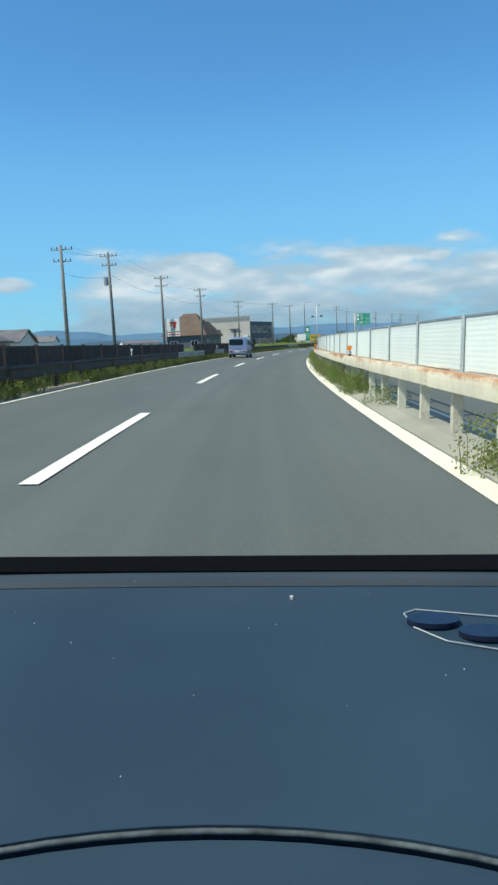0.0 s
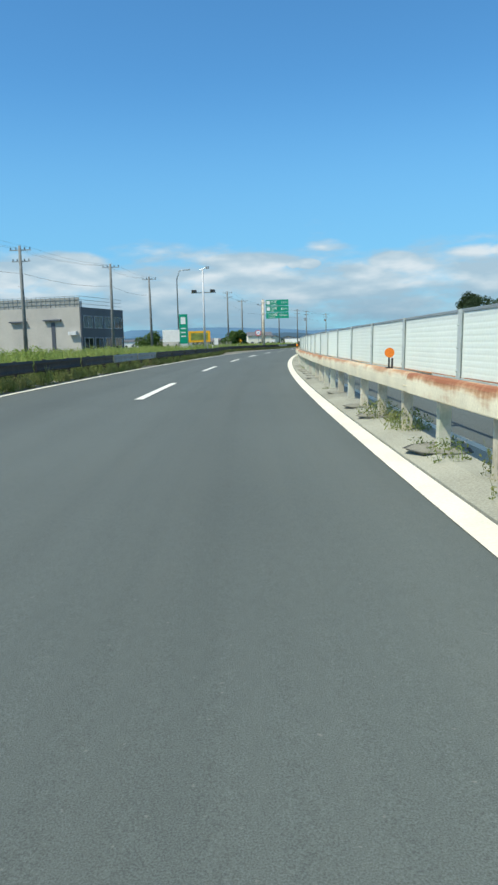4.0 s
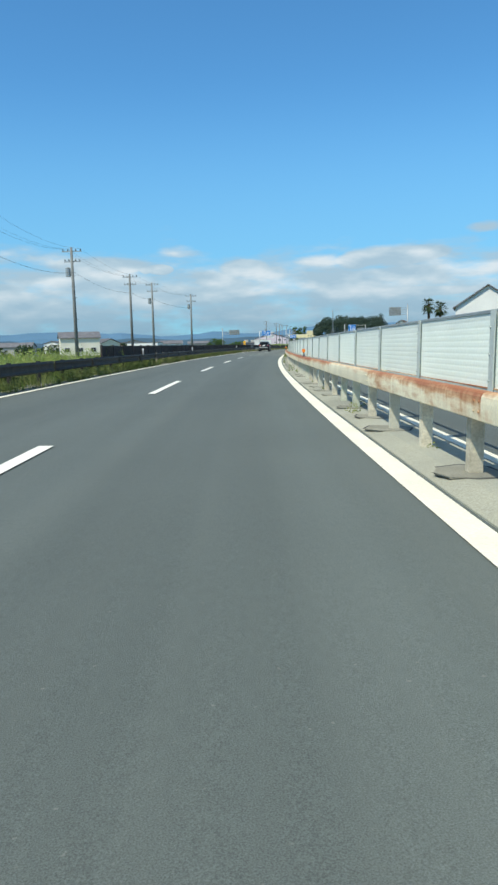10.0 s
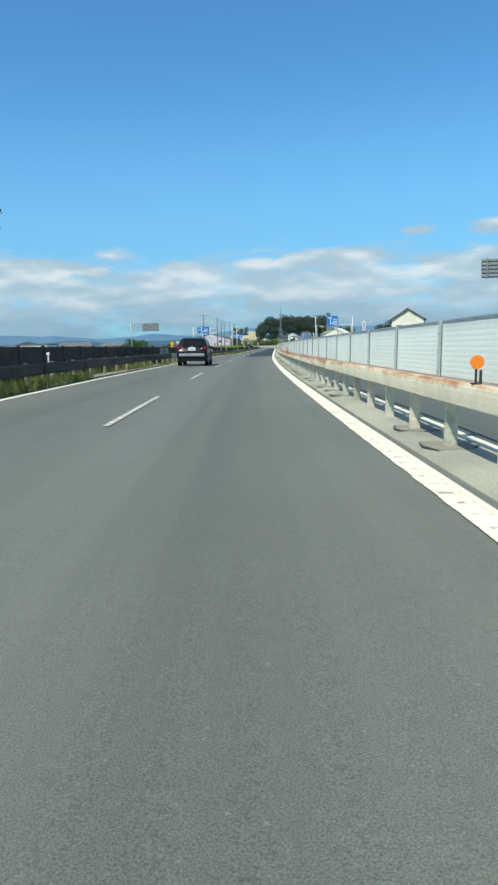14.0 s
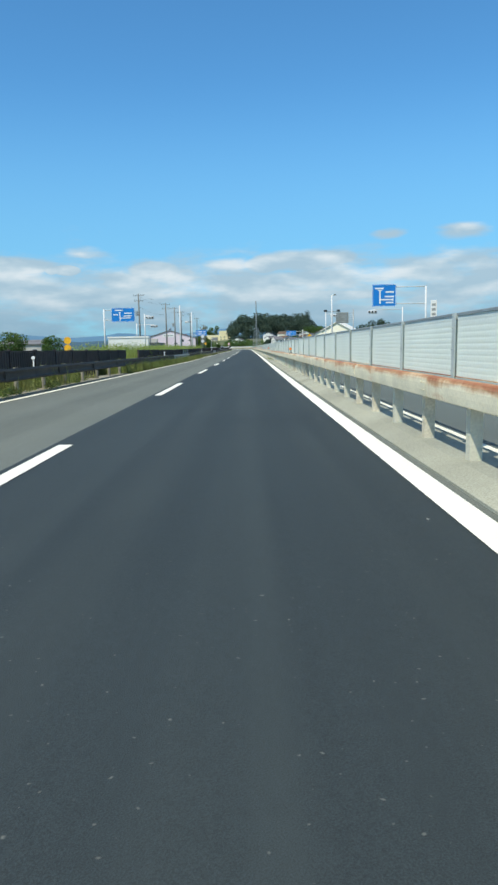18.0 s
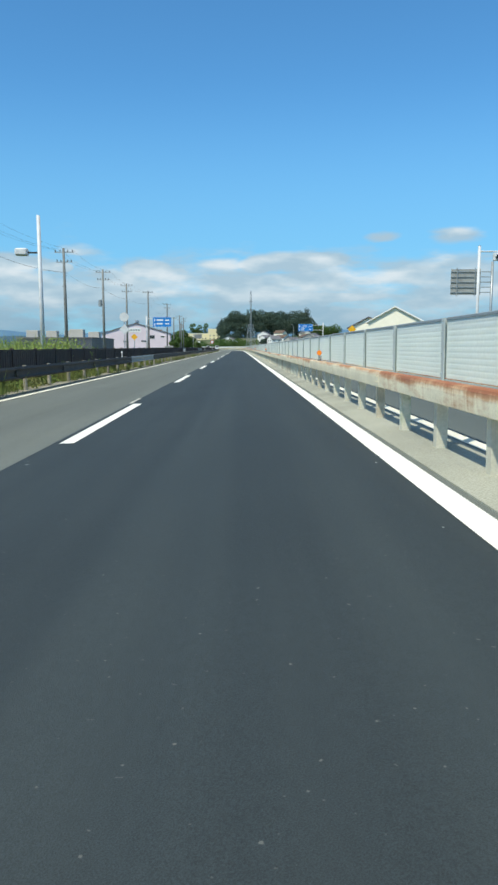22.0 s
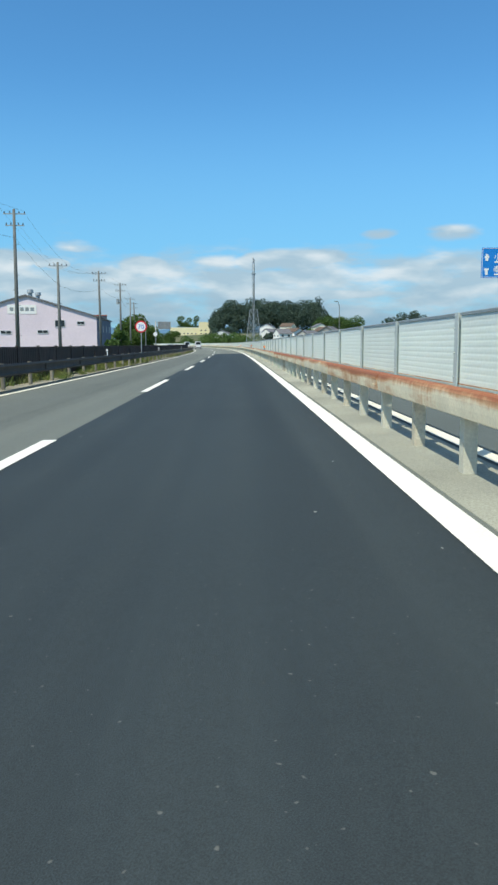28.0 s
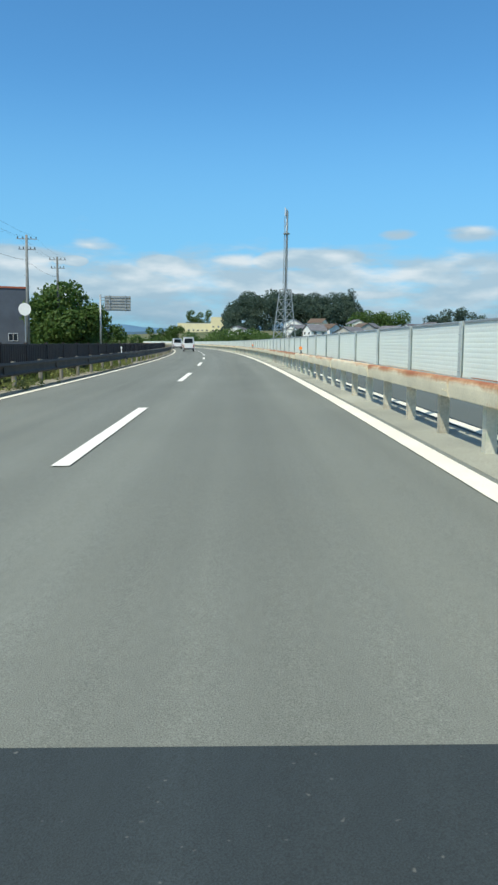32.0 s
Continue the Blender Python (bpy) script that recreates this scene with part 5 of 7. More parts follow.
def shop_sign():
    p = thing("shop_sign", place(84.5, -19.2), "white shop sign with red and green shapes on a pole", "shop sign")
    bm = bmesh.new()
    tube(bm, [(-0.9, 0, -0.3), (-0.9, 0, 4.9)], 0.14, 10)
    part("pole", bm, M_STEELW, p)
    bm = bmesh.new()
    box(bm, -0.65, 1.0, -0.15, 0.15, 3.2, 4.75)
    b = part("board", bm, M_WHITE, p, bevel=0.02)
    for x0, x1, z0, z1, mt in ((-0.3, 0.65, 4.2, 4.4, M_RED), (0.2, 0.5, 3.6, 4.2, M_RED), (-0.3, 0.1, 3.9, 4.1, M_ORANGE), (-0.1, 0.4, 3.4, 3.55, M_GREEN)):
        bm = bmesh.new()
        box(bm, x0, x1, -0.165, -0.15, z0, z1)
        part("shape", bm, mt, b)
    bm = bmesh.new()
    box(bm, -0.65, 1.0, -0.13, 0.13, 2.6, 3.05)
    q = part("lower_board", bm, M_WHITE, p)
    for k in range(3):
        bm = bmesh.new()
        box(bm, -0.5 + 0.5 * k, -0.1 + 0.5 * k, -0.142, -0.13, 2.75, 2.9)
        part("bar", bm, M_RED, q)


shop_sign()


def fuel_sign():
    p = thing("fuel_sign", place(150.0, -12.0), "tall green and white station sign beside a yellow board", "shop sign")
    bm = bmesh.new()
    box(bm, -0.42, 0.42, -0.12, 0.12, 0.0, 1.2)
    part("foot", bm, M_STEELW, p)
    bm = bmesh.new()
    box(bm, -0.42, 0.42, -0.14, 0.14, 1.2, 4.2)
    b = part("board", bm, M_GREEN, p)
    for z0, z1 in ((3.2, 3.9), (1.9, 2.0), (2.3, 2.4), (2.7, 2.8)):
        bm = bmesh.new()
        box(bm, -0.25, 0.25, -0.155, -0.14, z0, z1)
        part("shape", bm, M_WHITE, b)
    p = thing("yellow_board", place(147.0, -9.8), "yellow framed advertising board standing in the grass", "sign board")
    for x in (-0.8, 0.8):
        bm = bmesh.new()
        tube(bm, [(x, 0, 0), (x, 0, 1.5)], 0.04, 6)
        part("leg", bm, M_GALV, p)
    bm = bmesh.new()
    box(bm, -1.1, 1.1, -0.06, 0.06, 1.25, 2.35)
    b = part("frame", bm, M_YELLOW, p)
    bm = bmesh.new()
    box(bm, -0.85, 0.85, -0.072, -0.06, 1.45, 2.15)
    part("panel", bm, M_GRASSB, b, "yellow-green panel")


fuel_sign()
# ---------------------------------------------------------------- buildings
M_CREAM = mat("cream_wall", (0.88, 0.84, 0.69), (0.82, 0.78, 0.64), 0.6, 0.85, 0, 0.1, 20, 0.06)
M_PINK = mat("pale_lilac_wall", (0.74, 0.64, 0.70), (0.68, 0.585, 0.65), 0.25, 0.75, 0, 0.1, 6, 0.05)
M_PINKS = mat("blue_grey_cladding", (0.17, 0.20, 0.30), (0.14, 0.17, 0.26), 0.3, 0.6, 0.1, 0.1, 6, 0.08)
M_GREYW = mat("grey_render", (0.50, 0.48, 0.43), (0.42, 0.405, 0.37), 0.3, 0.85, 0, 0.1, 10, 0.07)
M_DARKW = mat("dark_facade", (0.10, 0.115, 0.14), (0.08, 0.09, 0.11), 0.4, 0.5, 0, 0.1, 10, 0.08)
M_WHITEW = mat("white_wall", (0.84, 0.84, 0.80), (0.77, 0.77, 0.74), 0.4, 0.8, 0, 0.1, 12, 0.05, 0.06)
M_ROOFB = mat("brown_roof", (0.15, 0.105, 0.075), (0.11, 0.08, 0.06), 0.7, 0.8, 0, 0.3, 6, 0.15)
M_ROOFG = mat("grey_roof", (0.17, 0.17, 0.18), (0.12, 0.12, 0.13), 0.7, 0.7, 0, 0.2, 6, 0.12, 0.2)
M_ROOFR = mat("red_roof", (0.42, 0.12, 0.07), (0.34, 0.10, 0.06), 0.7, 0.8, 0, 0.2, 6, 0.12)
M_YELW = mat("pale_yellow_wall", (0.82, 0.75, 0.48), (0.76, 0.69, 0.44), 0.2, 0.85, 0, 0.1, 6, 0.05)
M_BLUEW = mat("blue_wall", (0.10, 0.13, 0.28), (0.08, 0.11, 0.24), 0.3, 0.7, 0, 0.1, 8, 0.06)


def window_mesh(w, h):
    bm = bmesh.new()
    for x0, x1, z0, z1 in ((-w / 2, w / 2, -h / 2, -h / 2 + 0.07), (-w / 2, w / 2, h / 2 - 0.07, h / 2), (-w / 2, -w / 2 + 0.07, -h / 2 + 0.07, h / 2 - 0.07), (w / 2 - 0.07, w / 2, -h / 2 + 0.07, h / 2 - 0.07), (-0.03, 0.03, -h / 2 + 0.07, h / 2 - 0.07)):
        box(bm, x0, x1, -0.06, 0.05, z0, z1)
    return data(bm, "window_frame", M_STEELW)


def pane_mesh(w, h):
    bm = bmesh.new()
    box(bm, -w / 2 + 0.05, w / 2 - 0.05, -0.025, 0.02, -h / 2 + 0.05, h / 2 - 0.05)
    return data(bm, "pane", M_GLASS)


WINDOWS = {}


def window(b, x, y, z, w, h, yaw=0.0):
    """A framed window set on a wall of b; yaw 0 faces -y."""
    if (w, h) not in WINDOWS:
        WINDOWS[(w, h)] = window_mesh(w, h), pane_mesh(w, h)
    fr, pn = WINDOWS[(w, h)]
    o = part("window", fr, None, b, m=Matrix.Translation((x, y, z)) @ Matrix.Rotation(radians(yaw), 4, "Z"))
    part("pane", pn, None, o)


def gable(bm, w, d, z, rise, over=0.4, thick=0.18, along="y"):
    """A gable roof over a w by d house; its ridge runs along y or x."""
    if along == "y":
        prism(bm, [(-w / 2 - over, z - over * rise / (w / 2)), (0, z + rise), (w / 2 + over, z - over * rise / (w / 2)), (w / 2 + over, z + thick - over * rise / (w / 2)), (0, z + rise + thick), (-w / 2 - over, z + thick - over * rise / (w / 2))], -d / 2 - over, d / 2 + over)
    else:
        k = len(bm.verts)
        prism(bm, [(-d / 2 - over, z - over * rise / (d / 2)), (0, z + rise), (d / 2 + over, z - over * rise / (d / 2)), (d / 2 + over, z + thick - over * rise / (d / 2)), (0, z + rise + thick), (-d / 2 - over, z + thick - over * rise / (d / 2))], -w / 2 - over, w / 2 + over)
        for v in list(bm.verts)[k:]:
            v.co = Vector((v.co.y, -v.co.x, v.co.z))


def house(name, m, w, d, h, rise, wall, roof, label, along="y", storeys=2, group="", hip=False, category="house"):
    b = thing(name, m, label, category, group)
    bm = bmesh.new()
    if rise and not hip and along == "y":
        prism(bm, [(-w / 2, -0.6), (w / 2, -0.6), (w / 2, h), (0, h + rise - 0.02), (-w / 2, h)], -d / 2, d / 2)
    elif rise and not hip:
        prism(bm, [(-d / 2, -0.6), (d / 2, -0.6), (d / 2, h), (0, h + rise - 0.02), (-d / 2, h)], -w / 2, w / 2)
        for v in bm.verts:
            v.co = Vector((v.co.y, -v.co.x, v.co.z))
    else:
        box(bm, -w / 2, w / 2, -d / 2, d / 2, -0.6, h)
    part("wall", bm, wall, b)
    bm = bmesh.new()
    if hip:
        o, r = 0.5, max(0.0, (w - d) / 2 if w > d else 0.4)
        v = [bm.verts.new(c) for c in ((-w / 2 - o, -d / 2 - o, h), (w / 2 + o, -d / 2 - o, h), (w / 2 + o, d / 2 + o, h), (-w / 2 - o, d / 2 + o, h), (-r - 0.8, 0, h + rise), (r + 0.8, 0, h + rise))]
        for f in ((0, 1, 5, 4), (1, 2, 5), (2, 3, 4, 5), (3, 0, 4), (3, 2, 1, 0)):
            bm.faces.new([v[i] for i in f])
    elif rise:
        gable(bm, w, d, h + 0.02, rise, along=along)
    else:
        box(bm, -w / 2 - 0.1, w / 2 + 0.1, -d / 2 - 0.1, d / 2 + 0.1, h, h + 0.25)
    part("roof", bm, roof, b)
    for st in range(storeys):
        z = 1.5 + st * 2.7
        if z + 0.6 > h:
            break
        k = max(1, int(w // 3.2))
        for i in range(k):
            window(b, -w / 2 + w * (i + 0.5) / k, -d / 2 - 0.02, z, 1.3, 1.1)
        k = max(1, int(d // 3.6))
        for i in range(k):
            window(b, w / 2 + 0.02, -d / 2 + d * (i + 0.5) / k, z, 1.3, 1.1, 90)
            window(b, -w / 2 - 0.02, -d / 2 + d * (i + 0.5) / k, z, 1.3, 1.1, -90)
    return b


def spot(x, y, z, yaw):
    return Matrix.Translation((x, y, z)) @ Matrix.Rotation(radians(yaw), 4, "Z")


# grey two-storey hall with a fenced roof terrace
def grey_hall():
    b = thing("commercial_hall", spot(-8.35, 194.4, 0.0, -25), "grey rendered two-storey hall with a glazed end painted shade-dark and roof railing", "building")
    bm = bmesh.new()
    box(bm, -6.5, 9.3, -7.0, 7.0, -0.5, 7.0)
    part("wall", bm, M_GREYW, b)
    # glazed end away from the sun; its shade is put into the dark colour
    bm = bmesh.new()
    box(bm, 9.3, 9.5, -6.96, 6.96, -0.5, 7.0)
    w = part("glazed_end", bm, M_DARKW, b, "glazed end with its shade painted in as dark blue-grey")
    for k in range(4):
        for z in (2.0, 5.2):
            window(b, 9.53, -5.0 + k * 3.3, z - 0.3, 2.6, 1.8, 90)
    for x, z in ((-0.8, 5.0), (4.9, 5.1)):
        bm = bmesh.new()
        box(bm, x - 1.4, x + 1.4, -7.5, -7.0, z, z + 0.22)
        part("canopy", bm, M_DARKW, b)
    bm = bmesh.new()
    box(bm, 4.6, 5.2, -7.08, -7.0, 0.0, 4.9)
    part("door", bm, M_DARKW, b)
    bm = bmesh.new()
    box(bm, 7.6, 8.9, -7.6, -7.0, 3.0, 3.5)
    part("porch", bm, M_STEELW, b)
    for k in range(21):
        x = -6.4 + 15.7 * k / 20
        bm = bmesh.new()
        box(bm, x - 0.03, x + 0.03, -6.95, -6.89, 7.0, 8.6)
        part("roof_post", bm, M_CAP, b)
    bm = bmesh.new()
    for z in (7.5, 8.05, 8.57):
        box(bm, -6.4, 9.4, -6.95, -6.9, z - 0.025, z + 0.025)
        box(bm, 9.35, 9.4, -6.9, 6.7, z - 0.025, z + 0.025)
    part("roof_rail", bm, M_CAP, b)
    bm = bmesh.new()
    box(bm, -6.3, 9.3, -6.88, -6.85, 7.02, 8.4)
    part("rail_panel", bm, M_FENCEP, b)
    for x in (-1.0, 4.5):
        bm = bmesh.new()
        box(bm, x - 1.2, x + 1.2, -2.0, 0.5, 7.0, 8.3)
        part("air_unit", bm, M_GALV, b)


grey_hall()
house("brown_roofed_house", spot(-13.3, 127.0, 0.2, -12), 7.6, 8.6, 2.9, 4.0, M_DARKW, M_ROOFB, "house under a tall brown hipped roof", hip=True, storeys=1)
house("brown_roofed_house", spot(-11.6, 138.5, 0.0, -12), 5.0, 6.0, 3.4, 2.4, M_DARKW, M_ROOFB, "small annex under a dark brown roof", storeys=1)
for i, (x, y, w, d, h, rise) in enumerate(((-46, 118, 9, 8, 3.0, 1.8), (-40, 104, 8, 8, 3.2, 1.7), (-58, 150, 12, 8, 3.4, 1.6), (-66, 190, 10, 8, 4.5, 1.8), (-36, 80, 8, 7, 3.0, 1.6), (-75, 240, 12, 9, 5.0, 1.9), (-90, 300, 14, 9, 4, 1.6), (-60, 360, 18, 9, 4, 1.4))):
    house("low_house", spot(x, y, -0.2, 10 * i % 37 - 10), w, d, h, rise, M_WHITEW if i % 2 else M_GREYW, M_ROOFG if i % 3 else M_ROOFB, "low house with a tiled roof beyond the fence", along="x" if i % 2 else "y", storeys=1, group="houses beyond the fence")
house("white_shed", spot(-2.0, 217.0, 0, 15), 9, 6, 2.8, 0, M_WHITEW, M_WHITEW, "small white flat-roofed shed in the field", storeys=0, category="shed")

# lilac warehouse
def warehouse():
    b = thing("warehouse", spot(224.85, 652.0, 0.0, -23.0) @ Matrix.Translation((0, 13, 0)), "pale lilac gabled warehouse with blue-grey side cladding", "warehouse")
    w, d, h, peak = 23.3, 26.0, 5.7, 3.5
    bm = bmesh.new()
    prism(bm, [(-w / 2, -0.6), (w / 2, -0.6), (w / 2, h), (0, h + peak), (-w / 2, h)], -d / 2, d / 2)
    part("wall", bm, M_PINK, b)
    bm = bmesh.new()
    for k in range(52):
        y = -d / 2 + 0.15 + k * 0.5
        box(bm, w / 2, w / 2 + 0.06, y, y + 0.36, -0.4, h - 0.05)
    box(bm, w / 2, w / 2 + 0.03, -d / 2, d / 2, -0.4, h - 0.03)
    part("side_cladding", bm, M_PINKS, b, "blue-grey ribbed cladding")
    bm = bmesh.new()
    gable(bm, w, d, h + 0.02, peak, 0.35, 0.2)
    part("roof", bm, M_ROOFG, b)
    bm = bmesh.new()
    box(bm, -3.1, 1.7, -d / 2 - 0.06, -d / 2, 6.2, 7.7)
    s = part("sign", bm, M_WHITE, b, "white sign board")
    for k in range(5):
        bm = bmesh.new()
        box(bm, -2.7 + 0.85 * k, -2.1 + 0.85 * k, -d / 2 - 0.07, -d / 2 - 0.06, 6.65, 7.25)
        part("bar", bm, M_CAP, s)
    for x, z, ww, hh in ((5.5, 4.6, 1.7, 1.2), (9.0, 4.7, 1.3, 0.6), (-3.5, 3.1, 1.8, 0.6), (2.6, 3.2, 1.8, 0.6)):
        window(b, x, -d / 2 - 0.03, z, ww, hh)
    for k in range(4):
        window(b, w / 2 + 0.08, -9 + 6 * k, 3.9, 1.2, 1.2, 90)
    for x, y in ((0, -9.0), (0, -2)):
        bm = bmesh.new()
        tube(bm, [(x, y, h + peak), (x, y, h + peak + 0.7), (x, y, h + peak + 0.75), (x, y, h + peak + 1.3)], [0.35, 0.35, 0.6, 0.5], 12)
        part("roof_fan", bm, M_GALV, b)


warehouse()
# open storage shed with pale tanks on its flat roof
def storage_shed():
    b = house("storage_shed", place(590.0, -36.0, 0.0), 14, 24, 2.9, 0, M_DARKW, M_ROOFG, "low dark flat-roofed storage shed with pale roof units", storeys=0, category="shed")
    for x, y, w, h in ((-4.5, -9.5, 2.2, 1.3), (-1.0, -9.0, 2.0, 1.2), (3.6, -8.6, 2.6, 1.5), (0.5, 0.0, 2.4, 1.4), (4.4, 4.0, 2.2, 1.3)):
        bm = bmesh.new()
        box(bm, x - w / 2, x + w / 2, y - 1.0, y + 1.0, 3.16, 3.16 + h)
        part("roof_unit", bm, M_GREYW, b, "pale grey roof unit", bevel=0.04)
    return b


storage_shed()
house("blue_house", spot(243.0, 690.0, 0.0, -24), 9, 9, 6.4, 0, M_BLUEW, M_ROOFG, "dark blue flat-roofed house behind the fence", storeys=2)
house("red_trimmed_shop", spot(254.7, 716.0, 0.0, -12), 7.6, 10, 8.4, 0, M_DARKW, M_ROOFR, "dark shop building with a red roof edge", storeys=1, category="shop")
house("white_store", spot(141.0, 458.8, 0.0, -22), 6.6, 5, 3.0, 0, M_WHITEW, M_WHITEW, "long white flat-roofed store", storeys=0, category="store")
house("white_store", spot(96.0, 470.0, 0.0, -27), 12, 9, 3.2, 0, M_WHITEW, M_ROOFG, "long white flat-roofed store", storeys=0, category="store")
house("cream_house", spot(218.0, 506.7, 0.0, -46), 8.2, 11.0, 5.0, 2.2, M_CREAM, M_WHITEW, "cream gabled house with a pale roof edge beyond the opposite lanes", storeys=1)
house("cream_house", spot(225.0, 523.0, 0.0, -44), 7.0, 8.0, 4.6, 1.8, M_CREAM, M_ROOFG, "cream gabled house with a grey roof", storeys=2)
house("white_house", spot(108.0, 282.5, 0.0, -38), 9.2, 10, 6.2, 3.0, M_WHITEW, M_ROOFG, "white gabled house with a dark roof beyond the barrier", storeys=2)
house("cream_house", spot(163.5, 392.6, 0.0, -41), 6.6, 9.0, 5.9, 2.1, M_CREAM, M_ROOFB, "cream house under a brown gable roof beyond the barrier", storeys=2)
house("school", spot(448.0, 1094.0, 3.0, -24), 26, 12, 11.8, 0, M_YELW, M_WHITEW, "long pale yellow school block on the far rise", storeys=3, category="school")
house("school_tower", spot(463.6, 1084.0, 3.0, -24), 15, 10, 16.4, 0, M_YELW, M_WHITEW, "pale yellow stair block of the school", storeys=4, category="school")
r = random.Random(11)
for i in range(34):                                     # houses on the far slope
    x, y = 386 + r.random() * 165, 812 + r.random() * 100
    if (x - 300) * 0.42 + 700 > y + 120:
        continue
    z = -0.4 + 10.0 * math.exp(-(((x - 490) / 150) ** 2 + ((y - 1030) / 150) ** 2))
    house("hillside_house", spot(x, y, z, r.uniform(-20, 40)), r.uniform(7, 10), r.uniform(7, 9), r.uniform(4.5, 6.0), r.uniform(1.5, 2.4), r.choice((M_WHITEW, M_CREAM, M_WHITEW, M_GREYW)), r.choice((M_ROOFG, M_ROOFB, M_ROOFG, M_ROOFR)),
          "small house with a pitched roof below the wooded hill", along=r.choice("xy"), storeys=2, group="houses below the hill")
for x, y, yaw in ((512, 915, 10), (524, 905, -30), (541, 900, 25), (470, 926, -15), (452, 936, 35), (556, 890, 0), (430, 925, -40)):
    z = -0.4 + 10.0 * math.exp(-(((x - 490) / 150) ** 2 + ((y - 1030) / 150) ** 2))
    house("hillside_house", spot(x, y, z, yaw), 9, 8, 6.6, 2.2, r.choice((M_WHITEW, M_CREAM)), r.choice((M_ROOFG, M_ROOFB)), "pale two-storey house with a pitched roof below the wooded hill", storeys=2, group="houses below the hill")
for i in range(17):                                     # low town beyond the left fence
    s = 380 + i * 20 + r.uniform(-6, 6)
    n = -r.uniform(58, 150)
    house("town_house", place(s, n, -0.2, yaw=r.uniform(-25, 25)), r.uniform(7, 13), r.uniform(7, 10), r.uniform(3.0, 5.0), r.uniform(0.8, 2.0), r.choice((M_WHITEW, M_GREYW, M_WHITEW, M_CREAM)), r.choice((M_ROOFG, M_ROOFB, M_ROOFG)),
          "small town house with a pitched roof beyond the road", along=r.choice("xy"), storeys=1, group="town houses")


# lattice mast
def mast():
    p = thing("radio_mast", spot(315.8, 737.0, 0.0, 20), "grey lattice mast with a slim upper tube", "radio mast")
    z1 = 12.5
    half = lambda z: 1.9 - 1.05 * z / z1
    for a in (-1, 1):
        for b in (-1, 1):
            bm = bmesh.new()
            tube(bm, [(a * half(0), b * half(0), -0.3), (a * half(z1), b * half(z1), z1)], 0.11, 6)
            part("leg", bm, M_GALV, p)
    for k in range(6):
        za, zb = z1 * k / 6, z1 * (k + 1) / 6
        for (ax, ay), (bx, by) in (((-1, -1), (1, -1)), ((1, -1), (1, 1)), ((1, 1), (-1, 1)), ((-1, 1), (-1, -1))):
            bm = bmesh.new()
            tube(bm, [(ax * half(za), ay * half(za), za), (bx * half(zb), by * half(zb), zb)], 0.055, 5)
            tube(bm, [(bx * half(za), by * half(za), za), (ax * half(zb), ay * half(zb), zb)], 0.055, 5)
            tube(bm, [(ax * half(zb), ay * half(zb), zb), (bx * half(zb), by * half(zb), zb)], 0.055, 5)
            part("brace", bm, M_GALV, p)
    bm = bmesh.new()
    tube(bm, [(0, 0, z1 - 0.5), (0, 0, 22.5), (0, 0, 29.0)], [0.17, 0.15, 0.10], 10)
    part("tube", bm, M_GALV, p, smooth=True)
    for k in range(3):                                  # slim upper lattice round the tube
        c, d = math.cos(k * 2.094), math.sin(k * 2.094)
        bm = bmesh.new()
        tube(bm, [(0.52 * c, 0.52 * d, z1), (0.40 * c, 0.40 * d, 28.6)], 0.06, 6)
        part("upper_leg", bm, M_GALV, p)
    for k in range(9):
        za, zb = z1 + 1.78 * k, z1 + 1.78 * (k + 1)
        bm = bmesh.new()
        for j in range(3):
            t0, t1 = j * 2.094, (j + 1) * 2.094
            tube(bm, [(0.5 * math.cos(t0), 0.5 * math.sin(t0), za), (0.48 * math.cos(t1), 0.48 * math.sin(t1), zb)], 0.035, 5)
        part("upper_brace", bm, M_GALV, p)
    for z, w in ((12.5, 1.05), (24.0, 0.75)):
        bm = bmesh.new()
        disc(bm, (0, 0, z), w, 0.12, 16, "z")
        part("platform", bm, M_GALV, p)
    bm = bmesh.new()
    box(bm, -0.55, -0.35, -0.1, 0.1, 27.6, 29.2)
    part("antenna", bm, M_STEELW, p)


mast()

# ---------------------------------------------------------------- far ridges
def ridge(name, dist, az0, az1, height, seed, material, label):
    verts, faces = [], []
    k = 120
    for i in range(k + 1):
        az = az0 + (az1 - az0) * i / k
        d = aim(az, 0) * dist
        edge = min(1.0, i / 14, (k - i) / 14)
        hgt = dist * math.tan(radians(height)) * edge * (0.55 + 0.55 * noise.fractal(Vector((az * 0.11, seed, 0)), 1.0, 2.0, 4) + 0.25)
        verts += [(d.x, d.y, -12), (d.x * 1.02, d.y * 1.02, max(1.0, hgt) * 0.6), (d.x * 1.06, d.y * 1.06, max(2.0, hgt))]
    for i in range(k):
        for c in (0, 1):
            a = i * 3 + c
            faces.append((a, a + 3, a + 4, a + 1))
    ob = new(name, raw(name, verts, faces, material))
    tagged(ob, label, "mountains", "", "structure")


# distance haze is painted into both base colours, paler on the farther ridge
M_FAR = mat("far_hills_hazed", (0.052, 0.105, 0.150), (0.045, 0.092, 0.135), 0.002, 1.0, 0, 0, 0.01, 0.06)
M_FARB = mat("farther_hills_hazed", (0.095, 0.195, 0.300), (0.088, 0.185, 0.285), 0.002, 1.0, 0, 0, 0.01, 0.04)
ridge("backdrop", 3900, -40, 75, 1.55, 3.0, M_FARB, "mountain ridge on the horizon with blue haze painted in")
ridge("backdrop", 3000, -50, 70, 0.8, 9.0, M_FAR, "low hills on the horizon with blue haze painted in")
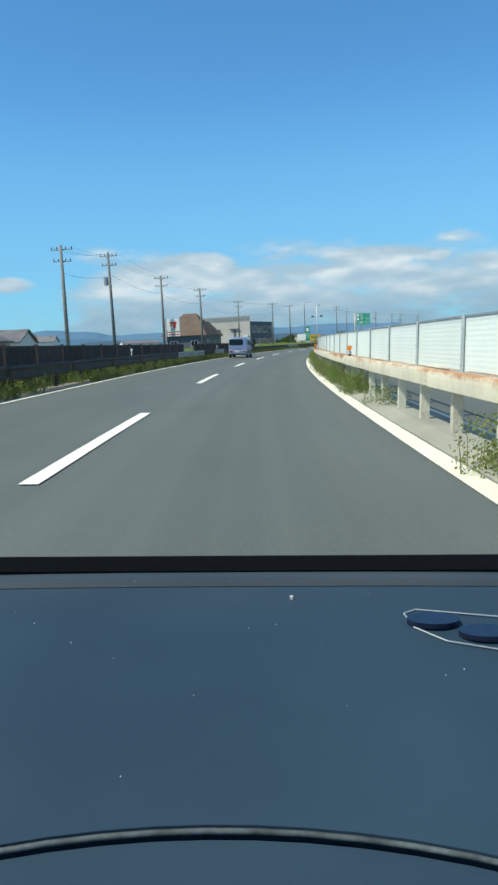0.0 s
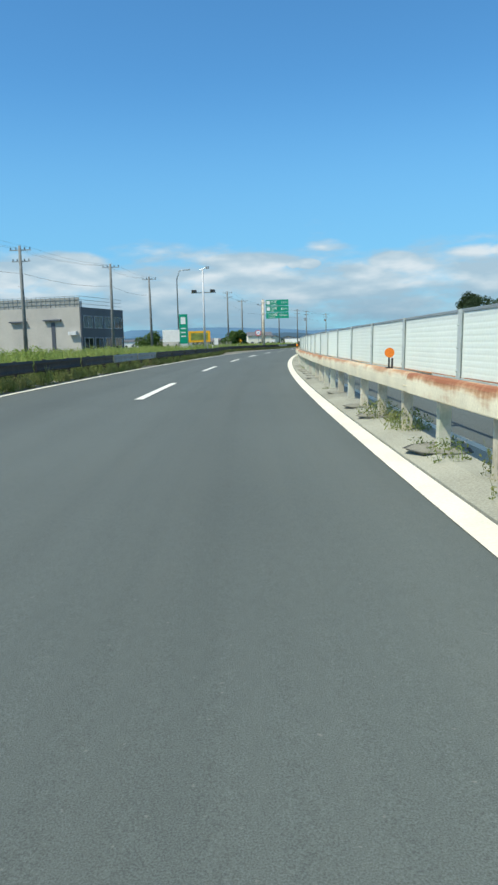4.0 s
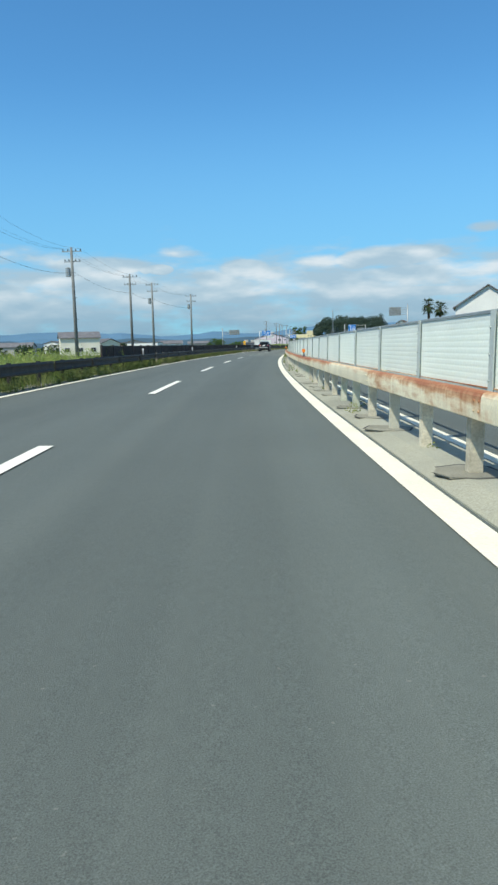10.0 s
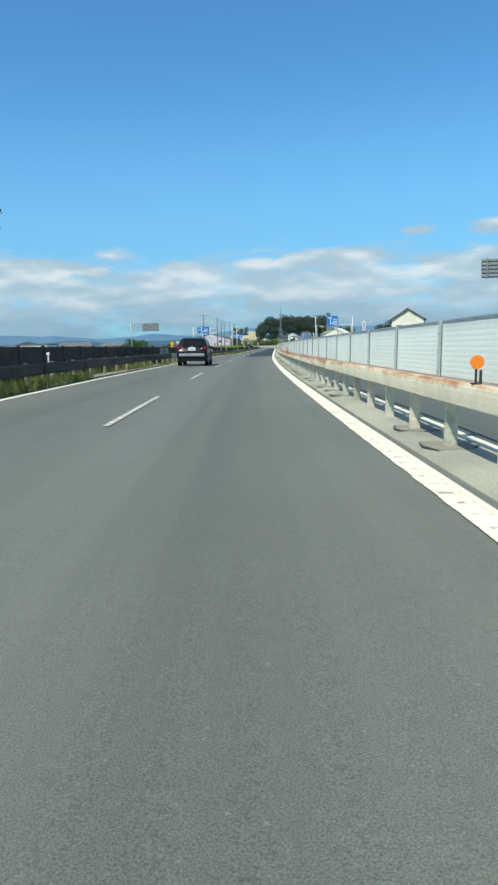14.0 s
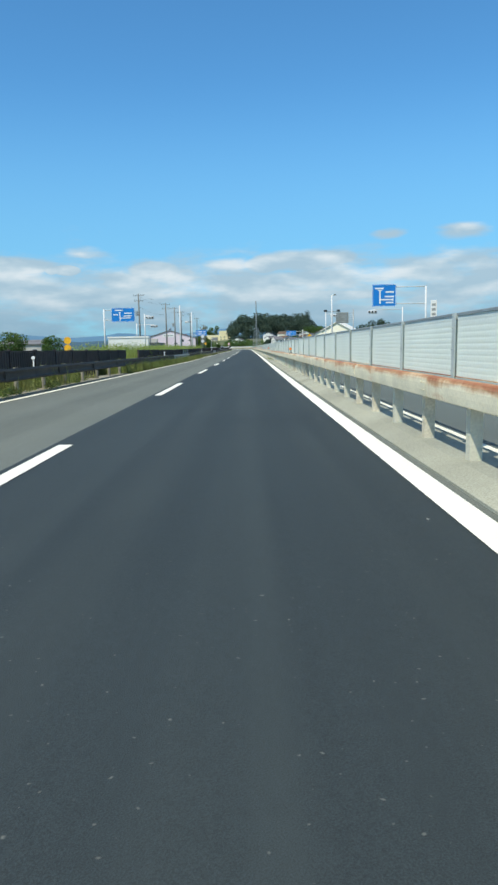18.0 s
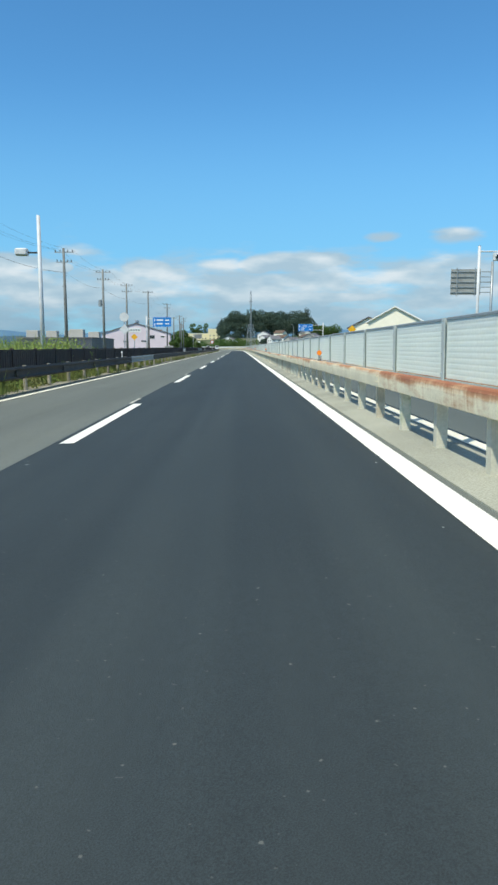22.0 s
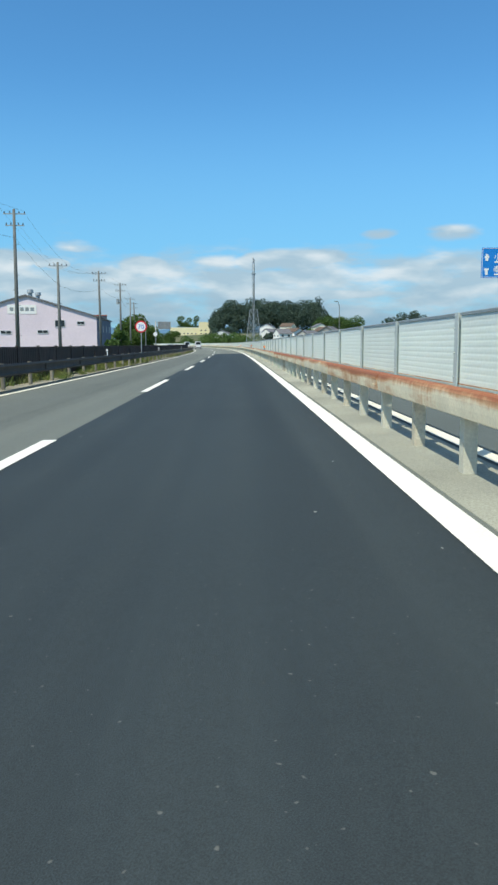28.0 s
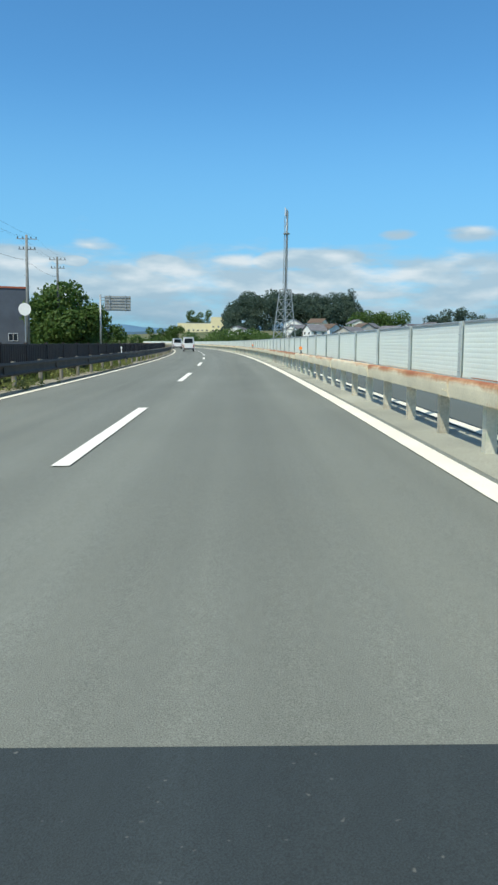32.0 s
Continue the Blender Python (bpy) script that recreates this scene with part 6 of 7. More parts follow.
# ---------------------------------------------------------------- plants
def blades(name, spots, material, label, height, width=0.03, count=14, spread=0.25, seed=1, category="weeds", lean=0.35):
    """Many tapered blades in tufts: one object of kind stuff. spots: (point, scale)."""
    g = np.random.RandomState(seed)
    c = np.repeat(np.array([tuple(p) for p, _ in spots]), count, axis=0)
    k = np.repeat(np.array([q for _, q in spots]), count)
    m = len(c)
    a, r = g.rand(m) * 2 * np.pi, np.sqrt(g.rand(m)) * spread * k
    base = c + np.stack([np.cos(a) * r, np.sin(a) * r, -0.03 * np.ones(m)], 1)
    t = g.rand(m) * 2 * np.pi
    side = np.stack([np.cos(t), np.sin(t), np.zeros(m)], 1) * (width * (0.6 + 0.8 * g.rand(m)) * np.sqrt(k))[:, None]
    hgt = height * k * (0.45 + 0.75 * g.rand(m))
    b = g.rand(m) * 2 * np.pi
    bend = np.stack([np.cos(b), np.sin(b), np.zeros(m)], 1) * (hgt * lean * (0.3 + g.rand(m)))[:, None]
    up = np.zeros((m, 3))
    up[:, 2] = hgt
    v = np.empty((m, 5, 3))
    v[:, 0], v[:, 1] = base - side, base + side
    v[:, 2], v[:, 3] = base + up * 0.6 + bend * 0.35 - side * 0.75, base + up * 0.6 + bend * 0.35 + side * 0.75
    v[:, 4] = base + up + bend
    i = np.arange(m)[:, None] * 5
    faces = np.concatenate([np.concatenate([i, i + 1, i + 3, i + 2], 1)]).tolist() + np.concatenate([i + 2, i + 3, i + 4], 1).tolist()
    ob = new(name, raw(name, v.reshape(-1, 3).tolist(), faces, material))
    return tagged(ob, label, category, "", "stuff")


def leafage(name, centres, material, parent, size=0.16, count=900, seed=1):
    """Leaf clumps: small folded quads in rough balls; centres: (point, radius)."""
    g = np.random.RandomState(seed)
    tot = sum(r ** 2 for _, r in centres)
    vs, fs = [], []
    off = 0
    for p, r in centres:
        m = max(12, int(count * r * r / tot))
        d = g.randn(m, 3)
        d /= np.linalg.norm(d, axis=1)[:, None]
        rad = r * (0.55 + 0.5 * g.rand(m) ** 0.6)
        c = np.array(tuple(p)) + d * rad[:, None] * np.array([1, 1, 0.85])
        nrm = d + 0.9 * g.randn(m, 3)
        nrm /= np.linalg.norm(nrm, axis=1)[:, None]
        a = np.cross(nrm, g.randn(m, 3))
        a /= np.linalg.norm(a, axis=1)[:, None] + 1e-9
        b = np.cross(nrm, a)
        s = (size * (0.6 + 0.8 * g.rand(m)))[:, None]
        v = np.stack([c - a * s, c - b * s * 0.6 + nrm * s * 0.15, c + a * s, c + b * s * 0.6 + nrm * s * 0.15], 1)
        vs.append(v.reshape(-1, 3))
        i = off + np.arange(m)[:, None] * 4
        fs.append(np.concatenate([i, i + 1, i + 2, i + 3], 1))
        off += m * 4
    me = raw(name, np.concatenate(vs).tolist(), np.concatenate(fs).tolist(), material)
    if parent is None:
        return new(name, me)
    return part(name, me, None, parent)


def tree(m, h, r, label, seed=1, material=M_LEAF, clumps=26, count=5000, size=0.2, trunk=0.25, low=0.3, group="roadside trees", name="tree"):
    t = thing(name, m, label, "tree", group)
    g = random.Random(seed)
    bm = bmesh.new()
    top = h * 0.62
    tube(bm, [(0, 0, -0.4), (0.05 * h * g.uniform(-1, 1), 0.03 * h, top * 0.5), (0.04 * h * g.uniform(-1, 1), 0, top)], [trunk, trunk * 0.75, trunk * 0.4], 9)
    tr = part("trunk", bm, M_BARK, t, smooth=True)
    centres = []
    for k in range(clumps):
        a, u = g.uniform(0, 2 * math.pi), g.random()
        z = h * (low + (1 - low) * u ** 0.9) - r * 0.28
        reach = r * math.sqrt(max(0.08, 1 - ((u - 0.42) / 0.62) ** 2)) * g.uniform(0.35, 0.85)
        c = Vector((math.cos(a) * reach, math.sin(a) * reach, z))
        centres.append((c, r * g.uniform(0.26, 0.42)))
        if k % 3 == 0:
            bm = bmesh.new()
            zs = min(top * 0.95, z * 0.7)
            tube(bm, [(0, 0, zs), (c.x * 0.5, c.y * 0.5, (zs + z) / 2 + 0.1), (c.x, c.y, z)], [trunk * 0.4, trunk * 0.25, trunk * 0.08], 6)
            part("limb", bm, M_BARK, tr)
    leafage("crown", centres, material, t, size, count, seed)
    return t


# big leafy tree beside the warehouse, trees across the road
tree(spot(258.3, 690.7, 0, 0), 8.0, 5.2, "broad green leafy tree beyond the fence", 3, M_LEAF, 40, 9000, 0.24)
tree(spot(263.0, 703.0, 0, 0), 6.0, 3.2, "green leafy tree beyond the fence", 4, M_LEAF, 22, 4000, 0.22)
for i, (s, n, h, r) in enumerate(((250, 29, 11.0, 5.0), (243, 33, 9.5, 4.5), (262, 36, 8.0, 4.0), (275, 44, 7.5, 4.0), (180, 34, 8.5, 4.2), (560, 60, 7, 4.0), (575, 66, 7, 4), (700, 62, 9, 5.5), (712, 70, 10, 6.0), (690, 78, 9, 5.5), (650, 95, 9, 5.0), (640, 105, 9, 5.0))):
    tree(place(s, n), h, r, "dense dark green tree beyond the opposite lanes", 20 + i, M_LEAFD if i < 8 else M_LEAF, 24, 3600, 0.24)
for i, (s, n, h, r) in enumerate(((205, -16, 3.6, 1.8), (240, -26, 4.2, 2.4), (176, -23, 3.4, 2.2), (588, -14.0, 3.2, 1.6), (476, -40, 4.5, 3), (520, -45, 5, 3), (640, -12.5, 2.6, 1.4), (760, -17, 5, 3), (775, -20, 6, 3.4), (800, -22, 6, 3.4), (830, -24, 5, 3), (850, -30, 5, 3), (880, -26, 5, 3), (905, -36, 6, 3.6))):
    tree(place(s, n), h, r, "rounded green bush beside the road", 50 + i, M_LEAF, 16, 2600, 0.17, 0.1, 0.12, "roadside bushes", "bush")


def palm(m, h, seed):
    t = thing("palm_tree", m, "tall palm tree with a ragged crown", "palm tree", "palms beyond the barrier")
    g = random.Random(seed)
    bm = bmesh.new()
    tube(bm, [(0, 0, -0.3), (0.1, 0, h * 0.5), (0.0, 0, h)], [0.24, 0.19, 0.17], 10)
    part("trunk", bm, M_BARK, t, smooth=True)
    for k in range(44):
        a, e = g.uniform(0, 2 * math.pi), g.uniform(-1.1, 1.2)
        bm = bmesh.new()
        L = g.uniform(1.0, 1.4)
        d = Vector((math.cos(a) * math.cos(e), math.sin(a) * math.cos(e), math.sin(e)))
        p0, p1 = Vector((0, 0, h)), Vector((0, 0, h)) + d * L * 0.55
        sidev = d.cross(Vector((0, 0, 1))).normalized()
        for q in range(13):
            u = (q - 6) / 6
            tip = p1 + d * L * 0.55 * (1 - 0.3 * abs(u)) + sidev * u * 0.55 - Vector((0, 0, 0.25 + 0.1 * abs(u)))
            bm.faces.new([bm.verts.new(c) for c in (p1 - sidev * 0.05, p1 + sidev * 0.05, tip)])
        tube(bm, [p0, p1], 0.02, 4)
        part("frond", bm, M_LEAFD, t)


tree(place(270.0, 27.5), 12.6, 3.6, "tall dense dark green tree beyond the opposite lanes", 77, M_LEAFD, 24, 4200, 0.24)
palm(place(297.0, 19.5), 6.4, 1)
palm(place(299.5, 21.5), 6.1, 2)

# wooded hill
def wooded_hill():
    t = thing("wooded_hill", spot(497, 1031, 7.0, 0), "low hill densely covered with dark green trees", "wood", "", "stuff")
    g = random.Random(8)
    d, e = Vector((0.869, -0.495, 0)), Vector((0.495, 0.869, 0))
    centres = []
    for k in range(260):
        u, v = g.uniform(-1, 1), g.uniform(-1, 0.8)
        top = 31 * (1 - abs(u + 0.42) ** 2.2 * 1.6) if u < -0.05 else 28 * (1 - max(0.0, u - 0.45) ** 2 * 1.9)
        c = d * (u * 48) + e * (v * 26)
        c.z = max(2.0, top * (1 - 0.35 * v * v)) * g.uniform(0.55, 1.0) - 2
        centres.append((c, g.uniform(3.6, 6.0)))
    for k in range(110):
        u = g.uniform(-0.75, 2.2)
        c = d * (u * 48) - e * g.uniform(26, 60)
        c.z = g.uniform(-8, 1)
        centres.append((c, g.uniform(3.0, 5.0)))
    for k in range(5):
        centres.append((d * (36 + g.uniform(-2, 2)) + Vector((0, 0, 21 + 2.2 * k)), 4.4 - 0.45 * k))
    for k in range(150):                                # the lower slope
        u = g.uniform(-0.72, 1.25)
        c = d * (u * 48) + e * g.uniform(-30, 0)
        c.z = g.uniform(-8, 12)
        centres.append((c, g.uniform(3.0, 5.0)))
    leafage("foliage", centres, M_HILL, t, 0.55, 120000, 5)


wooded_hill()
r = random.Random(21)
cs = [(Vector((491, 929, 0)) + Vector((0.80, -0.60, 0)) * r.uniform(-17, 17) + Vector((0.60, 0.80, 0)) * r.uniform(-6, 10) + Vector((0, 0, r.uniform(5, 17))), r.uniform(2.6, 4.4)) for i in range(46)]
tagged(leafage("tree_clump", cs, M_LEAF, None, 0.5, 9000, 41), "clump of bright green trees on the far slope", "trees", "", "stuff")
cs = [(Vector((385 + i * 2.2, 985 - i * 0.8, 0)) + Vector((r.uniform(-9, 9), r.uniform(-14, 14), r.uniform(-1, 2.2))), r.uniform(2.0, 3.4)) for i in range(40)]
tagged(leafage("tree_clump", cs, M_LEAF, None, 0.45, 8000, 43), "low green trees below the school", "trees", "", "stuff")
for x, y, w, lo, hi, num, material, label in ((386, 901, 7.0, 0, 9.0, 26, M_HILL, "dark green trees beside the school"),
                                              (397, 861, 5.0, 0, 7.4, 16, M_HILL, "dark green garden trees below the hill"),
                                              (410, 853, 4.0, 0, 7.6, 12, M_LEAF, "olive green garden trees below the hill"),
                                              (358, 918, 8.0, 0, 7.0, 22, M_LEAF, "green trees where the road bends"),
                                              (399, 976, 3.0, 0, 6.0, 8, M_HILL, "dark round tree before the school"),
                                              (409, 971, 2.6, 0, 5.0, 7, M_HILL, "dark round tree before the school"),
                                              (468, 1137, 9.0, 6, 25.0, 34, M_LEAF, "tall bright green trees behind the school")):
    cs = [(Vector((x, y, 0)) + Vector((0.91, -0.42, 0)) * r.uniform(-w, w) + Vector((0.42, 0.91, 0)) * r.uniform(-3, 3) + Vector((0, 0, lo + (hi - lo) * r.random())), r.uniform(1.6, 2.8)) for i in range(num)]
    tagged(leafage("tree_clump", cs, material, None, 0.4, num * 210, 47), label, "trees", "", "stuff")
cs = [(Vector((345 + i * 1.3, 846 + i * 1.4, 0)) + Vector((r.uniform(-10, 10), r.uniform(-10, 10), r.uniform(0, 4.6))), r.uniform(2.2, 3.8)) for i in range(70)]
tagged(leafage("tree_clump", cs, M_LEAF, None, 0.4, 14000, 45), "row of leafy green trees where the road bends", "trees", "", "stuff")
cs = []
for i in range(90):
    u = r.uniform(-1, 1)
    cs.append((Vector((627, 1018, 0)) + Vector((0.74, -0.67, 0)) * u * 24 + Vector((0.67, 0.74, 0)) * r.uniform(-8, 12) + Vector((0, 0, r.uniform(0.1, 1.0) * (27 - 9 * u * u))), r.uniform(3.0, 5.0)))
tagged(leafage("tree_clump", cs, M_HILL, None, 0.7, 12000, 42), "dark wooded knoll beyond the town", "trees", "", "stuff")
cs = [(at(560 + i * 9.0, 60 + r.uniform(0, 30) + max(0, i - 20) * 2.0, r.uniform(1.0, 3.2)), r.uniform(2.4, 4.2)) for i in range(44)]
cs += [(at(700 + i * 6.0, -26 - r.uniform(0, 40), r.uniform(0.6, 2.4)), r.uniform(2.0, 3.6)) for i in range(44)]
cs += [(at(940, -20 + i * 3.0, r.uniform(0.0, 2.0)), r.uniform(1.8, 3.0)) for i in range(30)]
tagged(leafage("tree_belt", cs, M_LEAF, None, 0.5, 30000, 6), "belt of mixed green trees far along the road", "trees", "", "stuff")
cs = [(at(250 + r.uniform(0, 460), -r.uniform(70, 220), r.uniform(0.2, 1.8)), r.uniform(1.5, 3.2)) for i in range(120)]
cs += [(at(r.uniform(60, 240), -r.uniform(45, 160), r.uniform(0.0, 1.0)), r.uniform(1.2, 2.2)) for i in range(60)]
tagged(leafage("hedgerow", cs, M_LEAFD, None, 0.42, 20000, 7), "scattered hedges and trees in the fields", "trees", "", "stuff")

# weeds
def scatter(s0, s1, n0, n1, per_m, seed, lo=0.6, hi=1.3, gaps=0.0):
    g = random.Random(seed)
    out = []
    for _ in range(int((s1 - s0) * per_m)):
        s = g.uniform(s0, s1)
        if gaps and noise.noise(Vector((s * 0.12, seed, 0))) < gaps:
            continue
        n = g.uniform(n0, n1)
        out.append((at(s, n - layby(s) if n < -7 else n), g.uniform(lo, hi)))
    return out


def herbs(name, spots, material, label, r, size, per, seed, category="weeds"):
    """Low leafy clumps of small leaves."""
    ob = leafage(name, [(p + Vector((0, 0, r * k * 0.6)), r * k) for p, k in spots], material, None, size, per * len(spots), seed)
    return tagged(ob, label, category, "", "stuff")


blades("verge_weeds", scatter(-10, 800, -8.2, -7.5, 6, 1, 0.5, 1.3, -0.12), M_GRASS, "rough weeds growing under the verge guardrail", 0.36, 0.009, 16, 0.22, 1)
blades("verge_weeds", scatter(-10, 235, -9.0, -7.4, 9, 2, 0.6, 1.4), M_GRASS, "tall weeds along the fence and guardrail", 0.45, 0.010, 16, 0.3, 2)
herbs("verge_herbs", scatter(-10, 235, -8.9, -7.5, 3.5, 12, 0.6, 1.5), M_GRASS, "leafy low weeds along the guardrail", 0.28, 0.03, 80, 12)
blades("field_weeds", scatter(80, 231, -22, -8.5, 30, 3, 0.7, 1.3), M_GRASSB, "bright green tall weeds covering the roadside bank", 0.85, 0.012, 14, 0.4, 3)
herbs("field_herbs", scatter(80, 231, -20, -8.6, 9, 13, 0.6, 1.25), M_GRASSB, "leafy bright green weeds covering the roadside bank", 0.62, 0.045, 150, 13)
blades("field_weeds", scatter(403, 478, -13, -8.8, 14, 4, 0.8, 1.4), M_GRASSB, "bright green weeds growing over the fence", 1.25, 0.012, 14, 0.4, 4)
herbs("field_herbs", scatter(403, 478, -13.5, -9.0, 4.0, 14, 0.7, 1.35, -0.15), M_GRASSB, "leafy shrubs growing over the fence", 0.85, 0.055, 260, 14)
blades("verge_weeds", scatter(355, 470, -8.2, -7.35, 10, 5, 0.6, 1.7, -0.1), M_GRASS, "dry tufts beside the guardrail", 0.45, 0.008, 18, 0.2, 5)
herbs("verge_herbs", scatter(235, 800, -8.1, -7.45, 2.6, 31, 0.4, 1.2, -0.15), M_GRASS, "leafy dry weeds under the verge guardrail", 0.22, 0.045, 40, 31)
herbs("bank_shrubs", scatter(-12, 240, -8.15, -7.6, 3.4, 44, 0.7, 1.3), M_LEAFD, "dense dark shrubs growing behind the verge guardrail", 0.30, 0.035, 120, 44)
blades("verge_weeds", scatter(392, 446, -7.28, -6.98, 7, 61, 0.6, 1.5), M_GRASS, "pale grass tufts growing over the gutter", 0.42, 0.007, 26, 0.14, 61)
herbs("verge_herbs", scatter(392, 446, -7.3, -7.0, 3, 62, 0.6, 1.4), M_GRASS, "leafy tufts growing over the gutter", 0.16, 0.03, 60, 62)
blades("gutter_weeds", scatter(-12, 300, -7.40, -7.02, 5.5, 71, 0.5, 1.4, -0.2), M_GRASS, "dry grass growing over the gutter below the guardrail", 0.30, 0.007, 22, 0.14, 71)
herbs("gutter_herbs", scatter(-12, 300, -7.45, -7.05, 4.5, 72, 0.5, 1.5, -0.25), M_GRASS, "leafy weeds growing over the gutter below the guardrail", 0.17, 0.028, 70, 72)
herbs("gutter_flowers", scatter(205, 300, -7.5, -7.1, 1.5, 73, 0.5, 1.2), M_POSTB, "pale seed heads among the gutter weeds", 0.14, 0.012, 26, 73)
herbs("gutter_herbs", scatter(300, 700, -7.45, -7.15, 1.6, 74, 0.4, 1.2, -0.05), M_GRASS, "sparse weeds growing over the gutter below the guardrail", 0.15, 0.028, 60, 74)
MED = (scatter(-8, 62, 0.3, 0.62, 3.6, 6, 0.7, 2.3, -0.08) + scatter(79, 88, 0.4, 0.9, 2.2, 7, 0.6, 1.5) + scatter(260, 273, 0.40, 0.8, 2.2, 8, 0.7, 1.7, 0.0)
       + scatter(90, 262, 0.3, 0.95, 0.35, 9, 0.3, 0.9) + scatter(410, 425, 0.35, 0.7, 0.6, 10, 0.4, 0.9))
blades("median_weeds", MED, M_GRASS, "thin weeds growing through the cracked median", 0.26, 0.004, 14, 0.16, 6)
herbs("median_herbs", MED, M_GRASS, "leafy weeds growing through the cracked median", 0.17, 0.016, 300, 16)

def plastic_scrap(s, n):
    """A crumpled sheet of blue plastic."""
    g = random.Random(7)
    bm = bmesh.new()
    grid = [[bm.verts.new((-0.10 + 0.04 * i + g.uniform(-0.015, 0.015), -0.2 + 0.05 * j + g.uniform(-0.02, 0.02), 0.02 + g.uniform(0.0, 0.07))) for i in range(6)] for j in range(9)]
    for j in range(8):
        for i in range(5):
            bm.faces.new((grid[j][i], grid[j][i + 1], grid[j + 1][i + 1], grid[j + 1][i]))
    bmesh.ops.solidify(bm, geom=bm.faces[:], thickness=0.006)
    ob = new("plastic_scrap", data(bm, "plastic_scrap", mat("blue_plastic", (0.10, 0.20, 0.55), (0.16, 0.27, 0.60), 8, 0.4, 0, 0.1)))
    ob.matrix_basis = place(s, n, 0.035 + swell(s), yaw=20)
    tagged(ob, "crumpled scrap of blue plastic lying on the median", "litter")


plastic_scrap(39.6, 0.46)
# ---------------------------------------------------------------- vehicles
def paint(name, c, metal=0.35, rough=0.28):
    m = mat(name, c, tuple(v * 0.92 for v in c), 1.5, rough, metal, 0.0, 30, 0.03)
    m.node_tree.nodes["Principled BSDF"].inputs["Coat Weight"].default_value = 0.6
    return m


M_VANB = paint("silver_blue_paint", (0.27, 0.325, 0.45))
M_SUVB = paint("black_car_paint", (0.004, 0.006, 0.011), 0.0, 0.32)
M_SUVB.node_tree.nodes["Principled BSDF"].inputs["Coat Weight"].default_value = 0.15
M_WHITEP = paint("white_car_paint", (0.75, 0.76, 0.76), 0.0)


def wheel(car, x, y, r, w, name="wheel"):
    bm = bmesh.new()
    tube(bm, [(x - w / 2, y, r), (x - w * 0.42, y, r), (x + w * 0.42, y, r), (x + w / 2, y, r)], [r * 0.93, r, r, r * 0.93], 22)
    t = part(name, bm, M_TYRE, car, "black tyre", smooth=False)
    side = math.copysign(1, x)
    bm = bmesh.new()
    disc(bm, (x + side * w * 0.5, y, r), r * 0.62, 0.02, 20, "x")
    for k in range(5):
        a = 2 * math.pi * k / 5
        c = Vector((x + side * (w * 0.5 + 0.014), y + math.cos(a) * r * 0.33, r + math.sin(a) * r * 0.33))
        tube(bm, [c - Vector((0, math.cos(a), math.sin(a))) * r * 0.25, c + Vector((0, math.cos(a), math.sin(a))) * r * 0.25], 0.025, 5)
    part("rim", bm, M_RIM, t)


def hull(outline, w, belt, top, pinch, rows=4):
    """A car body: a (y, z) side outline, drawn in towards the roof above the belt line and rounded in plan."""
    bm = bmesh.new()
    half = w / 2
    fine, n = [], len(outline)
    for i in range(n):                                  # a smooth line through the outline's corners
        p = [Vector(outline[(i + k) % n]) for k in (-1, 0, 1, 2)]
        for t in (0.0, 0.33, 0.67):
            q = 0.5 * (2 * p[1] + (p[2] - p[0]) * t + (2 * p[0] - 5 * p[1] + 4 * p[2] - p[3]) * t * t + (3 * p[1] - p[0] - 3 * p[2] + p[3]) * t ** 3)
            lin = p[1].lerp(p[2], t)
            fine.append(tuple(lin.lerp(q, 0.7)))
    outline = fine
    ys = [p[0] for p in outline]
    y0, y1 = min(ys), max(ys)
    cols = [-1.0, -0.985, -0.94, -0.82, -0.5, 0.0, 0.5, 0.82, 0.94, 0.985, 1.0]
    rings = []
    for c in cols:
        ring = []
        for y, z in outline:
            k = max(0.0, (z - belt) / (top - belt))
            e = 1.0 - 0.012 * abs(c) ** 2 - 0.05 * abs(c) ** 14
            yy = (y0 + y1) / 2 + (y - (y0 + y1) / 2) * e
            zz = z if z < belt else z - 0.07 * k * abs(c) ** 10
            ring.append(bm.verts.new((c * half * (1 - pinch * k - 0.025 * (z < 0.5)), yy, zz)))
        rings.append(ring)
    n = len(outline)
    for a, b in zip(rings, rings[1:]):
        for k in range(n):
            bm.faces.new((a[k], a[(k + 1) % n], b[(k + 1) % n], b[k]))
    bm.faces.new(rings[0])
    bm.faces.new(list(reversed(rings[-1])))
    return bm


def quadpane(car, pts, name, material, parent=None, label=""):
    bm = bmesh.new()
    a = [bm.verts.new(p) for p in pts]
    bm.faces.new(a)
    r = bmesh.ops.solidify(bm, geom=bm.faces[:], thickness=0.012)
    return part(name, bm, material, parent or car, label)


def roundpane(car, pts, f, name, material):
    """A pane with rounded corners; f is the share of each edge that the rounding takes."""
    p = [Vector(c) for c in pts]
    loop = []
    for i in range(4):
        c, a, b = p[i], p[i - 1], p[(i + 1) % 4]
        r = f * min((a - c).length, (b - c).length)
        u, v = c + (a - c).normalized() * r, c + (b - c).normalized() * r
        for k in range(6):
            t = k / 5
            loop.append(u * (1 - t) ** 2 + c * 2 * t * (1 - t) + v * t * t)
    return quadpane(car, loop, name, material)


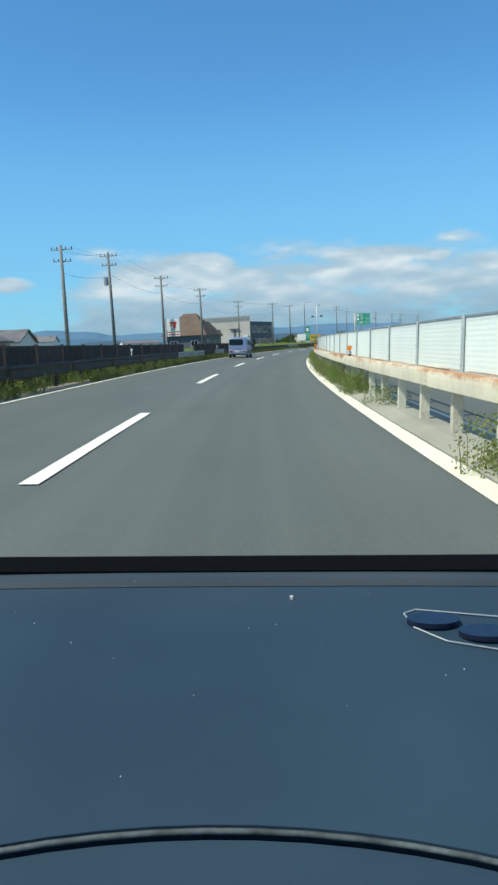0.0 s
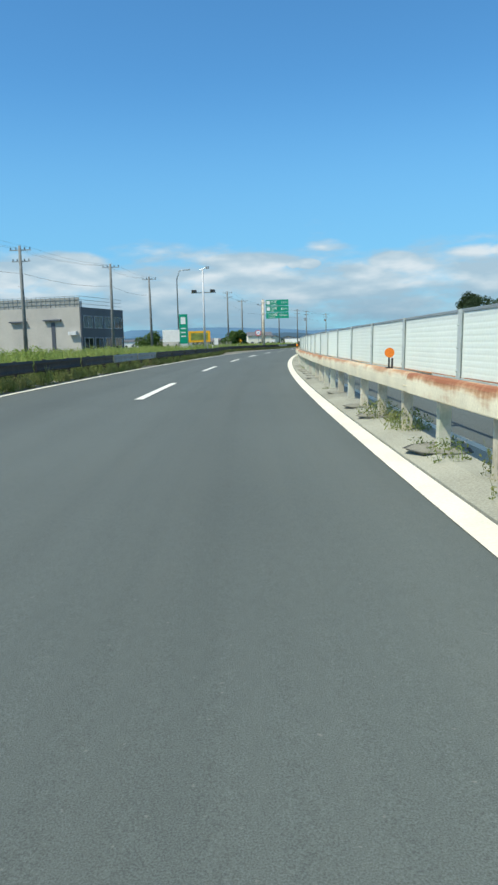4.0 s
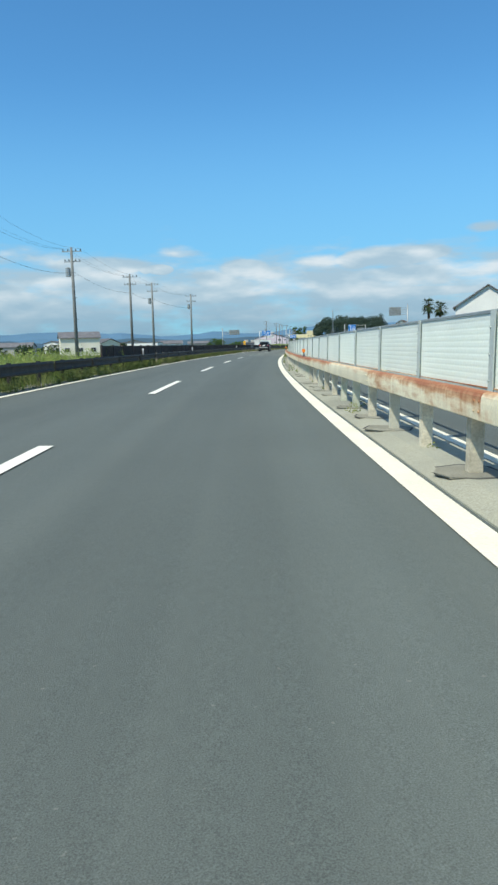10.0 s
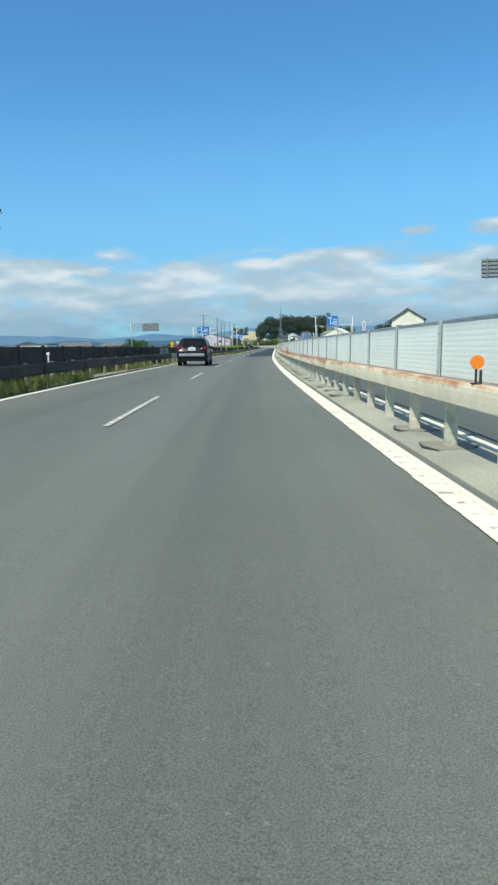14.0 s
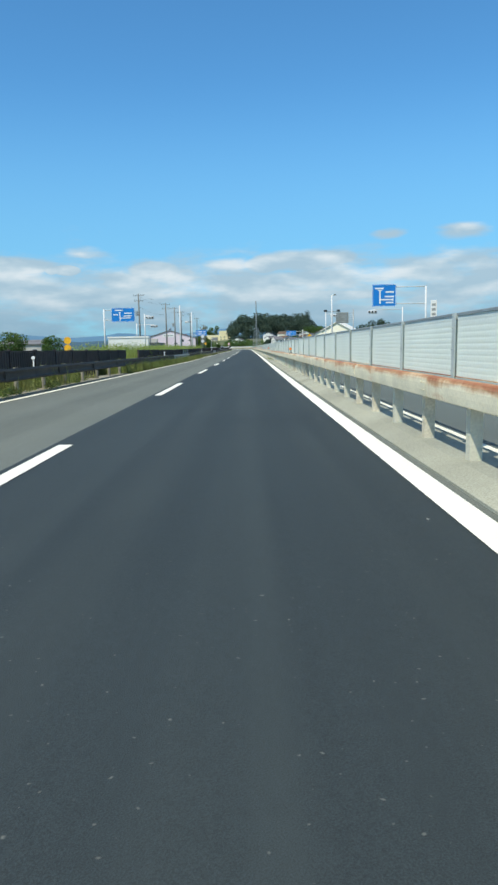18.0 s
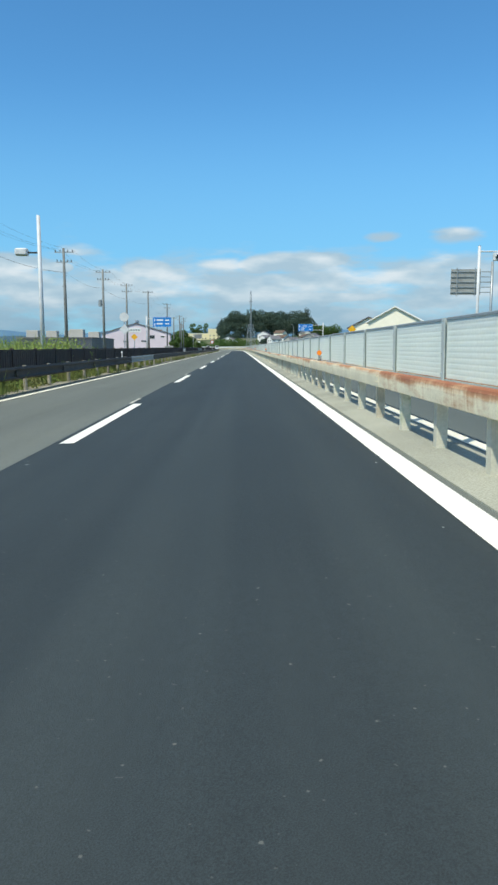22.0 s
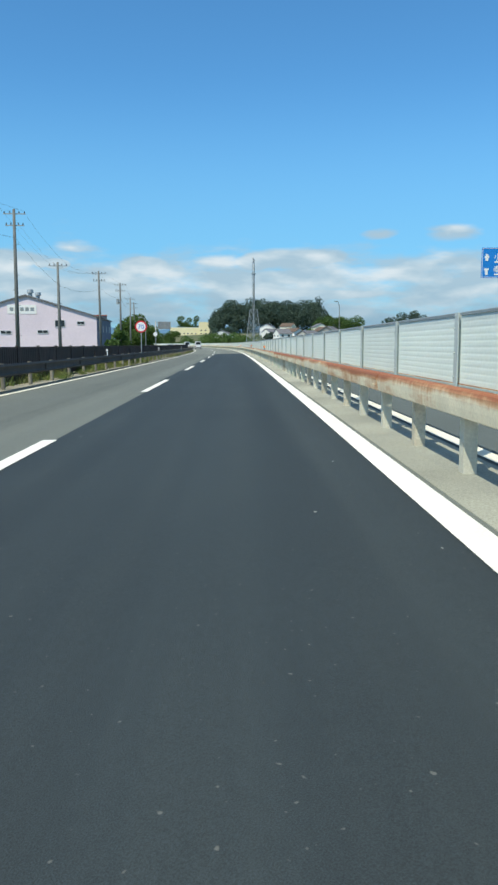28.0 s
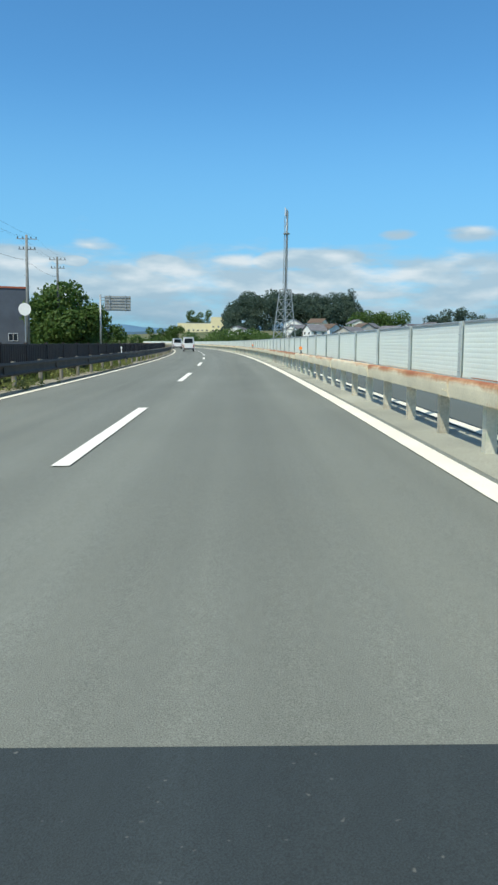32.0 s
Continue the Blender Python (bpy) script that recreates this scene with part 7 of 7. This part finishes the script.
def van(m):
    car = thing("minivan", m, "silver-blue boxy minivan with a dark rear window on the road", "car")
    L, w, h = 3.75, 1.67, 1.66
    out = [(-1.85, 0.30), (-1.88, 0.55), (-1.87, 0.78), (-1.86, 0.97), (-1.82, 1.50), (-1.72, 1.64), (-0.9, 1.67), (0.4, 1.65), (0.75, 1.58), (1.15, 1.02), (1.7, 0.90), (1.86, 0.68), (1.86, 0.30), (1.5, 0.22), (-1.6, 0.22)]
    part("body", hull(out, w, 0.92, h, 0.055), M_VANB, car, smooth=True)
    roundpane(car, [(-0.77, -1.875, 1.02), (0.47, -1.875, 1.02), (0.45, -1.838, 1.49), (-0.75, -1.838, 1.49)], 0.22, "rear_window", M_GLASS)
    quadpane(car, [(-0.30, -1.892, 0.70), (0.34, -1.892, 0.70), (0.34, -1.886, 0.76), (-0.30, -1.886, 0.76)], "tailgate_trim", M_VANB)
    bm = bmesh.new()
    box(bm, -0.80, 0.80, -1.955, -1.80, 0.30, 0.63)
    part("bumper", bm, M_VANB, car, bevel=0.05)
    bm = bmesh.new()
    box(bm, -0.74, 0.74, -1.93, -1.80, 0.235, 0.297)
    part("lower_lip", bm, M_BLACKP, car, "black lower lip")
    for x in (-0.58, 0.58):
        s = math.copysign(1, x)
        bm = bmesh.new()
        box(bm, x - 0.12, x + 0.12, -1.967, -1.93, 0.475, 0.56)
        part("tail_light", bm, M_LAMPR, car, "red lamp", bevel=0.012)
        bm = bmesh.new()
        box(bm, x - s * 0.20 - 0.07, x - s * 0.20 + 0.07, -1.966, -1.93, 0.48, 0.555)
        part("reverse_light", bm, M_GALV, car, "pale lamp", bevel=0.01)
    bm = bmesh.new()
    box(bm, -0.24, 0.10, -1.975, -1.945, 0.41, 0.58)
    p = part("number_plate", bm, M_WHITE, car, "white plate with plain grey bars")
    for x0, x1, z0, z1 in ((-0.19, 0.05, 0.44, 0.505), (-0.13, 0.0, 0.53, 0.555)):
        bm = bmesh.new()
        box(bm, x0, x1, -1.979, -1.975, z0, z1)
        part("bar", bm, M_GALV, p)
    bm = bmesh.new()
    disc(bm, (0, -1.888, 0.87), 0.035, 0.02, 12)
    part("badge", bm, M_RIM, car)
    for s in (-1, 1):
        for y0, y1 in ((-1.55, -0.75), (-0.68, 0.15), (0.22, 0.66)):
            x0, x1 = s * 0.842, s * 0.812
            quadpane(car, [(x0, y0, 0.99), (x0, y1 + 0.14 * (y1 > 0.5), 0.99), (x1, y1 - 0.1 * (y1 > 0.5), 1.46), (x1, y0, 1.46)], "side_window", M_GLASS)
        bm = bmesh.new()
        box(bm, s * 0.86 - 0.07, s * 0.86 + 0.11, 0.62, 0.74, 0.98, 1.14)
        part("mirror", bm, M_VANB, car, bevel=0.03)
        for y in (-1.2, 1.22):
            bm = bmesh.new()
            disc(bm, (s * 0.826, y, 0.31), 0.37, 0.03, 22, "x")
            part("wheel_arch", bm, M_BLACKP, car)
            wheel(car, s * 0.755, y, 0.295, 0.18)
        bm = bmesh.new()
        for y in (-0.72, 0.18):
            box(bm, s * 0.836, s * 0.842, y - 0.006, y + 0.006, 0.36, 0.97)
        part("door_gap", bm, M_BLACKP, car)
        bm = bmesh.new()
        box(bm, s * 0.84, s * 0.86, -0.4, -0.22, 0.86, 0.89)
        part("door_handle", bm, M_VANB, car)


def suv(m):
    car = thing("sport_utility_car", m, "black sport utility car with red tail lights on the road", "car")
    w, h = 1.82, 1.70
    out = [(-2.25, 0.38), (-2.32, 0.62), (-2.30, 0.86), (-2.16, 1.08), (-1.76, 1.52), (-1.56, 1.64), (-0.8, 1.70), (0.3, 1.67), (0.7, 1.56), (1.25, 1.10), (2.05, 0.96), (2.28, 0.75), (2.28, 0.36), (1.9, 0.26), (-2.0, 0.28)]
    part("body", hull(out, w, 1.0, h, 0.24), M_SUVB, car, smooth=True)
    quadpane(car, [(-0.60, -2.155, 1.11), (0.60, -2.155, 1.11), (0.50, -1.805, 1.50), (-0.50, -1.805, 1.50)], "rear_window", M_GLASS)
    bm = bmesh.new()
    box(bm, -0.76, 0.76, -2.36, -2.26, 0.56, 0.74)
    part("bumper", bm, M_FENCEP, car, "grey bumper band", bevel=0.04)
    bm = bmesh.new()
    box(bm, -0.54, 0.54, -1.78, -1.58, 1.56, 1.61)
    part("roof_spoiler", bm, M_BLACKP, car)
    for s in (-1, 1):
        bm = bmesh.new()
        box(bm, s * 0.73 - 0.13, s * 0.73 + 0.13, -2.24, -1.98, 0.98, 1.13)
        part("tail_light", bm, M_LAMPR, car, "red lamp", bevel=0.02)
        bm = bmesh.new()
        box(bm, s * 0.56 - 0.04, s * 0.56 + 0.04, -2.25, -2.14, 1.0, 1.07)
        part("reverse_light", bm, M_WHITE, car, "white lamp")
        for y0, y1 in ((-1.75, -1.05), (-0.95, -0.05), (0.05, 0.75)):
            x0, x1 = s * 0.903, s * 0.766
            quadpane(car, [(x0, y0 - 0.1 * (y0 < -1.5), 1.06), (x0, y1 + 0.25 * (y1 > 0.5), 1.06), (x1, y1 - 0.1 * (y1 > 0.5), 1.50), (x1, y0 + 0.15 * (y0 < -1.5), 1.50)], "side_window", M_GLASS)
        bm = bmesh.new()
        box(bm, s * 0.98 - 0.09, s * 0.98 + 0.09, 0.75, 0.88, 1.02, 1.18)
        part("mirror", bm, M_SUVB, car, bevel=0.03)
        for y in (-1.35, 1.4):
            bm = bmesh.new()
            disc(bm, (s * 0.90, y, 0.36), 0.44, 0.03, 22, "x")
            part("wheel_arch", bm, M_BLACKP, car)
            wheel(car, s * 0.81, y, 0.35, 0.22)
    bm = bmesh.new()
    box(bm, -0.21, 0.21, -2.34, -2.29, 0.90, 1.10)
    p = part("number_plate", bm, M_WHITE, car, "white plate with plain dark bars")
    bm = bmesh.new()
    box(bm, -0.13, 0.13, -2.345, -2.34, 0.945, 0.985)
    part("bar", bm, M_GALV, p)
    bm = bmesh.new()
    disc(bm, (0, -2.20, 1.145), 0.045, 0.05, 12)
    part("badge", bm, M_RIM, car)


def light_truck(m, L, w, h, label):
    car = thing("light_van", m, label, "van", "white vans")
    out = [(-L / 2, 0.32), (-L / 2 - 0.02, 0.8), (-L / 2 + 0.04, h - 0.12), (-L / 2 + 0.14, h), (L * 0.28, h), (L * 0.40, h * 0.62), (L / 2, h * 0.5), (L / 2, 0.3), (L * 0.4, 0.24), (-L * 0.4, 0.24)]
    part("body", hull(out, w, h * 0.5, h, 0.07), M_WHITEP, car, smooth=True)
    quadpane(car, [(-w * 0.38, -L / 2 - 0.012, h * 0.58), (w * 0.38, -L / 2 - 0.012, h * 0.58), (w * 0.35, -L / 2 + 0.02, h * 0.9), (-w * 0.35, -L / 2 + 0.02, h * 0.9)], "rear_window", M_GLASS)
    bm = bmesh.new()
    box(bm, -w * 0.46, w * 0.46, -L / 2 - 0.06, -L / 2, 0.28, 0.44)
    part("bumper", bm, M_BLACKP, car)
    for s in (-1, 1):
        bm = bmesh.new()
        box(bm, s * w * 0.44 - 0.05, s * w * 0.44 + 0.05, -L / 2 - 0.04, -L / 2 + 0.02, 0.5, 0.85)
        part("tail_light", bm, M_LAMPR, car)
        quadpane(car, [(s * w * 0.502, -L * 0.1, h * 0.58), (s * w * 0.502, L * 0.3, h * 0.58), (s * w * 0.475, L * 0.24, h * 0.88), (s * w * 0.475, -L * 0.1, h * 0.88)], "side_window", M_GLASS)
        for y in (-L * 0.32, L * 0.34):
            wheel(car, s * (w / 2 - 0.09), y, 0.28, 0.16)
    bm = bmesh.new()
    box(bm, -0.16, 0.16, -L / 2 - 0.05, -L / 2 - 0.02, 0.5, 0.66)
    part("number_plate", bm, M_WHITE, car)


van(place(51.9, -5.5, 0, tilt=True) @ Matrix.Diagonal((0.88, 0.95, 0.96, 1.0)))
suv(place(320.0, -5.15, 0, tilt=True))
light_truck(place(752.0, -5.0, 0, tilt=True), 3.4, 1.48, 1.88, "small white van with a dark rear window on the road")
light_truck(place(790.0, -5.6, 0, tilt=True), 4.6, 1.7, 1.9, "longer white van with a dark rear window on the road")


# ---------------------------------------------------------------- the dashboard at the start of the drive
M_DASH = mat("navy_soft_plastic", (0.029, 0.060, 0.089), (0.021, 0.045, 0.071), 3, 0.5, 0, 0.06, 900, 0.05, spec=0.3)
M_DASHF = mat("grained_dash_edge", (0.042, 0.055, 0.064), (0.030, 0.041, 0.050), 3, 0.55, 0, 0.3, 500, 0.2)
M_DASHL = mat("dash_lens", (0.012, 0.018, 0.04), (0.010, 0.015, 0.035), 3, 0.12, 0, 0)
M_DASHB = mat("matt_black_edge", (0.0035, 0.004, 0.005), None, 3, 0.95, 0, 0, spec=0.05)
M_SEAM = mat("seam_rubber", (0.045, 0.055, 0.056), (0.10, 0.12, 0.12), 40, 0.4, 0, 0, 200, 0.2)
M_DUST = mat("dust_specks", (0.6, 0.6, 0.58), None, 20, 0.9, 0, 0)


def dashboard():
    eye = Vector((-1.704, -5.76, 0))
    m = Matrix.Translation(eye + Vector((0, 0, 0.076))) @ Matrix.Rotation(radians(0.2), 4, "Z") @ Matrix.Rotation(radians(2.15), 4, "Y") @ Matrix.Translation((-0.042, 0, 0))
    d = thing("car_dashboard", m, "dark navy car dashboard with a black windscreen edge", "dashboard")
    H = 1.128

    def drop(y):
        """How far the pad lies under the eye at y metres ahead."""
        return 0.309 + 0.129 * (0.95 - y) - 0.012 * math.exp(-((y - 0.90) / 0.035) ** 2)

    seam = lambda x: 0.505 - 0.70 * (x + 0.03) ** 2

    def sheet(name, near, far, material, rows, dz=0.0, label=""):
        bm = bmesh.new()
        grid = []
        for i in range(rows + 1):
            row = []
            for j in range(41):
                x = -0.78 + 1.56 * j / 40
                y = near(x) + (far(x) - near(x)) * i / rows
                row.append((x, y, H - drop(y) + dz - 0.05 * abs(x) ** 3))
            grid.append(row)
        vt = [[bm.verts.new(p) for p in row] for row in grid]
        vb = [[bm.verts.new((p[0], p[1], p[2] - 0.03)) for p in row] for row in grid]
        rim = [[bm.verts.new(p) for p in grid[i]] for i in (0, rows)]
        for i in range(rows):
            for j in range(40):
                bm.faces.new((vt[i][j], vt[i][j + 1], vt[i + 1][j + 1], vt[i + 1][j]))
                bm.faces.new((vb[i][j], vb[i + 1][j], vb[i + 1][j + 1], vb[i][j + 1]))
        for j in range(40):
            bm.faces.new((rim[0][j + 1], rim[0][j], vb[0][j], vb[0][j + 1]))
            bm.faces.new((rim[1][j], rim[1][j + 1], vb[rows][j + 1], vb[rows][j]))
        return part(name, bm, material, d, label, smooth=True)

    sheet("top_pad", lambda x: seam(x) + 0.004, lambda x: 0.885, M_DASH, 16)
    sheet("front_edge", lambda x: 0.887, lambda x: 0.945, M_DASHF, 6, label="grained grey front edge")
    sheet("lower_panel", lambda x: seam(x) - 0.30, lambda x: seam(x) - 0.004, M_DASH, 8, -0.006)
    bm = bmesh.new()
    tube(bm, [(x, seam(x), H - drop(seam(x)) - 0.05 * abs(x) ** 3 - 0.002) for x in [-0.78 + 1.56 * j / 40 for j in range(41)]], 0.0024, 8)
    part("seam_trim", bm, M_SEAM, d, "raised grey seam", smooth=True)
    bm = bmesh.new()
    box(bm, -0.80, 0.80, 0.95, 1.02, H - 0.42, H - 0.3065)
    part("windscreen_edge", bm, M_DASHB, d, "matt black windscreen edge")
    rec = bmesh.new()
    ring = [(0.179, 0.832), (0.195, 0.841), (0.30, 0.822), (0.36, 0.800), (0.35, 0.745), (0.28, 0.748), (0.215, 0.770), (0.185, 0.800), (0.179, 0.832)]
    tube(rec, [(x, y, H - drop(y) + 0.001) for x, y in ring], 0.0011, 6)
    r = part("sensor_recess", rec, M_GALV, d, "shallow outlined recess")
    for x, y in ((0.209, 0.812), (0.262, 0.784)):
        bm = bmesh.new()
        disc(bm, (x, y, H - drop(y) + 0.003), 0.0305, 0.006, 28, "z", ry=0.019)
        part("lens", bm, M_DASHL, r, "glossy dark blue lens")
    g = random.Random(3)
    bm = bmesh.new()
    for k in range(16):
        x, y = g.uniform(-0.3, 0.32), g.uniform(0.55, 0.90)
        q = g.uniform(0.0003, 0.0006)
        box(bm, x - q, x + q, y - q, y + q, H - drop(y) - 0.001, H - drop(y) + q)
    box(bm, 0.044, 0.048, 0.863, 0.868, H - drop(0.865) - 0.001, H - drop(0.865) + 0.003)
    part("dust", bm, M_DUST, d)["kind"] = "stuff"
    bm = bmesh.new()
    box(bm, -0.74, 0.74, 0.62, 0.93, 0.0, H - 0.40)
    part("bulkhead", bm, M_BLACKP, d)


dashboard()
